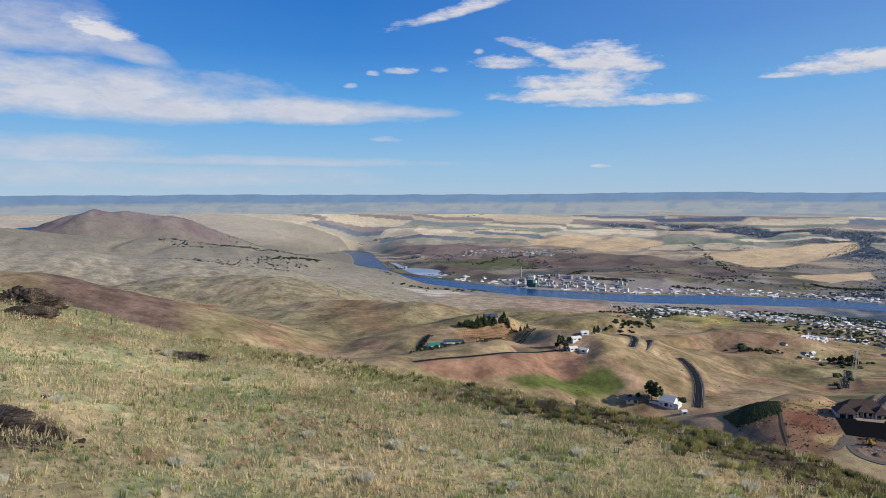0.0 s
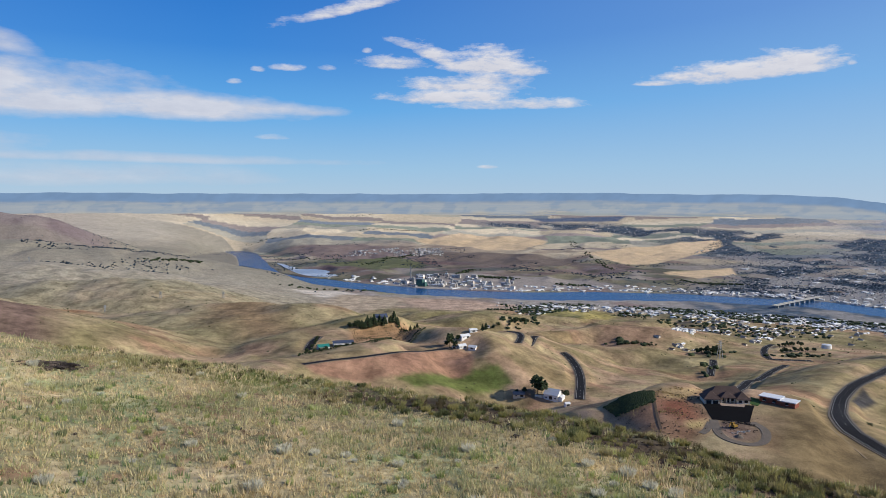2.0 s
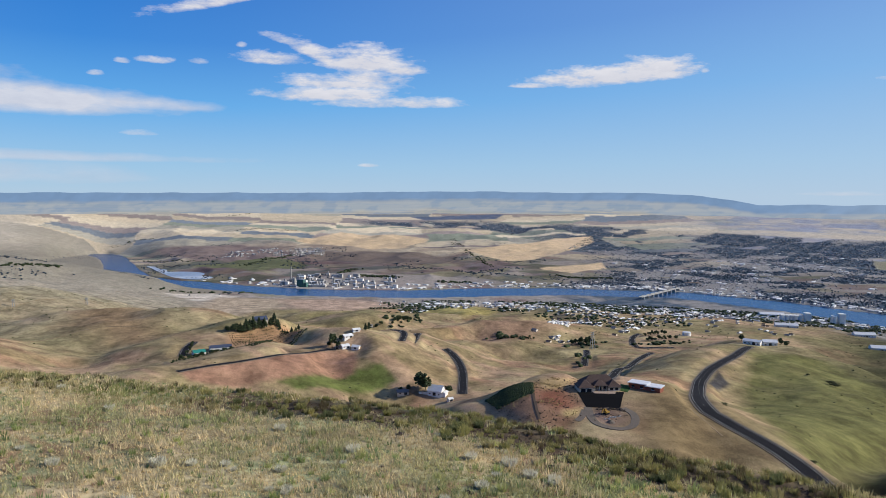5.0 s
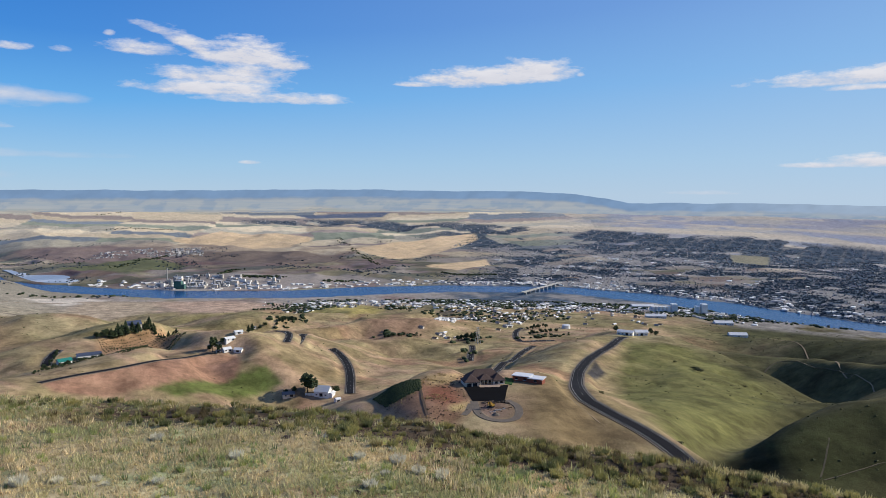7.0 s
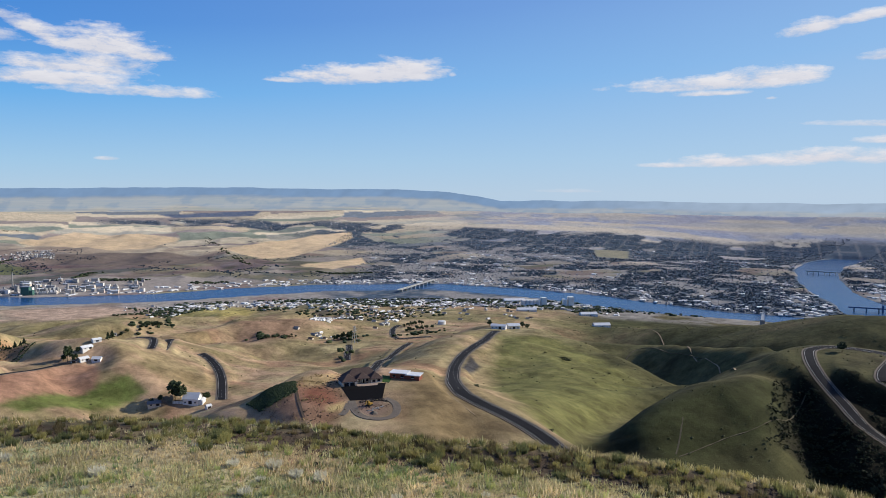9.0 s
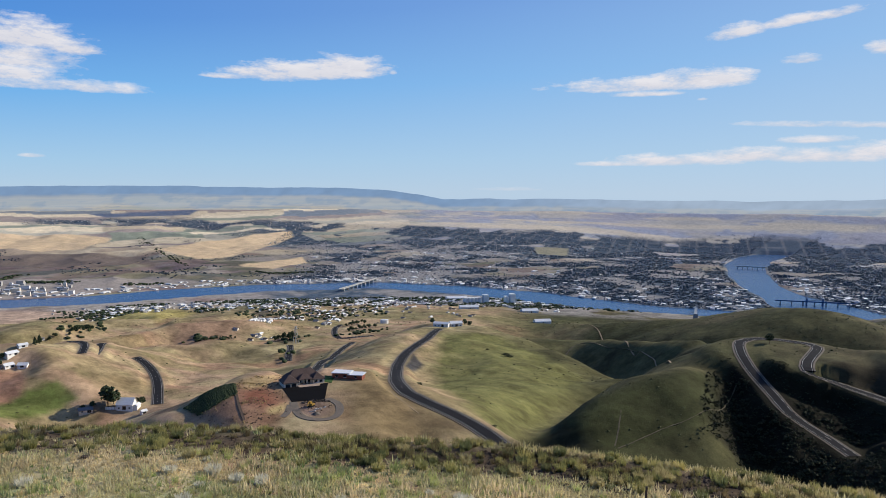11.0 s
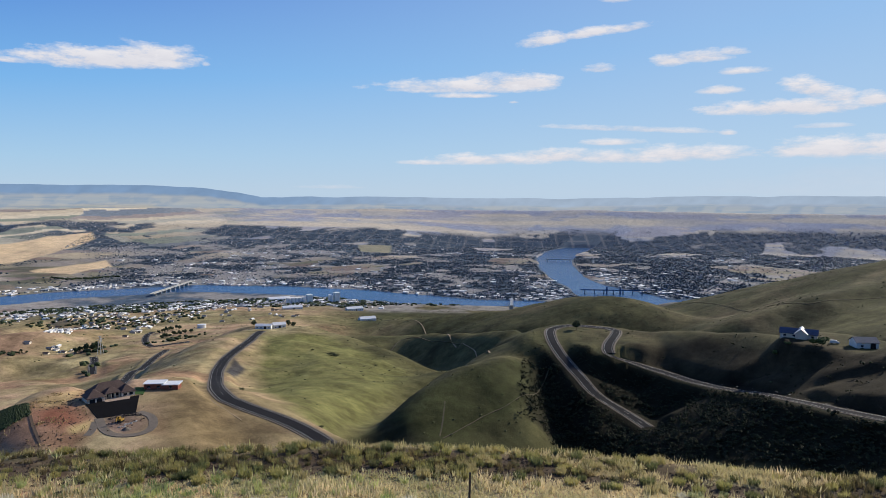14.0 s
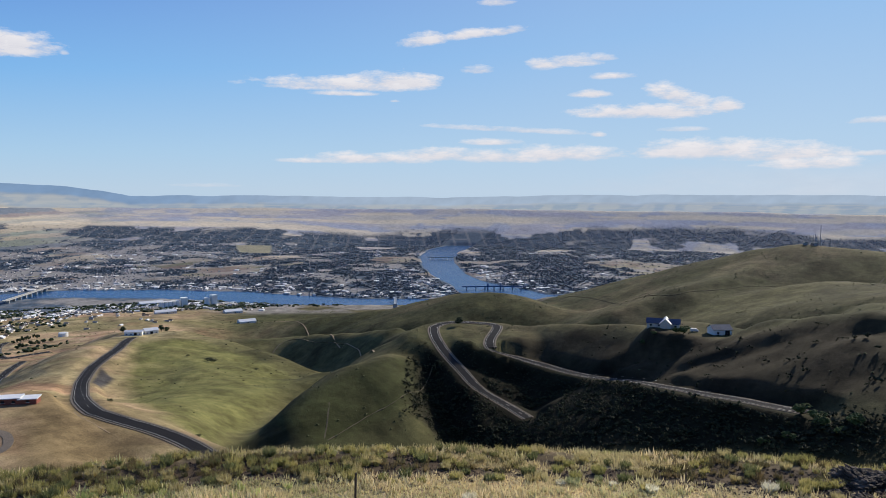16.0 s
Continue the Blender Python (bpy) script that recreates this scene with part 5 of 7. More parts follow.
for px_, py_, k_, s_ in ((131, 778, "tall", 1.35), (137, 772, "tall", 0.8), (128, 782, "round", 0.8), (144, 790, "round", 0.7), (175, 804, "conifer", 0.7), (302, 1290, "round", 0.9), (312, 1298, "round", 0.9), (186, 835, "conifer", 0.8)):
    plant(k_, px_, py_, s_, "trees by the farm")

gable_building("machine_shed", 12, 789, 8, 22, 9, 4.2, 2, M_WHITE, M_BLUEROOF, "long white-fronted shed with a dark blue roof", "shed")
gable_building("barn", -10, 773, 20, 12, 8, 3.4, 2.4, M_WHITE, M_TEALROOF, "white barn with a teal metal roof", "barn")
gable_building("house", 61, 888, 15, 15, 10, 5, 4, M_CREAM, M_BLUEROOF, "house with a blue-grey roof among conifers", "house")


def row_of_trees(x0, y0, x1, y1, n, kind, size, group, jitter=2.0):
    for i in range(n):
        t = i / max(1, n - 1)
        plant(kind, x0 + (x1 - x0) * t + (tree_rng.rand() - 0.5) * jitter, y0 + (y1 - y0) * t + (tree_rng.rand() - 0.5) * jitter, size * (0.75 + 0.5 * tree_rng.rand()), group)


ox, oy = [], []
for i in range(9):
    t_, u_ = i / 8, np.arange(26) / 25
    ox += list(28 - 5 * t_ + (76 - 7 * t_) * u_ + tree_rng.randn(26) * 0.4)
    oy += list(800 + 58 * t_ + (60 - 18 * t_) * u_ + tree_rng.randn(26) * 0.4)
for dx_, dy_ in ((0, 0), (6, -2)):
    u_ = np.arange(48) / 47
    ox += list(20 + dx_ + 87 * u_)
    oy += list(778 + dy_ + 75 * u_)
ox, oy = np.array(ox), np.array(oy)
s_ = np.where(np.arange(len(ox)) < 234, 0.75, 1.25) * (0.7 + 0.6 * tree_rng.rand(len(ox)))
rows_ = []
for x_, y_, z_, q_ in zip(ox, oy, land(ox, oy), s_):
    for _ in range(5):
        rows_.append((x_ + tree_rng.randn() * q_ * 0.35, y_ + tree_rng.randn() * q_ * 0.35, z_ + q_ * (0.35 + 1.2 * tree_rng.rand()), tree_rng.rand() * 6.28, q_ * 0.62, q_ * 0.62, q_ * 0.6))
joined("orchard_trees", OCT_V, OCT_F, rows_, M_LEAF, "rows of young dark orchard trees and hedges", "trees")
row_of_trees(36, 869, 84, 893, 9, "conifer", 1.15, "conifers on the knoll", 5)
row_of_trees(23, 866, 38, 872, 6, "round", 0.8, "trees on the knoll", 4)
row_of_trees(80, 892, 104, 868, 10, "conifer", 0.5, "conifers on the knoll", 3)
row_of_trees(-24, 742, -4, 752, 7, "round", 0.5, "trees by the sheds", 6)
row_of_trees(-22, 770, -16, 820, 9, "round", 0.4, "trees by the sheds", 2)
row_of_trees(2, 772, 22, 779, 5, "round", 0.35, "trees by the sheds", 3)
row_of_trees(-34, 700, 18, 776, 22, "round", 0.3, "trees by the sheds", 1.5)
row_of_trees(335, 1306, 386, 1353, 9, "round", 0.9, "shelter belt trees", 6)
row_of_trees(546, 977, 570, 967, 8, "tall", 0.8, "shelter belt trees", 6)
row_of_trees(425, 1001, 498, 1019, 12, "round", 0.45, "hedge trees on the lower slope", 8)

# ---- houses on the far spur, the mast hill ----
def spur_house():
    e = thing("house", *polar(-84.2, 517), -86, label="house with a slate-blue metal roof and a white gable", category="house")
    wing(e, -12, -4, 10, 5, 3.0, 3.0, "gable", M_CREAM, M_BLUEROOF)
    wing(e, -3, -7, 4, 5.5, 3.3, 3.4, "gable", M_CREAM, M_WHITEROOF, openings=False)
    return e


spur_house()
gable_building("garage", *polar(-88.2, 505), -62, 13, 9.5, 3.6, 2.8, M_WHITE, M_GREYROOF, "white garage with a pale grey gable roof", "garage")


def van(x, y, rot):
    e = thing("van", x, y, rot, label="parked white van beside the house", category="van")
    bm = box(-2.6, -1, 0.5, 2.6, 1, 1.3)
    block(bm, -2.5, -0.95, 1.3, 1.3, 0.95, 2.3)
    part("body", bm, M_WHITE, e)
    part("windscreen", box(1.31, -0.85, 1.35, 1.36, 0.85, 2.1), M_DARK, e)
    for wx in (-1.7, 1.7):
        for wy in (-1.02, 0.82):
            w = part("wheel", tube(0, 0, 0, 0.2, 0.36, n=12), M_DARK, e)
            w.matrix_basis = pose(wx, wy + 0.2, 0.36, 90, 0, 0)
            part("rim", tube(0, 0, -0.01, 0.21, 0.2, n=10), M_STEEL, w)


van(*polar(-86.4, 506), -70)
for px_, py_, s_ in ((*polar(-85.1, 496), 1.0), (*polar(-85.6, 494), 1.3), (*polar(-82.6, 500), 0.8), (*polar(-83.4, 496), 0.6)):
    plant("bush", px_, py_, s_, "bushes round the house")


def mast(x, y, h, label="thin steel radio mast on the hilltop"):
    e = thing("radio_mast", x, y, label=label, category="mast", group="masts on the hilltop")
    part("pole", tube(0, 0, -1, h, 0.55, 0.3, 6), M_STEEL, e)
    part("crossarm", box(-1.6, -0.15, h * 0.8, 1.6, 0.15, h * 0.8 + 0.3), M_STEEL, e)
    part("aerial", tube(0.9, 0, h * 0.8, h * 0.98, 0.12, 0.1, 5), M_STEEL, e)


for x_, y_, h_ in ((1281, -89, 17), (1285, -95, 17), (1285, -98, 18), (1289, -106, 34), (1287, -120, 12)):
    mast(x_, y_, h_)
gable_building("equipment_hut", 1282, -84, 10, 7, 5, 4, 1.0, M_CONCRETE, M_GREYROOF, "small concrete equipment hut by the masts", "hut", "huts on the hilltop", False)
gable_building("equipment_hut", 1283, -97, 30, 9, 6, 4, 1.0, M_CONCRETE, M_GREYROOF, "small concrete equipment hut by the masts", "hut", "huts on the hilltop", False)

# lone tree inside the hairpin, dark brush in the ravine
plant("round", 553, 225, 1.0)
for px_, py_, s_ in ((333, -31, 1.3), (325, -43, 1.5), (328, -19, 0.9), (331, -9, 0.7), (322, -37, 0.8), (345, -24, 1.1), (340, -30, 0.9)):
    plant("bush", px_, py_, s_ * 1.0, "green bushes at the ravine head")
for px_, py_, s_ in ((524, 469, 0.9), (529, 478, 0.7), (538, 428, 0.45), (535, 510, 0.5), (273, 255, 0.45), (287, 332, 0.4)):
    plant("thicket", px_, py_, s_, "lone shrubs on the green slope")

# hilltop buildings at the end of the climbing road
gable_building("hall", 625, 680, -58, 20, 9, 4, 2, M_WHITE, M_WHITEROOF, "long white building on the hilltop", "building", "hilltop buildings")
gable_building("hall", 644, 673, -30, 16, 10, 4.4, 2.6, M_WHITE, M_WHITEROOF, "white gabled hall on the hilltop", "building", "hilltop buildings")
for px_, py_ in ((674, 686), (628, 702), (679, 681)):
    plant("round", px_, py_, 0.9, "trees by the hilltop buildings")


# ---- across the valley ----
def backdrop():
    """The hazy plain and ranges beyond the valley, too far to shift."""
    az = np.arange(60, -125, -0.14)
    h_az = [-140, -98, -89, -76, -67, -54, -42.5, -41, -38, -35, -25, -18, 0, 17, 32, 70]
    h_el = [-0.1, -0.06, -0.1, -0.26, -0.5, -0.47, -0.47, -0.2, 0.2, 0.28, 0.38, 0.36, 0.12, 0.06, -0.03, 0.0]
    top = np.interp(az, h_az, h_el) + (fbm(az * 10, az * 0, 22, 71, 4) - 0.5) * 0.16
    n, k = len(az), 72
    V, C = [], []
    for j in range(k):
        t = j / (k - 1)
        el = -2.3 + (top + 2.3) * t
        r = 4480 + 400 * t + (fbm(az * 6, az * 0 + t * 40, 9, 72, 3) - 0.5) * 40
        a = np.radians(az)
        V.append(np.column_stack([-np.sin(a) * r, np.cos(a) * r, EYE + r * np.tan(np.radians(el))]))
        rng_ = smooth(-0.78, -0.42, el - top + 0.16 * fbm(az * 9, az * 0, 7, 76, 3))      # the last range
        foot = smooth(-1.5, -1.1, el - top + 0.5 * fbm(az * 3, az * 0, 9, 78, 3)) * (1 - rng_)
        streak = fbm(az * 0.9, el * 26, 3.0, 73, 5)
        gully = fbm(az * 6 + el * 4, el * 9, 5.0, 74, 5)
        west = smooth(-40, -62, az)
        # haze and the shade of the folds are painted into these glowing colours
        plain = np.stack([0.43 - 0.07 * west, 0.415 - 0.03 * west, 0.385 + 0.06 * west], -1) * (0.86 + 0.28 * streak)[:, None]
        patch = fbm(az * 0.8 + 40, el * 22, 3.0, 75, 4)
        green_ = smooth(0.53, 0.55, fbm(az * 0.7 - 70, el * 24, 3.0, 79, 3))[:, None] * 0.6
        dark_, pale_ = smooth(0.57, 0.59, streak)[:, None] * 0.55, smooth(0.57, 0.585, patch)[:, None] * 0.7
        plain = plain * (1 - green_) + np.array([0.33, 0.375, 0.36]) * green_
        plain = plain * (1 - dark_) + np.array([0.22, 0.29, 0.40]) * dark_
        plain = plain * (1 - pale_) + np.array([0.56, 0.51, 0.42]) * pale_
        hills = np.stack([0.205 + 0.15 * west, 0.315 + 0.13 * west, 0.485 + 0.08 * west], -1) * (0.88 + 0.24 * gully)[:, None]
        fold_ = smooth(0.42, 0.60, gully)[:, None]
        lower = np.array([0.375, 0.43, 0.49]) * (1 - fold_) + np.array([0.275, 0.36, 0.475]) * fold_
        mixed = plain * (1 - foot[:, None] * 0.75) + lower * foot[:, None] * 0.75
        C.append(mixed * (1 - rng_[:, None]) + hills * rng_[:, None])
    v, col = np.vstack(V), np.ones((n * k, 4), np.float32)
    col[:, :3] = np.vstack(C)
    i, j = np.meshgrid(np.arange(n - 1), np.arange(k - 1))
    f = np.stack([j * n + i, j * n + i + 1, (j + 1) * n + i + 1, (j + 1) * n + i], -1).reshape(-1, 4)
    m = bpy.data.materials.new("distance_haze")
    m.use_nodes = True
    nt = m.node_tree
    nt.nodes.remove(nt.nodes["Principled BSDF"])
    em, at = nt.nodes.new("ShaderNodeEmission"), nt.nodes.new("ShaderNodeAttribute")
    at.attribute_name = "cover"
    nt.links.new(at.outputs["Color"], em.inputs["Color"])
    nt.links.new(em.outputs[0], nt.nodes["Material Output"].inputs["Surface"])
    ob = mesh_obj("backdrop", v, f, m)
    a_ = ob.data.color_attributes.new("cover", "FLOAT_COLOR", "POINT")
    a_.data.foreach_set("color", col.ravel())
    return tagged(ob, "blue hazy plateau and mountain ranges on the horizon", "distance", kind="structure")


backdrop()
town_rng = np.random.RandomState(19)


def river_gap(x, y):
    d1, w1, _ = near_line(x, y, RIVER)
    d2, w2, _ = near_line(x, y, SIDE_RIVER)
    return np.minimum(d1 - w1, d2 - w2)


def across(x, y):
    """True on the far side of the main river."""
    _, _, side = near_line(x, y, RIVER)
    return side > 0


def sow(n, az0, az1, r0, r1, where):
    """Random places in a sector, kept where the mask (0..1) allows."""
    a = np.radians(az0 + (az1 - az0) * town_rng.rand(n))
    r = np.sqrt(r0 ** 2 + (r1 ** 2 - r0 ** 2) * town_rng.rand(n))
    x, y = -np.sin(a) * r, np.cos(a) * r
    keep = town_rng.rand(n) < where(x, y)
    return x[keep], y[keep]


def town_mask(x, y):
    r, az = np.hypot(x, y), np.degrees(np.arctan2(-x, y))
    m = town_area(x, y)
    m = m * np.where(across(x, y), 1, 0) * (river_gap(x, y) > 14)
    for key in ("stubble_a", "stubble_b", "stubble_c", "park_a", "park_b", "park_c"):
        if key in PLOTS:
            m = m * (1 - inside(x, y, PLOTS[key][0], 4))
    return m


def off_fields(x, y):
    """0 on the stubble fields, 1 elsewhere."""
    m = 1.0
    for key in ("stubble_a", "stubble_b", "stubble_c", "shelf_a"):
        m = m * (1 - inside(x, y, PLOTS[key][0], 4))
    return m


def suburb_mask(x, y):
    r, az = np.hypot(x, y), np.degrees(np.arctan2(-x, y))
    m = smooth(-12, -18, az) * smooth(-60, -52, az) * np.maximum(smooth(1700, 1760, r), 0.35 * smooth(1380, 1450, r) * smooth(-25, -28, az) * smooth(-45, -41, az)) * smooth(0.44, 0.54, fbm(x, y, 130, 83, 3) + 0.28 * smooth(1750, 1850, r))
    return m * np.where(across(x, y), 0, 1) * (river_gap(x, y) > 12)


def place_trees(name, x, y, lo, hi, label, material=None):
    z = land(x, y)
    n = len(x)
    s = lo + (hi - lo) * town_rng.rand(n) ** 1.5
    s = s * (1 - 0.35 * smooth(2600, 4000, np.hypot(x, y)))
    rows = np.column_stack([x, y, z + s * 0.45, town_rng.rand(n) * 6.28, s * (0.8 + 0.5 * town_rng.rand(n)), s * (0.8 + 0.5 * town_rng.rand(n)), s * (0.45 + 0.35 * town_rng.rand(n))])
    return joined(name, ICO_V if material else OCT_V, ICO_F if material else OCT_F, rows, material or M_HAZED_LEAF, label, "trees")


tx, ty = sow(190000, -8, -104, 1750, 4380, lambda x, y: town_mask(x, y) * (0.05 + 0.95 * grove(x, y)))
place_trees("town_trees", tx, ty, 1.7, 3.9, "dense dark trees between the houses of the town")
tx, ty = sow(15000, -12, -60, 1180, 2000, lambda x, y: suburb_mask(x, y) * smooth(0.42, 0.56, fbm(x, y, 90, 82, 3)))
place_trees("suburb_trees", tx, ty, 2.2, 5.0, "scattered trees of the riverside suburb", M_LEAF)
BELTS = [(-573, 2330, -433, 2410, 70), (-255, 3376, 40, 3089, 60), (121, 2948, 383, 3257, 90), (507, 2457, 645, 2379, 90), (441, 2533, 552, 2674, 50), (752, 2293, 869, 2261, 40), (1242, 2346, 1410, 2227, 160), (1253, 3577, 1090, 2621, 120), (129, 4503, 278, 4577, 20), (-154, 2284, 208, 2216, 50), (1360, 1219, 1340, 1118, 10), (425, 1026, 470, 1002, 14), (544, 973, 580, 966, 12), (453, 799, 609, 1015, 16), (648, 946, 768, 973, 26), (328, 1313, 423, 1411, 18), (335, 1306, 421, 1417, 16), (-461, 3983, -269, 3987, 30), (150, 4064, 503, 4021, 80)]  # rows of trees in plan: ends, number
bx, by = [], []
for x0, y0, x1, y1, n_ in BELTS:
    t_ = town_rng.rand(n_)
    bx += list(x0 + (x1 - x0) * t_ + town_rng.randn(n_) * 9)
    by += list(y0 + (y1 - y0) * t_ + town_rng.randn(n_) * 9)
place_trees("tree_belts", np.array(bx), np.array(by), 2.5, 5.5, "belts of dark trees along river and roads", M_LEAF)

gx2, gy2 = sow(22000, 22, -30, 2200, 3700, lambda x, y: (river_gap(x, y) > 16) * (1 - town_mask(x, y)) * smooth(0.57, 0.64, fbm(x, y * 1.5, 190, 89, 4)) * 0.6 * off_fields(x, y))
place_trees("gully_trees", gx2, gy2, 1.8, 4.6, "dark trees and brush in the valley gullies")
BOX_V = [(-1, -1, -0.3), (1, -1, -0.3), (1, 1, -0.3), (-1, 1, -0.3), (-1, -1, 1), (1, -1, 1), (1, 1, 1), (-1, 1, 1)]
BOX_F = [(4, 5, 6, 7), (0, 1, 5, 4), (1, 2, 6, 5), (2, 3, 7, 6), (3, 0, 4, 7)]
GABLE_V = [(-1.1, -1.1, 0.95), (1.1, -1.1, 0.95), (1.1, 1.1, 0.95), (-1.1, 1.1, 0.95), (-1.1, 0, 1.6), (1.1, 0, 1.6)]
GABLE_F = [(0, 1, 5, 4), (2, 3, 4, 5), (3, 0, 4, 4), (1, 2, 5, 5)]
M_TOWNWALL = mat("town_walls", (0.20, 0.195, 0.19), 0.9, 0.2, 8, 0, tint=(0.68, 0.67, 0.66), island=True)
M_TOWNROOF = mat("town_roofs", (0.10, 0.095, 0.095), 0.85, 0.2, 8, 0, tint=(0.46, 0.44, 0.43), island=True)
M_SHED = mat("pale_shed_roofs", (0.42, 0.41, 0.40), 0.7, 0.15, 10, 0, tint=(0.84, 0.85, 0.84), island=True)


def place_houses(name, x, y, lo, hi, label, flat=False, tall=1.0):
    n = len(x)
    z = land(x, y)
    ang = radians(28) + (town_rng.rand(n) < 0.5) * math.pi / 2 + town_rng.randn(n) * 0.06
    sx_, sy_ = lo + (hi - lo) * town_rng.rand(n) ** 2, lo * 0.75 + (hi - lo) * 0.45 * town_rng.rand(n) ** 2
    rows = np.column_stack([x, y, z, ang, sx_, sy_, (1.9 + 1.2 * town_rng.rand(n)) * tall])
    joined(name, BOX_V, BOX_F, rows, M_SHED if flat else M_TOWNWALL, label, "houses")
    if not flat:
        tri = [(0, 1, 5), (0, 5, 4), (2, 3, 4), (2, 4, 5), (3, 0, 4), (1, 2, 5)]
        joined(name + "_roofs", GABLE_V, tri, rows, M_TOWNROOF, "gabled roofs of " + label, "roofs")


hx_, hy_ = sow(60000, -8, -104, 1780, 4380, lambda x, y: town_mask(x, y) * (0.26 - 0.08 * grove(x, y)))
place_houses("town_houses", hx_, hy_, 1.8, 4.2, "many small houses of the town")
hx_, hy_ = sow(5200, -14, -100, 1750, 2700, lambda x, y: town_mask(x, y) * smooth(190, 70, river_gap(x, y)) * 0.8)
place_houses("riverside_warehouses", hx_, hy_, 4, 13, "pale warehouses along the riverfront", True)
hx_, hy_ = sow(2200, -26, -95, 2100, 3700, lambda x, y: town_mask(x, y) * (0.08 + smooth(0.5, 0.62, fbm(x, y, 260, 86, 3))) * (1.05 - grove(x, y)))
place_houses("town_halls", hx_, hy_, 6, 15, "large pale commercial roofs in the town", True)
hx_, hy_ = sow(2900, -12, -60, 1180, 1990, lambda x, y: suburb_mask(x, y) * (0.35 + 0.2 * smooth(1650, 1800, np.hypot(x, y))))
near_order = np.argsort(np.hypot(hx_, hy_))
hx_, hy_ = hx_[near_order], hy_[near_order]
# hamlets on the lower slopes: two ends of a line, spread, number
HAMLETS = [(519, 1036, 545, 1008, 9, 9), (700, 1120, 828, 1272, 22, 22), (738, 1305, 764, 1285, 14, 20), (873, 1352, 890, 1311, 34, 26), (939, 1297, 1110, 1403, 30, 44), (1043, 1225, 1108, 1241, 40, 12),
           (684, 1068, 748, 1121, 12, 8), (790, 1400, 860, 1420, 40, 26), (1000, 1058, 1063, 1064, 25, 6)]
vill = []
for x0, y0, x1, y1, spread, n_ in HAMLETS:
    t_ = town_rng.rand(n_)
    vill += list(zip(x0 + (x1 - x0) * t_ + town_rng.randn(n_) * spread, y0 + (y1 - y0) * t_ + town_rng.randn(n_) * spread))
hx_, hy_ = np.concatenate([np.array(vill)[:, 0], hx_]), np.concatenate([np.array(vill)[:, 1], hy_])
place_houses("suburb_houses", hx_[240:], hy_[240:], 2.0, 4.8, "houses and sheds of the riverside suburb")
hx2, hy2 = sow(420, -14, -56, 1680, 1990, lambda x, y: suburb_mask(x, y))
place_houses("suburb_sheds", hx2, hy2, 4, 11, "large white-roofed sheds by the near bank", True)
# small houses on the middle slopes and bench
hx2, hy2 = sow(520, 0, -9, 3230, 3420, lambda x, y: smooth(0.46, 0.56, fbm(x, y, 120, 88, 2)))
place_houses("bench_houses", hx2, hy2, 2.5, 5, "scattered houses on the bench above the river")
hx2, hy2 = sow(700, 4, -30, 2150, 2600, lambda x, y: np.where(across(x, y), 1, 0) * (river_gap(x, y) > 20) * smooth(170, 60, river_gap(x, y)))
place_houses("works_sheds", hx2, hy2, 4, 14, "pale sheds and yards beside the river", True)

# the nearest suburb houses, one by one
HOUSE_KINDS = []
for k, (wm, rm, lb, w_, d_) in enumerate(((M_WHITE, M_GREYROOF, "white house with a grey gable roof", 13, 8), (M_CREAM, M_BROWNROOF, "cream house with a brown gable roof", 12, 9),
                                          (M_CREAM, M_WHITEROOF, "pale shed with a white metal roof", 16, 9), (M_CREAM, M_GREYROOF, "low tan house with a grey roof", 14, 8))):
    e_ = new("house")
    tagged(e_, lb, "house", "houses on the lower slopes")
    wing(e_, -w_ / 2, -d_ / 2, w_ / 2, d_ / 2, 3.0, 2.4, "gable", wm, rm, openings=False)
    part("door", box(-0.6, -d_ / 2 - 0.08, 0, 0.6, -d_ / 2, 2.1), M_DARK, e_)
    HOUSE_KINDS.append(e_)
for i, (x_, y_) in enumerate(zip(hx_[:240], hy_[:240])):
    m_ = pose(x_, y_, gz(x_, y_), 0, 0, 28 + 90 * (i % 2) + 7 * math.sin(i)) @ Matrix.Scale(0.62, 4)
    if i < 4:
        HOUSE_KINDS[i].matrix_basis = m_
    else:
        copy_thing(HOUSE_KINDS[(i * 7) % 4], Matrix()).matrix_basis = m_


# a storage yard packed with parked trailers
lx, ly = sow(2600, -24, -32, 1150, 1600, lambda x, y: inside(x, y, [(560, 1085), (700, 1300), (730, 1300), (600, 1085)], 4))
rows_ = np.column_stack([lx, ly, land(lx, ly), radians(35) + (town_rng.rand(len(lx)) < 0.3) * 1.57, 2.2 + town_rng.rand(len(lx)), np.full(len(lx), 1.0), 1.4 + town_rng.rand(len(lx))])
joined("parked_trailers", BOX_V, BOX_F, rows_, M_SHED, "rows of pale trailers and vehicles in a storage yard", "trailers")


def water_tank(x, y):
    e = thing("water_tank", x, y, label="squat white steel water tank on the slope", category="tank")
    part("shell", tube(0, 0, -2, 6.5, 7.5, 7.5, 20), M_WHITE, e)
    part("roof", tube(0, 0, 6.5, 7.6, 7.6, 0.8, 20), M_WHITEROOF, e)


water_tank(811, 1042)
row_of_trees(713, 1026, 790, 1074, 16, "tall", 0.6, "dark trees along the curving road", 8)
row_of_trees(690, 985, 758, 1000, 12, "round", 0.7, "dark trees along the curving road", 8)
row_of_trees(543, 975, 600, 1012, 16, "tall", 0.62, "grove of tall trees by the farm road", 9)
row_of_trees(427, 1003, 493, 1021, 12, "round", 0.5, "hedge trees on the lower slope", 8)

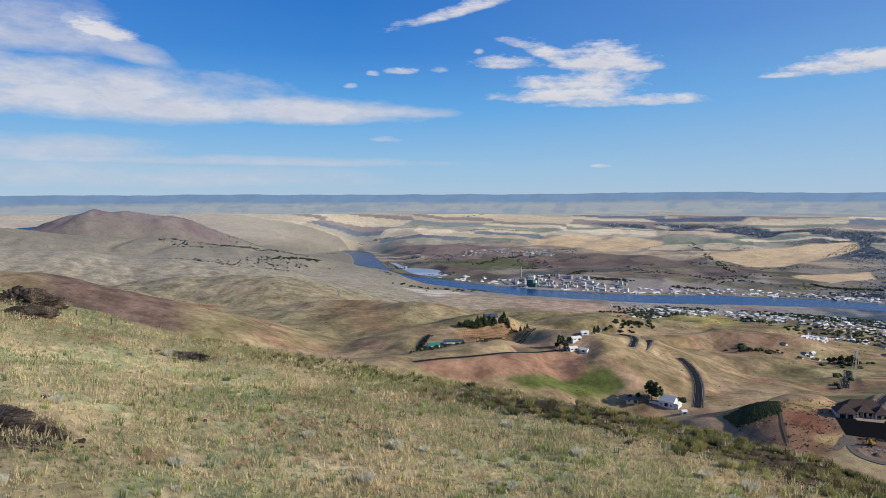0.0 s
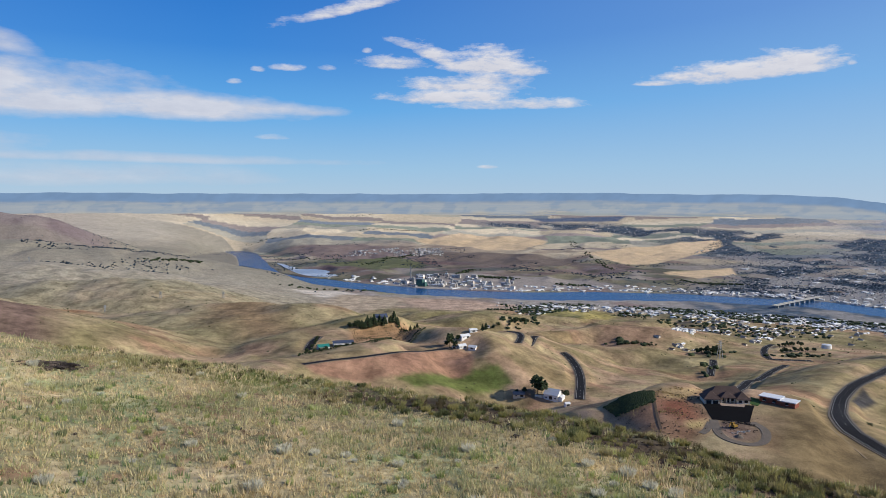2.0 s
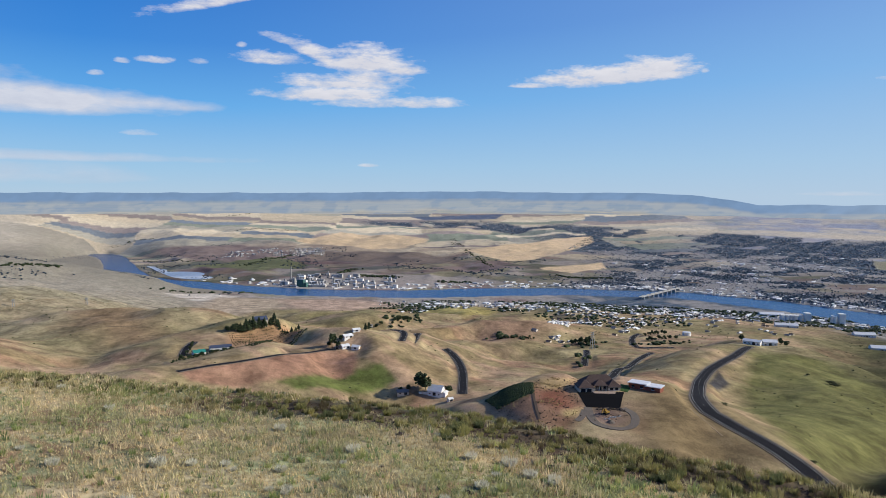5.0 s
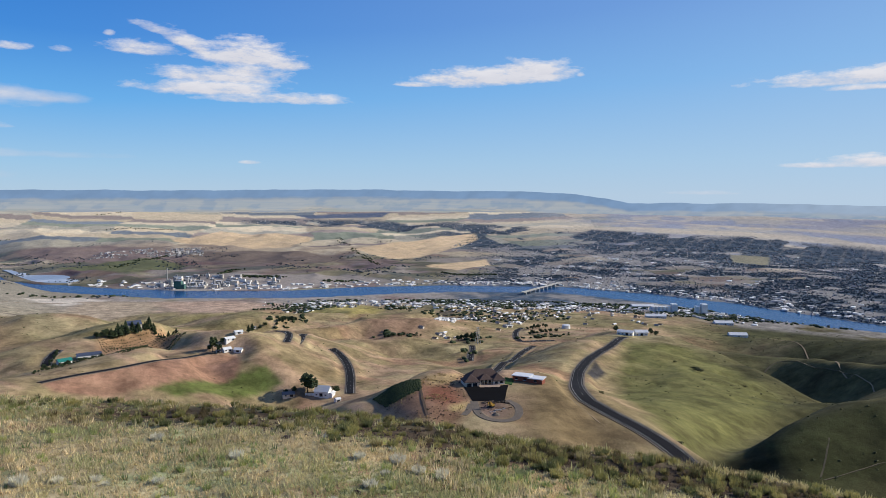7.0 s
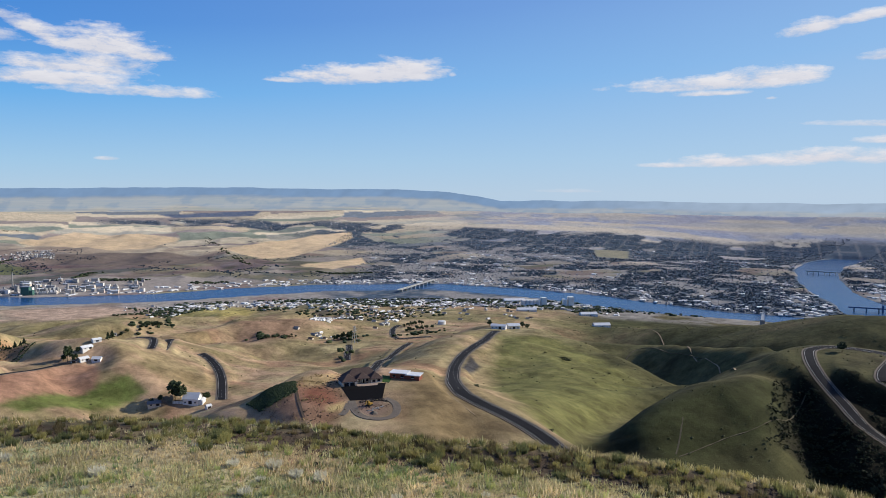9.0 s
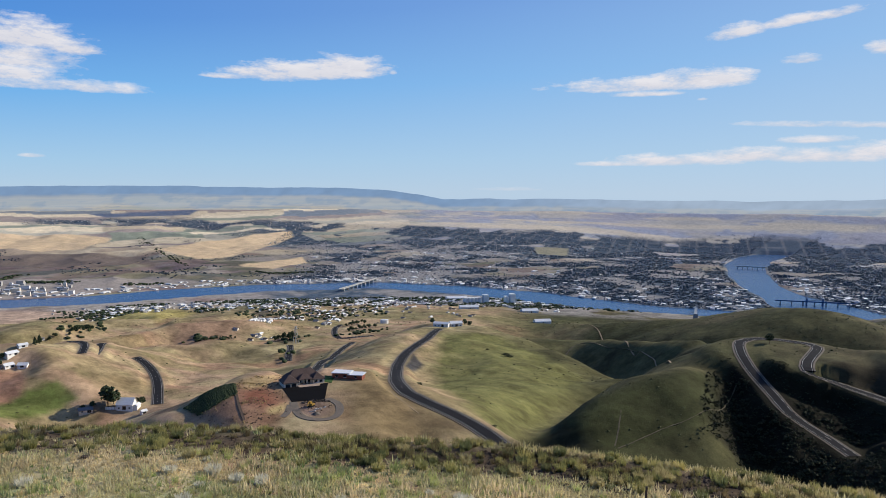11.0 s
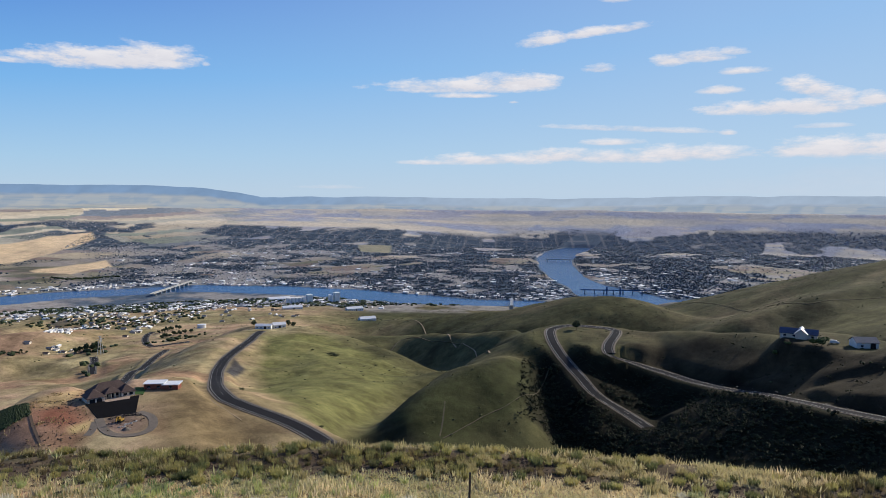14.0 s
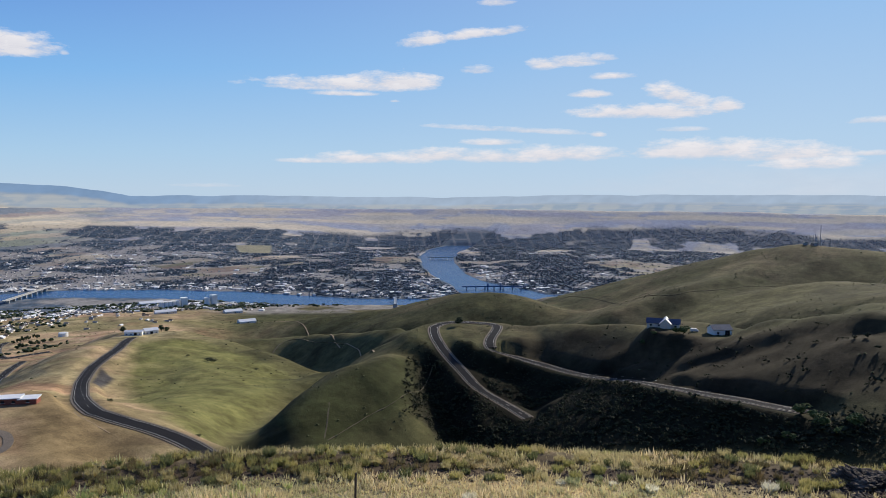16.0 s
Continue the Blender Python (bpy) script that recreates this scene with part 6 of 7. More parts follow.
# ---- works, silos, bridges ----
def mill():
    rng = np.random.RandomState(8)
    (ax, ay), (bx_, by_) = (223, 2378), (573, 2175)
    ang = math.degrees(math.atan2(by_ - ay, bx_ - ax))
    for i in range(84):
        t = rng.rand()
        off = 4 + rng.rand() ** 1.4 * 190
        x = ax + (bx_ - ax) * t - (by_ - ay) / math.hypot(bx_ - ax, by_ - ay) * off * -1 * -1
        y = ay + (by_ - ay) * t + (bx_ - ax) / math.hypot(bx_ - ax, by_ - ay) * off
        e = thing("mill_building", x, y, ang + rng.randn() * 2, label="grey and pale industrial mill building", category="factory", group="mill buildings")
        w, d, h = 8 + 24 * rng.rand() ** 2, 6 + 10 * rng.rand(), 4 + 9 * rng.rand() ** 2
        part("wall", box(-w / 2, -d / 2, -1, w / 2, d / 2, h), (M_CONCRETE, M_STEEL, M_WHITE, M_CREAM)[i % 4], e)
        part("roof", box(-w / 2 - 0.3, -d / 2 - 0.3, h, w / 2 + 0.3, d / 2 + 0.3, h + 0.5), (M_CONCRETE, M_WHITEROOF)[i % 2], e)
        if i % 3 == 0:
            part("vent", box(-1.5, -1.5, h + 0.5, 1.5, 1.5, h + 4 + 4 * rng.rand()), M_STEEL, e)
    for i in range(10):
        t = 0.12 + 0.5 * rng.rand()
        x, y = ax + (bx_ - ax) * t, ay + (by_ - ay) * t + 20 + 50 * rng.rand()
        e = thing("tank", x, y, label="pale cylindrical steel tank at the mill", category="tank", group="mill tanks")
        part("shell", tube(0, 0, -1, 8 + 14 * rng.rand(), 3 + 2 * rng.rand(), n=14), M_CONCRETE, e)
        part("ladder", box(-0.3, -5.2, 0, 0.3, -4.9, 8), M_STEEL, e)
    e = thing("boiler_house", 292, 2328, ang, label="tall green-clad boiler house of the mill", category="factory")
    part("wall", box(-11, -9, -1, 11, 9, 24), M_GREENCLAD, e)
    part("roof", box(-11.5, -9.5, 24, 11.5, 9.5, 25), M_STEEL, e)
    part("annex", box(11, -7, -1, 20, 7, 14), M_GREENCLAD, e)
    for x_, y_, h_ in ((277, 2485, 42), (317, 2333, 30)):
        e = thing("chimney_stack", x_, y_, label="tall pale concrete chimney of the mill", category="chimney")
        part("shaft", tube(0, 0, -1, h_, 2.4, 1.6, 12), M_CONCRETE, e)
        part("rim", tube(0, 0, h_ - 1.5, h_ + 0.3, 2.0, 2.0, 12), M_STEEL, e)


mill()


def silo_group(x, y, rot, n, h, label):
    e = thing("grain_silos", x, y, rot, label=label, category="silo", group="grain silos by the river")
    for i in range(n):
        part("silo", tube((i - n / 2) * 9.6, 0, -1, h, 5.0, n=14), M_WHITE, e)
        part("silo", tube((i - n / 2) * 9.6, 9.6, -1, h, 5.0, n=14), M_WHITE, e)
    part("headhouse", box(n * 4.8, -4, -1, n * 4.8 + 14, 13, h + 6), M_WHITE, e)


silo_group(1321, 1308, -30, 5, 15, "row of pale concrete grain silos by the river")
silo_group(1392, 1252, -30, 1, 20, "single tall concrete grain elevator by the river")
for x_, y_, w_, d_ in ((1366, 1425, 58, 30), (1290, 1092, 40, 20), (1187, 1195, 46, 16), (1141, 931, 34, 18)):
    gable_building("warehouse", x_, y_, -32, w_, d_, 5, 4, M_WHITE, M_WHITEROOF, "white gabled warehouse by the river port", "warehouse", "port warehouses")


def bridge(x0, y0, x1, y1, deck_z, n, material, label, towers=0.0, width=8.0):
    ln = math.hypot(x1 - x0, y1 - y0)
    e = thing("bridge", x0, y0, math.degrees(math.atan2(y1 - y0, x1 - x0)), 0.0, label, "bridge")
    part("deck", box(0, -width / 2, deck_z - 1.2, ln, width / 2, deck_z), material, e)
    for yy in (-width / 2, width / 2 - 0.3):
        part("parapet", box(0, yy, deck_z, ln, yy + 0.3, deck_z + 1.1), material, e)
    for i in range(n):
        cx = (i + 0.5) * ln / n
        part("pier", box(cx - 1.2, -width / 2 + 0.5, -6, cx + 1.2, width / 2 - 0.5, deck_z - 1.2), M_CONCRETE, e)
    if towers:
        for cx in (ln * 0.4, ln * 0.6):
            part("tower", box(cx - 1.5, -width / 2 - 1, -6, cx + 1.5, width / 2 + 1, deck_z + towers), material, e)
        part("truss", box(ln * 0.4, -width / 2, deck_z + 4, ln * 0.6, -width / 2 + 0.6, deck_z + 5), material, e)


bridge(1200, 1755, 1452, 1907, 9, 9, M_CONCRETE, "long concrete road bridge over the river", width=11)
bridge(1201, 625, 1710, 885, 7, 6, M_STEEL, "dark steel lift bridge with two towers", towers=20)
M_BLUESTEEL = mat("blue_steel", (0.06, 0.12, 0.24), 0.6, 0.15, 3, 0)
bridge(1993, 802, 2094, 630, 8, 7, M_BLUESTEEL, "blue steel truss bridge with a raised span", towers=10)
bridge(2826, 1301, 2861, 1193, 8, 6, M_CONCRETE, "low concrete bridge far upstream")


def pond():
    pts = [tuple(p) for p in dense_line([(-238, 3146), (-109, 3076), (31, 2961), (24, 2654), (-106, 2681), (-238, 3146)], 25)[:-1]]
    bm = bmesh.new()
    level = 2.6
    rim = [bm.verts.new((x, y, level)) for x, y in pts]
    bm.faces.new(rim)
    foot = [bm.verts.new((x, y, level - 3)) for x, y in pts]
    for i in range(len(rim)):
        j = (i + 1) % len(rim)
        bm.faces.new((rim[i], foot[i], foot[j], rim[j]))
    ob = part("settling_pond", bm, mat("pale_pond_water", (0.34, 0.42, 0.52), 0.3, 0.35, 16, 0, tint=(0.55, 0.58, 0.6)), None)
    tagged(ob, "pale foam-streaked settling pond beside the river", "pond", kind="structure")


pond()


def pylon(x, y, h):
    e = thing("pylon", x, y, 20, label="thin lattice power pylon on the slope", category="pylon", group="power line pylons")
    for sx_, sy_ in ((-1, -1), (1, -1), (1, 1), (-1, 1)):
        bm = bmesh.new()
        w = 0.35
        a = [bm.verts.new((sx_ * h * 0.12 + dx * w, sy_ * h * 0.12 + dy * w, -1)) for dx, dy in ((-1, -1), (1, -1), (0, 1))]
        b = [bm.verts.new((sx_ * 0.6 + dx * w, sy_ * 0.6 + dy * w, h)) for dx, dy in ((-1, -1), (1, -1), (0, 1))]
        for i in range(3):
            bm.faces.new((a[i], a[(i + 1) % 3], b[(i + 1) % 3], b[i]))
        part("leg", bm, M_STEEL, e)
    for z, w in ((0.7, 0.2), (0.85, 0.25), (0.98, 0.16)):
        part("crossarm", box(-h * w, -0.3, h * z, h * w, 0.3, h * z + 0.5), M_STEEL, e)


for x_, y_, h_ in ((-1222, 2111, 14), (-1142, 2030, 16), (-1017, 2060, 16), (-838, 2121, 16), (-420, 1390, 13), (-336, 1456, 13), (-226, 1525, 13), (552, 928, 26)):
    pylon(x_, y_, h_)


def track(pts, hw):
    line = dense_line(pts, 8)
    line = np.column_stack([line, land(line[:, 0], line[:, 1])])
    ob = ribbon("dirt_track", line, -hw, hw, 0.1, M_TRACK if pts[0][0] < 300 or pts[0][1] > 600 else M_RUT, thick=0.6)
    tagged(ob, "bare dirt track across the hillside", "track", kind="structure")


M_RUT = mat("worn_earth", (0.10, 0.085, 0.05), 0.95, 0.25, 1.5, 0.2)
M_TRACK = mat("pale_dirt", (0.25, 0.19, 0.115), 0.95, 0.25, 1.5, 0.2)
for pts_ in ([(1443, 375), (1211, 240), (1031, 119), (1039, 58), (1097, -39), (995, -103), (1140, -175)], [(1134, 858), (1074, 743), (739, 469), (706, 429), (658, 382), (493, 274)], [(635, 516), (771, 569), (742, 496), (710, 435)], [(327, 212), (363, 207), (397, 201), (467, 211)], [(357, 230), (341, 221), (327, 214)], [(-569, 1131), (-528, 1180), (-480, 1312), (-433, 1365)], [(-258, 902), (-205, 960), (-132, 998), (-67, 987)], [(-251, 2164), (-111, 2145), (62, 2125), (194, 2065), (350, 2000)], [(75, 2570), (229, 2446), (427, 2341)], [(434, 3058), (656, 2952), (875, 2742), (1052, 2928)], [(255, 322), (245, 300), (242, 281)], [(-352, 1436), (-276, 1528), (-185, 1592)]):
    track(pts_, 0.4 if math.hypot(*pts_[0]) < 800 else 1.2 if math.hypot(*pts_[0]) < 1600 else 3.5)

# dark brush in the ravine below the hairpin road and, for shade, on the spur
def ravine_mask(x, y):
    d = near_line(x, y, [tuple(p) for p in ROAD_LINES["hairpin_road"][0]])[0]
    return (d > 9) * np.maximum(np.maximum(inside(x, y, PLOTS["shaded_ravine_brush"][0], 8), inside(x, y, PLOTS["spur_shade"][0], 8)), 0.04 * inside(x, y, PLOTS["shaded_brushy_slope"][0], 8)) * smooth(0.24, 0.42, fbm(x, y, 30, 91, 3))


vx, vy = sow(38000, -60, -112, 230, 560, ravine_mask)
# leaf colour near black, with the ravine's shade put into it
M_RAVINE = mat("shaded_brush_leaves", (0.016, 0.019, 0.010), 0.95, 0.4, 1.0, 0, tint=(0.04, 0.045, 0.018), island=True)
rng_ = np.random.RandomState(3)
rows_ = []
for x_, y_, z_ in zip(vx, vy, land(vx, vy)):
    s_ = (0.5 + 2.1 * rng_.rand() ** 3) * (0.55 if x_ > 470 else 1.0)
    for _ in range(5):
        rows_.append((x_ + rng_.randn() * s_ * 0.5, y_ + rng_.randn() * s_ * 0.5, z_ + s_ * (0.2 + 0.7 * rng_.rand()), rng_.rand() * 6.28, s_ * 0.42, s_ * 0.42, s_ * 0.34))
joined("shaded_ravine_brush", OCT_V, OCT_F, rows_, M_RAVINE, "dense brush filling the ravine, coloured dark for its shade", "brush")

# ivy over the bank below the house
vx, vy = sow(60000, -20, -30, 300, 420, lambda x, y: inside(x, y, PLOTS["ivy_bank"][0], 2))
s_ = 0.5 + 0.5 * rng_.rand(len(vx))
rows_ = np.column_stack([vx, vy, land(vx, vy) + s_ * 0.4, rng_.rand(len(vx)) * 6.28, s_, s_, s_ * 0.8])
joined("ivy", OCT_V, OCT_F, rows_, M_LEAF, "dark green creeper covering the cut bank", "creeper")

# loose earth and golden grass on the cut bank by the house
bank_x, bank_y = sow(9000, -20, -34, 300, 430, lambda x, y: np.maximum(inside(x, y, PLOTS["cut_bank"][0], 2) * 0.5, inside(x, y, PLOTS["yard_soil"][0], 2) * 0.3) * smooth(0.46, 0.56, fbm(x, y, 9, 93, 3)))
s_ = 0.12 + 0.5 * rng_.rand(len(bank_x)) ** 3
joined("bank_rubble", OCT_V, OCT_F, np.column_stack([bank_x, bank_y, land(bank_x, bank_y) + s_ * 0.2, rng_.rand(len(bank_x)) * 6.28, s_ * 1.3, s_, s_ * 0.7]), M_CLOD, "dark clods and stones on the cut bank", "rubble")
M_GOLD = mat("golden_grass", (0.30, 0.21, 0.09), 0.95, 0.3, 0.5, 0, tint=(0.44, 0.33, 0.15), island=True)
bank_x, bank_y = sow(16000, -20, -34, 300, 430, lambda x, y: np.maximum(inside(x, y, PLOTS["gold_bank"][0], 4), 0.5 * inside(x, y, PLOTS["cut_bank"][0], 2)) * smooth(0.48, 0.58, fbm(x, y, 7, 94, 3)))
s_ = 0.3 + 0.4 * rng_.rand(len(bank_x))
joined("golden_grass", OCT_V, OCT_F, np.column_stack([bank_x, bank_y, land(bank_x, bank_y) + s_ * 0.1, rng_.rand(len(bank_x)) * 6.28, s_ * 0.5, s_ * 0.4, s_]), M_GOLD, "tufts of golden dry grass on the cut bank", "grass")

# specks of low brush over the middle hills
def hill_mask(x, y):
    az = np.degrees(np.arctan2(-x, y))
    return smooth(0.48, 0.62, fbm(x, y, 70, 95, 4)) * (0.25 + 0.75 * smooth(-46, -60, az))


vx, vy = sow(26000, 30, -106, 240, 1700, hill_mask)
keep_ = np.ones(len(vx), bool)
for line_, hw_ in ROAD_LINES.values():
    keep_ &= near_line(vx, vy, [tuple(p) for p in line_])[0] > hw_ + 3
vx, vy = vx[keep_], vy[keep_]
s_ = (0.35 + 0.8 * rng_.rand(len(vx)) ** 2) * (0.7 + np.hypot(vx, vy) / 1500)
rows_ = np.column_stack([vx, vy, land(vx, vy) + s_ * 0.2, rng_.rand(len(vx)) * 6.28, s_ * 1.2, s_, s_ * 0.6])
joined("hill_brush", OCT_V, OCT_F, rows_, M_BRUSH, "scattered low brush on the grassy hills", "brush")


# ---- the near slope: grass, brush, stones, posts ----
grass_rng = np.random.RandomState(23)


def sector(n, az0, az1, f0, f1, power=1.0):
    """Random places on the near slope, by bearing and by share of the way to the brow."""
    a = az0 + (az1 - az0) * grass_rng.rand(n)
    rb = np.interp(a, BROW_AZ, BROW_R)
    f = f0 + (f1 - f0) * grass_rng.rand(n) ** power
    r = rb * f
    return -np.sin(np.radians(a)) * r, np.cos(np.radians(a)) * r


def blade_tuft(n, spread, lean, width, seed):
    """A tuft of single blades, unit height."""
    rng = np.random.RandomState(seed)
    v, f = [], []
    for i in range(n):
        a, b = rng.rand() * 6.283, rng.rand() * 6.283
        d = spread * math.sqrt(rng.rand())
        x, y = d * math.cos(a), d * math.sin(a)
        tx_, ty_ = x + lean * math.cos(a) * (0.4 + rng.rand()), y + lean * math.sin(a) * (0.4 + rng.rand())
        w = width * (0.6 + 0.8 * rng.rand())
        k = len(v)
        v += [(x - w * math.cos(b), y - w * math.sin(b), -0.08), (x + w * math.cos(b), y + w * math.sin(b), -0.08), (tx_, ty_, 0.55 + 0.45 * rng.rand())]
        f.append((k, k + 1, k + 2))
    return v, f


def grass(name, n, az0, az1, f0, f1, h0, h1, colours, keep_size, seed, blades, spread, lean, width, label, thin=0.35):
    x, y = sector(n, az0, az1, f0, f1, 0.75)
    keep = grass_rng.rand(n) < smooth(thin, thin + 0.25, fbm(x, y, keep_size, seed, 3)) + 0.12
    soil = np.exp(-((np.hypot(x, y) / np.interp(np.degrees(np.arctan2(-x, y)), BROW_AZ, BROW_R) - 0.925) / 0.08) ** 4) * smooth(8, -8, np.degrees(np.arctan2(-x, y)))
    keep &= grass_rng.rand(n) > soil * 1.1 * smooth(0.25, 0.45, fbm(x, y, 5, 51, 5))
    x, y = x[keep], y[keep]
    z = land(x, y)
    n = len(x)
    h = h0 + (h1 - h0) * grass_rng.rand(n) ** 1.6
    w = (0.55 + 0.6 * grass_rng.rand(n)) * h
    t = np.clip((fbm(x, y, 4.0, seed + 1, 4) - 0.5) * 4.5 + 0.45 + (grass_rng.rand(n) - 0.5) * 0.6, 0, 1)
    c = np.array(colours[0])[None] * (1 - t[:, None]) + np.array(colours[1])[None] * t[:, None]
    c = c * (0.75 + 0.5 * grass_rng.rand(n))[:, None]
    dry = smooth(-38, -62, np.degrees(np.arctan2(-x, y)))[:, None] * 0.5
    c = c * (1 - dry) + np.array((0.60, 0.50, 0.30)) * dry * (0.8 + 0.4 * grass_rng.rand(n))[:, None]
    v, f = blade_tuft(blades, spread, lean, width, seed)
    rows = np.column_stack([x, y, z, grass_rng.rand(n) * 6.28, w, w, h])
    return joined(name, v, f, rows, M_GRASS, label, "grass", shade=c)


grass("grass", 100000, 40, -106, 0.25, 1.0, 0.10, 0.24, ((0.67, 0.55, 0.32), (0.43, 0.42, 0.20)), 5, 101, 6, 0.8, 0.6, 0.15, "dry straw and green grass on the near slope", 0.15)
grass("tall_grass", 34000, 40, -106, 0.25, 1.0, 0.18, 0.50, ((0.72, 0.59, 0.36), (0.47, 0.46, 0.23)), 3, 111, 7, 0.45, 0.5, 0.10, "taller seeding grass in clumps", 0.42)
grass("green_tufts", 11000, 40, -106, 0.25, 1.0, 0.16, 0.42, ((0.27, 0.33, 0.15), (0.19, 0.26, 0.10)), 4, 131, 9, 0.4, 0.4, 0.10, "fresh green tufts among the straw", 0.48)
grass("brow_grass", 9000, 20, -106, 0.84, 1.02, 0.22, 0.5, ((0.46, 0.38, 0.19), (0.27, 0.28, 0.10)), 3, 121, 9, 0.4, 0.45, 0.085, "tall yellow-green grass along the brow", 0.36)


# shrubs: a few kinds, copied
def shrub_proto(name, colours, n, seed, label, width=0.06, lean=0.42):
    v, f = blade_tuft(n, 0.42, lean, width, seed)
    rng = np.random.RandomState(seed)
    me = bpy.data.meshes.new(name)
    me.from_pydata(v, [], f)
    a = me.color_attributes.new("cover", "FLOAT_COLOR", "POINT")
    col = np.ones((len(v), 4), np.float32)
    t = np.repeat(rng.rand(len(f)), 3)[:, None]
    col[:, :3] = np.array(colours[0]) * (1 - t) + np.array(colours[1]) * t
    a.data.foreach_set("color", col.ravel())
    me.materials.append(M_GRASS)
    me.update()
    return me




RABBIT = [shrub_proto("rabbitbrush", c_, 300, 250 + k, "", 0.032, 0.24) for k, c_ in enumerate((((0.30, 0.28, 0.09), (0.54, 0.47, 0.20)), ((0.22, 0.23, 0.075), (0.42, 0.38, 0.15)), ((0.32, 0.28, 0.12), (0.54, 0.46, 0.24)), ((0.10, 0.12, 0.05), (0.22, 0.23, 0.10))))]
SAGE = [shrub_proto("sagebrush", ((0.58, 0.56, 0.42), (0.80, 0.76, 0.62)), 320, 220 + k, "", 0.04, 0.30) for k in range(3)] + [shrub_proto("sagebrush", ((0.20, 0.23, 0.12), (0.36, 0.38, 0.2)), 320, 226, "", 0.04, 0.3)]


def shrub(meshes, name, x, y, w, h, label, group):
    ob = new(name, meshes[grass_rng.randint(len(meshes))])
    ob.matrix_basis = pose(x, y, gz(x, y), 0, 0, grass_rng.rand() * 360) @ Matrix.Diagonal((w, w, h, 1))
    return tagged(ob, label, "shrub", group)


X_, Y_ = sector(298, 2, -106, 0.83, 1.02)
for x_, y_ in zip(X_, Y_):
    s_ = 0.32 + 0.38 * grass_rng.rand()
    shrub(RABBIT, "rabbitbrush", x_, y_, s_, s_ * 0.8, "yellow-green bushy tuft along the brow", "bushes along the brow")
X_, Y_ = sector(130, 38, -104, 0.3, 0.9)
for x_, y_ in zip(X_, Y_):
    s_ = 0.3 + 0.45 * grass_rng.rand() ** 2
    shrub(SAGE, "sagebrush", x_, y_, s_, s_ * 0.75, "low pale grey-green sagebrush in the grass", "sagebrush on the slope")

# clumps too many to count along the brow: yellow-green tufts, dark low brush
def brow_clumps(name, n, az0, az1, f0, f1, lo, hi, colours, seed, blades, label, patch):
    x, y = sector(n, az0, az1, f0, f1)
    keep = smooth(0.40, 0.56, fbm(x, y, patch, seed, 3)) > grass_rng.rand(n)
    x, y = x[keep], y[keep]
    n = len(x)
    h = lo + (hi - lo) * grass_rng.rand(n) ** 1.5
    t = grass_rng.rand(n)[:, None]
    c = (np.array(colours[0]) * (1 - t) + np.array(colours[1]) * t) * (0.8 + 0.4 * grass_rng.rand(n))[:, None]
    v, f = blade_tuft(blades, 0.42, 0.26, 0.035, seed)
    rows = np.column_stack([x, y, land(x, y), grass_rng.rand(n) * 6.28, h * 0.9, h * 0.9, h])
    joined(name, v, f, rows, M_GRASS, label, "brush", shade=c)


brow_clumps("brow_tufts", 1150, 2, -106, 0.86, 1.01, 0.20, 0.55, ((0.38, 0.34, 0.13), (0.22, 0.22, 0.085)), 311, 60, "yellow-green tufts of brush along the brow", 4)
brow_clumps("brow_brush", 1500, 18, -106, 0.88, 1.05, 0.20, 0.55, ((0.085, 0.085, 0.04), (0.19, 0.145, 0.075)), 321, 60, "dark green and brown low brush at the brow", 7)
brow_clumps("meadow_tufts", 500, 36, -60, 0.35, 0.85, 0.25, 0.55, ((0.30, 0.36, 0.13), (0.50, 0.52, 0.20)), 331, 60, "fresh green grass tufts on the near slope", 9)


def rock_outcrop(x, y, sx, sy, sz, turn, seed, label):
    """A cracked, ledgy hump of basalt that breaks through the turf."""
    bm = bmesh.new()
    bmesh.ops.create_icosphere(bm, subdivisions=6, radius=1.0)
    off = Vector((seed * 3.1, seed * 1.7, 0))
    for v in bm.verts:
        p = v.co.copy()
        lump = noise.fractal(p * 1.6 + off, 1.0, 2.0, 5)
        crack = noise.voronoi(Vector((p.x * 4.5, p.y * 4.5, p.z * 7.0)) + off)[0]
        ledge = min(crack[1] - crack[0], 0.35)
        v.co = Vector((p.x * sx, p.y * sy, p.z * sz)) * (0.82 + 0.34 * lump + 0.42 * ledge)
    ob = part("rock_outcrop", bm, M_ROCK, None)
    ob.matrix_basis = pose(x, y, gz(x, y) - sz * 0.3, 0, 0, turn)
    return tagged(ob, label, "rock", "basalt outcrops")


rock_outcrop(-41.5, 69.5, 3.4, 1.9, 2.2, 20, 1, "dark cracked basalt outcrop on the hill's shoulder")
rock_outcrop(-37.4, 62.5, 2.6, 1.1, 1.0, 30, 2, "low dark basalt ledge in the grass")
rock_outcrop(-20.6, 31.2, 1.7, 2.5, 0.6, 40, 3, "broad flat dark basalt outcrop in bare soil")
rock_outcrop(-22.5, 60.8, 2.6, 1.0, 0.45, -30, 4, "flat broken basalt ledge in the grass")
rock_outcrop(36.8, -5.4, 1.9, 1.7, 0.85, 10, 5, "rough black basalt outcrop at the brow")

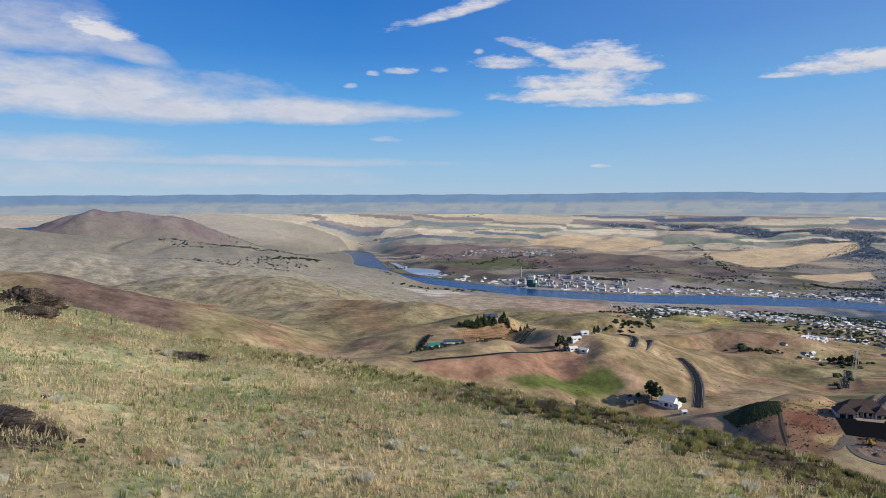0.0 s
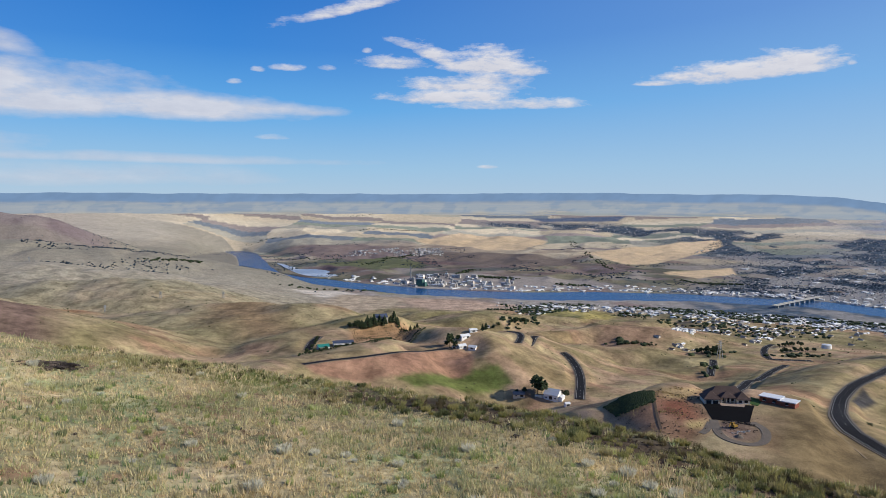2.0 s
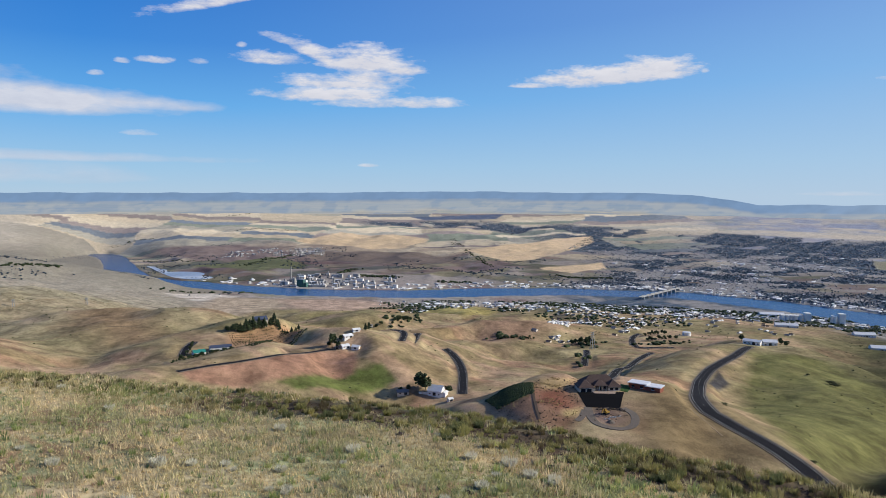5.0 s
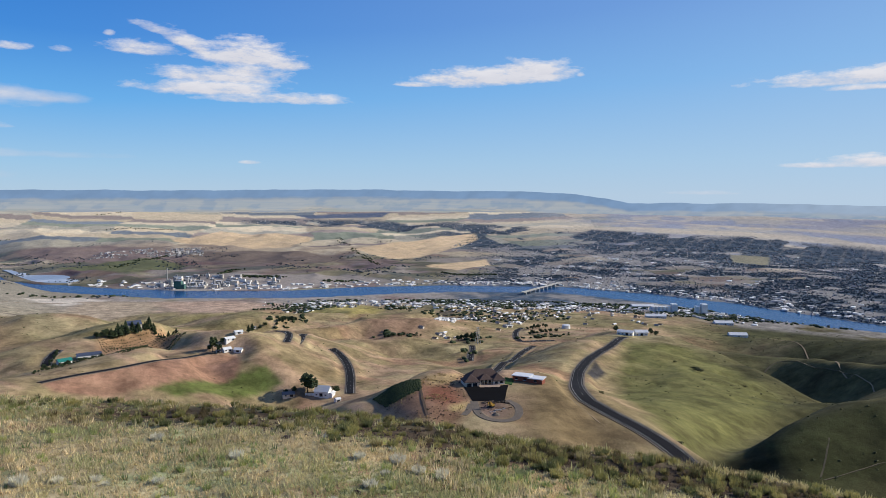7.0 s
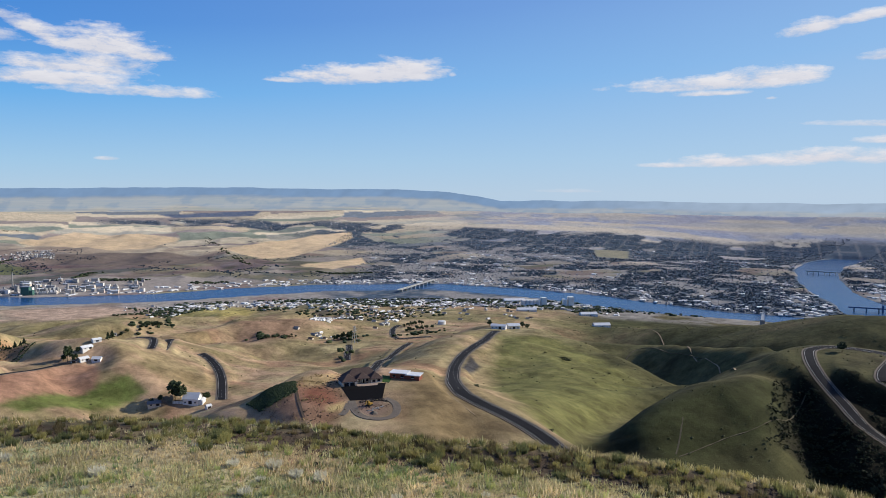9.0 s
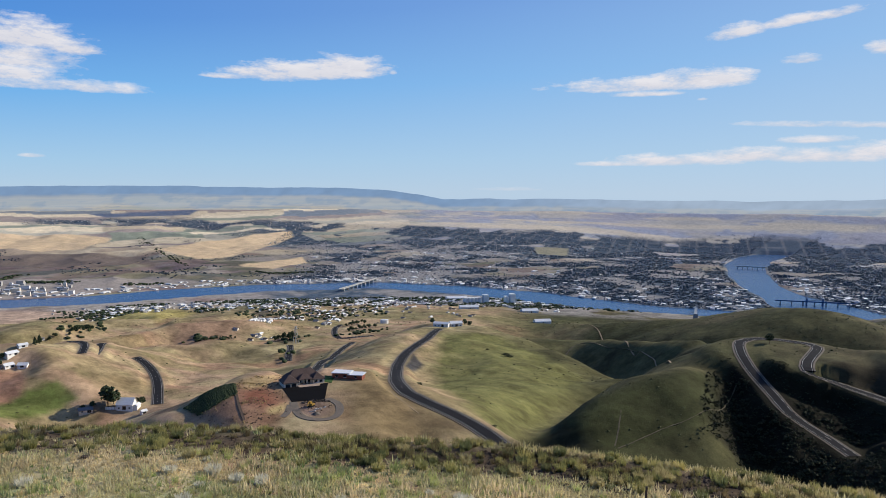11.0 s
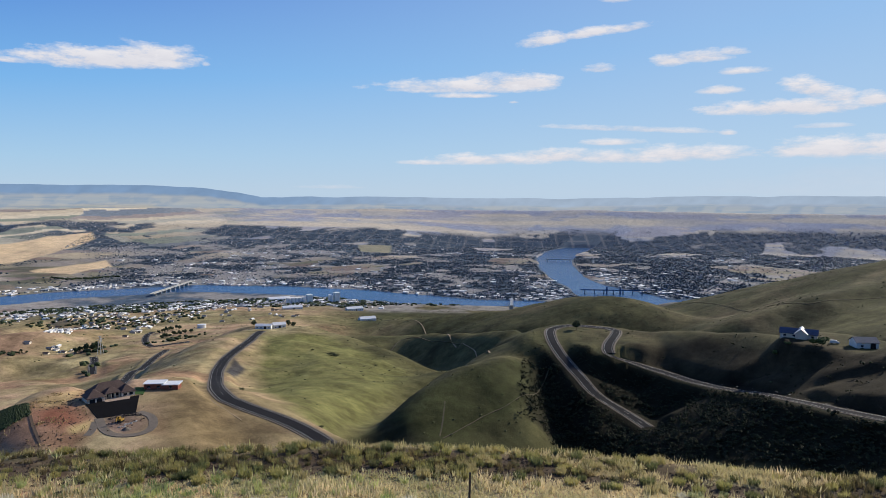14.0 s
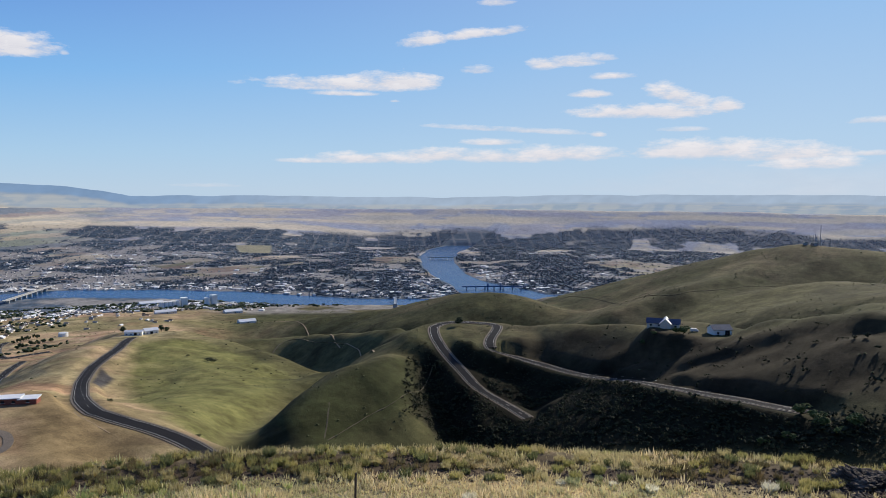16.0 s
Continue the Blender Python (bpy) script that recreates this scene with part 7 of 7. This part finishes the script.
# basalt outcrops and loose stones
for x_, y_, s_, n_ in ((-19.2, 29.8, 2.6, 40), (-40.9, 68.3, 3.0, 24), (-37.0, 61.3, 1.8, 18), (-22.4, 60.0, 2.2, 26), (-5.7, 42.7, 0.7, 10), (35.9, -5.0, 2.2, 30)):
    for k in range(n_):
        d_ = 0.75 * s_ * math.sqrt(rock_rng.rand())
        a_ = rock_rng.rand() * 6.28
        rock(x_ + d_ * math.cos(a_) * 1.3, y_ + d_ * math.sin(a_), s_ * (0.05 + 0.16 * rock_rng.rand() ** 3), k, "dark rough basalt outcrop stone", "outcrop stones", 0.2)
for x_, y_, s_, n_ in ((-19.2, 29.8, 2.6, 40), (-40.9, 68.3, 3.0, 24), (-37.0, 61.3, 1.8, 18), (-22.4, 60.0, 2.2, 26), (-5.7, 42.7, 0.7, 10), (35.9, -5.0, 2.2, 30)):
    n_ = n_ * 5
    a_, d_ = rock_rng.rand(n_) * 6.28, s_ * rock_rng.rand(n_) ** 0.6
    px_, py_ = x_ + d_ * np.cos(a_) * 1.3, y_ + d_ * np.sin(a_)
    w_ = s_ * (0.02 + 0.05 * rock_rng.rand(n_) ** 2)
    joined("scree", ICO_V, ICO_F, np.column_stack([px_, py_, land(px_, py_) + w_ * 0.3, a_ * 3, w_ * 1.3, w_, w_ * 0.7]), M_ROCK, "small broken basalt lying round the outcrop", "scree")
X_, Y_ = sector(40, 36, -100, 0.3, 0.95)
for k, (x_, y_) in enumerate(zip(X_, Y_)):
    rock(x_, y_, 0.12 + 0.16 * rock_rng.rand(), k, "loose dark stone in the grass", "loose stones")


# broken stone and clods along the bare strip under the brow
X_, Y_ = sector(9000, 4, -104, 0.84, 0.96)
keep_ = smooth(0.25, 0.45, fbm(X_, Y_, 5, 51, 5)) * smooth(4, -14, np.degrees(np.arctan2(-X_, Y_))) > grass_rng.rand(len(X_))
X_, Y_ = X_[keep_], Y_[keep_]
S_ = 0.03 + 0.08 * grass_rng.rand(len(X_)) ** 3
joined("rubble", OCT_V, OCT_F, np.column_stack([X_, Y_, land(X_, Y_) + S_ * 0.2, grass_rng.rand(len(X_)) * 6.28, S_ * 1.2, S_, S_ * 0.7]), M_CLOD, "dark broken stone and clods on the bare strip", "rubble")


def fence_post(x, y, h, tilt):
    ob = part("fence_post", tube(0, 0, -0.3, h, 0.055, 0.05, 8), M_WOOD, None)
    ob.matrix_basis = pose(x, y, gz(x, y), tilt, tilt * 0.5, 0)
    tagged(ob, "weathered thin wooden fence post in the grass", "post", "fence posts")


for x_, y_, h_, t_ in ((-235.8, 779.5, 1.1, 2), (26.8, 15.9, 1.3, 1), (-32.9, 69.2, 0.8, 10), (-36.7, 69.9, 0.7, 14)):
    fence_post(x_, y_, h_, t_)
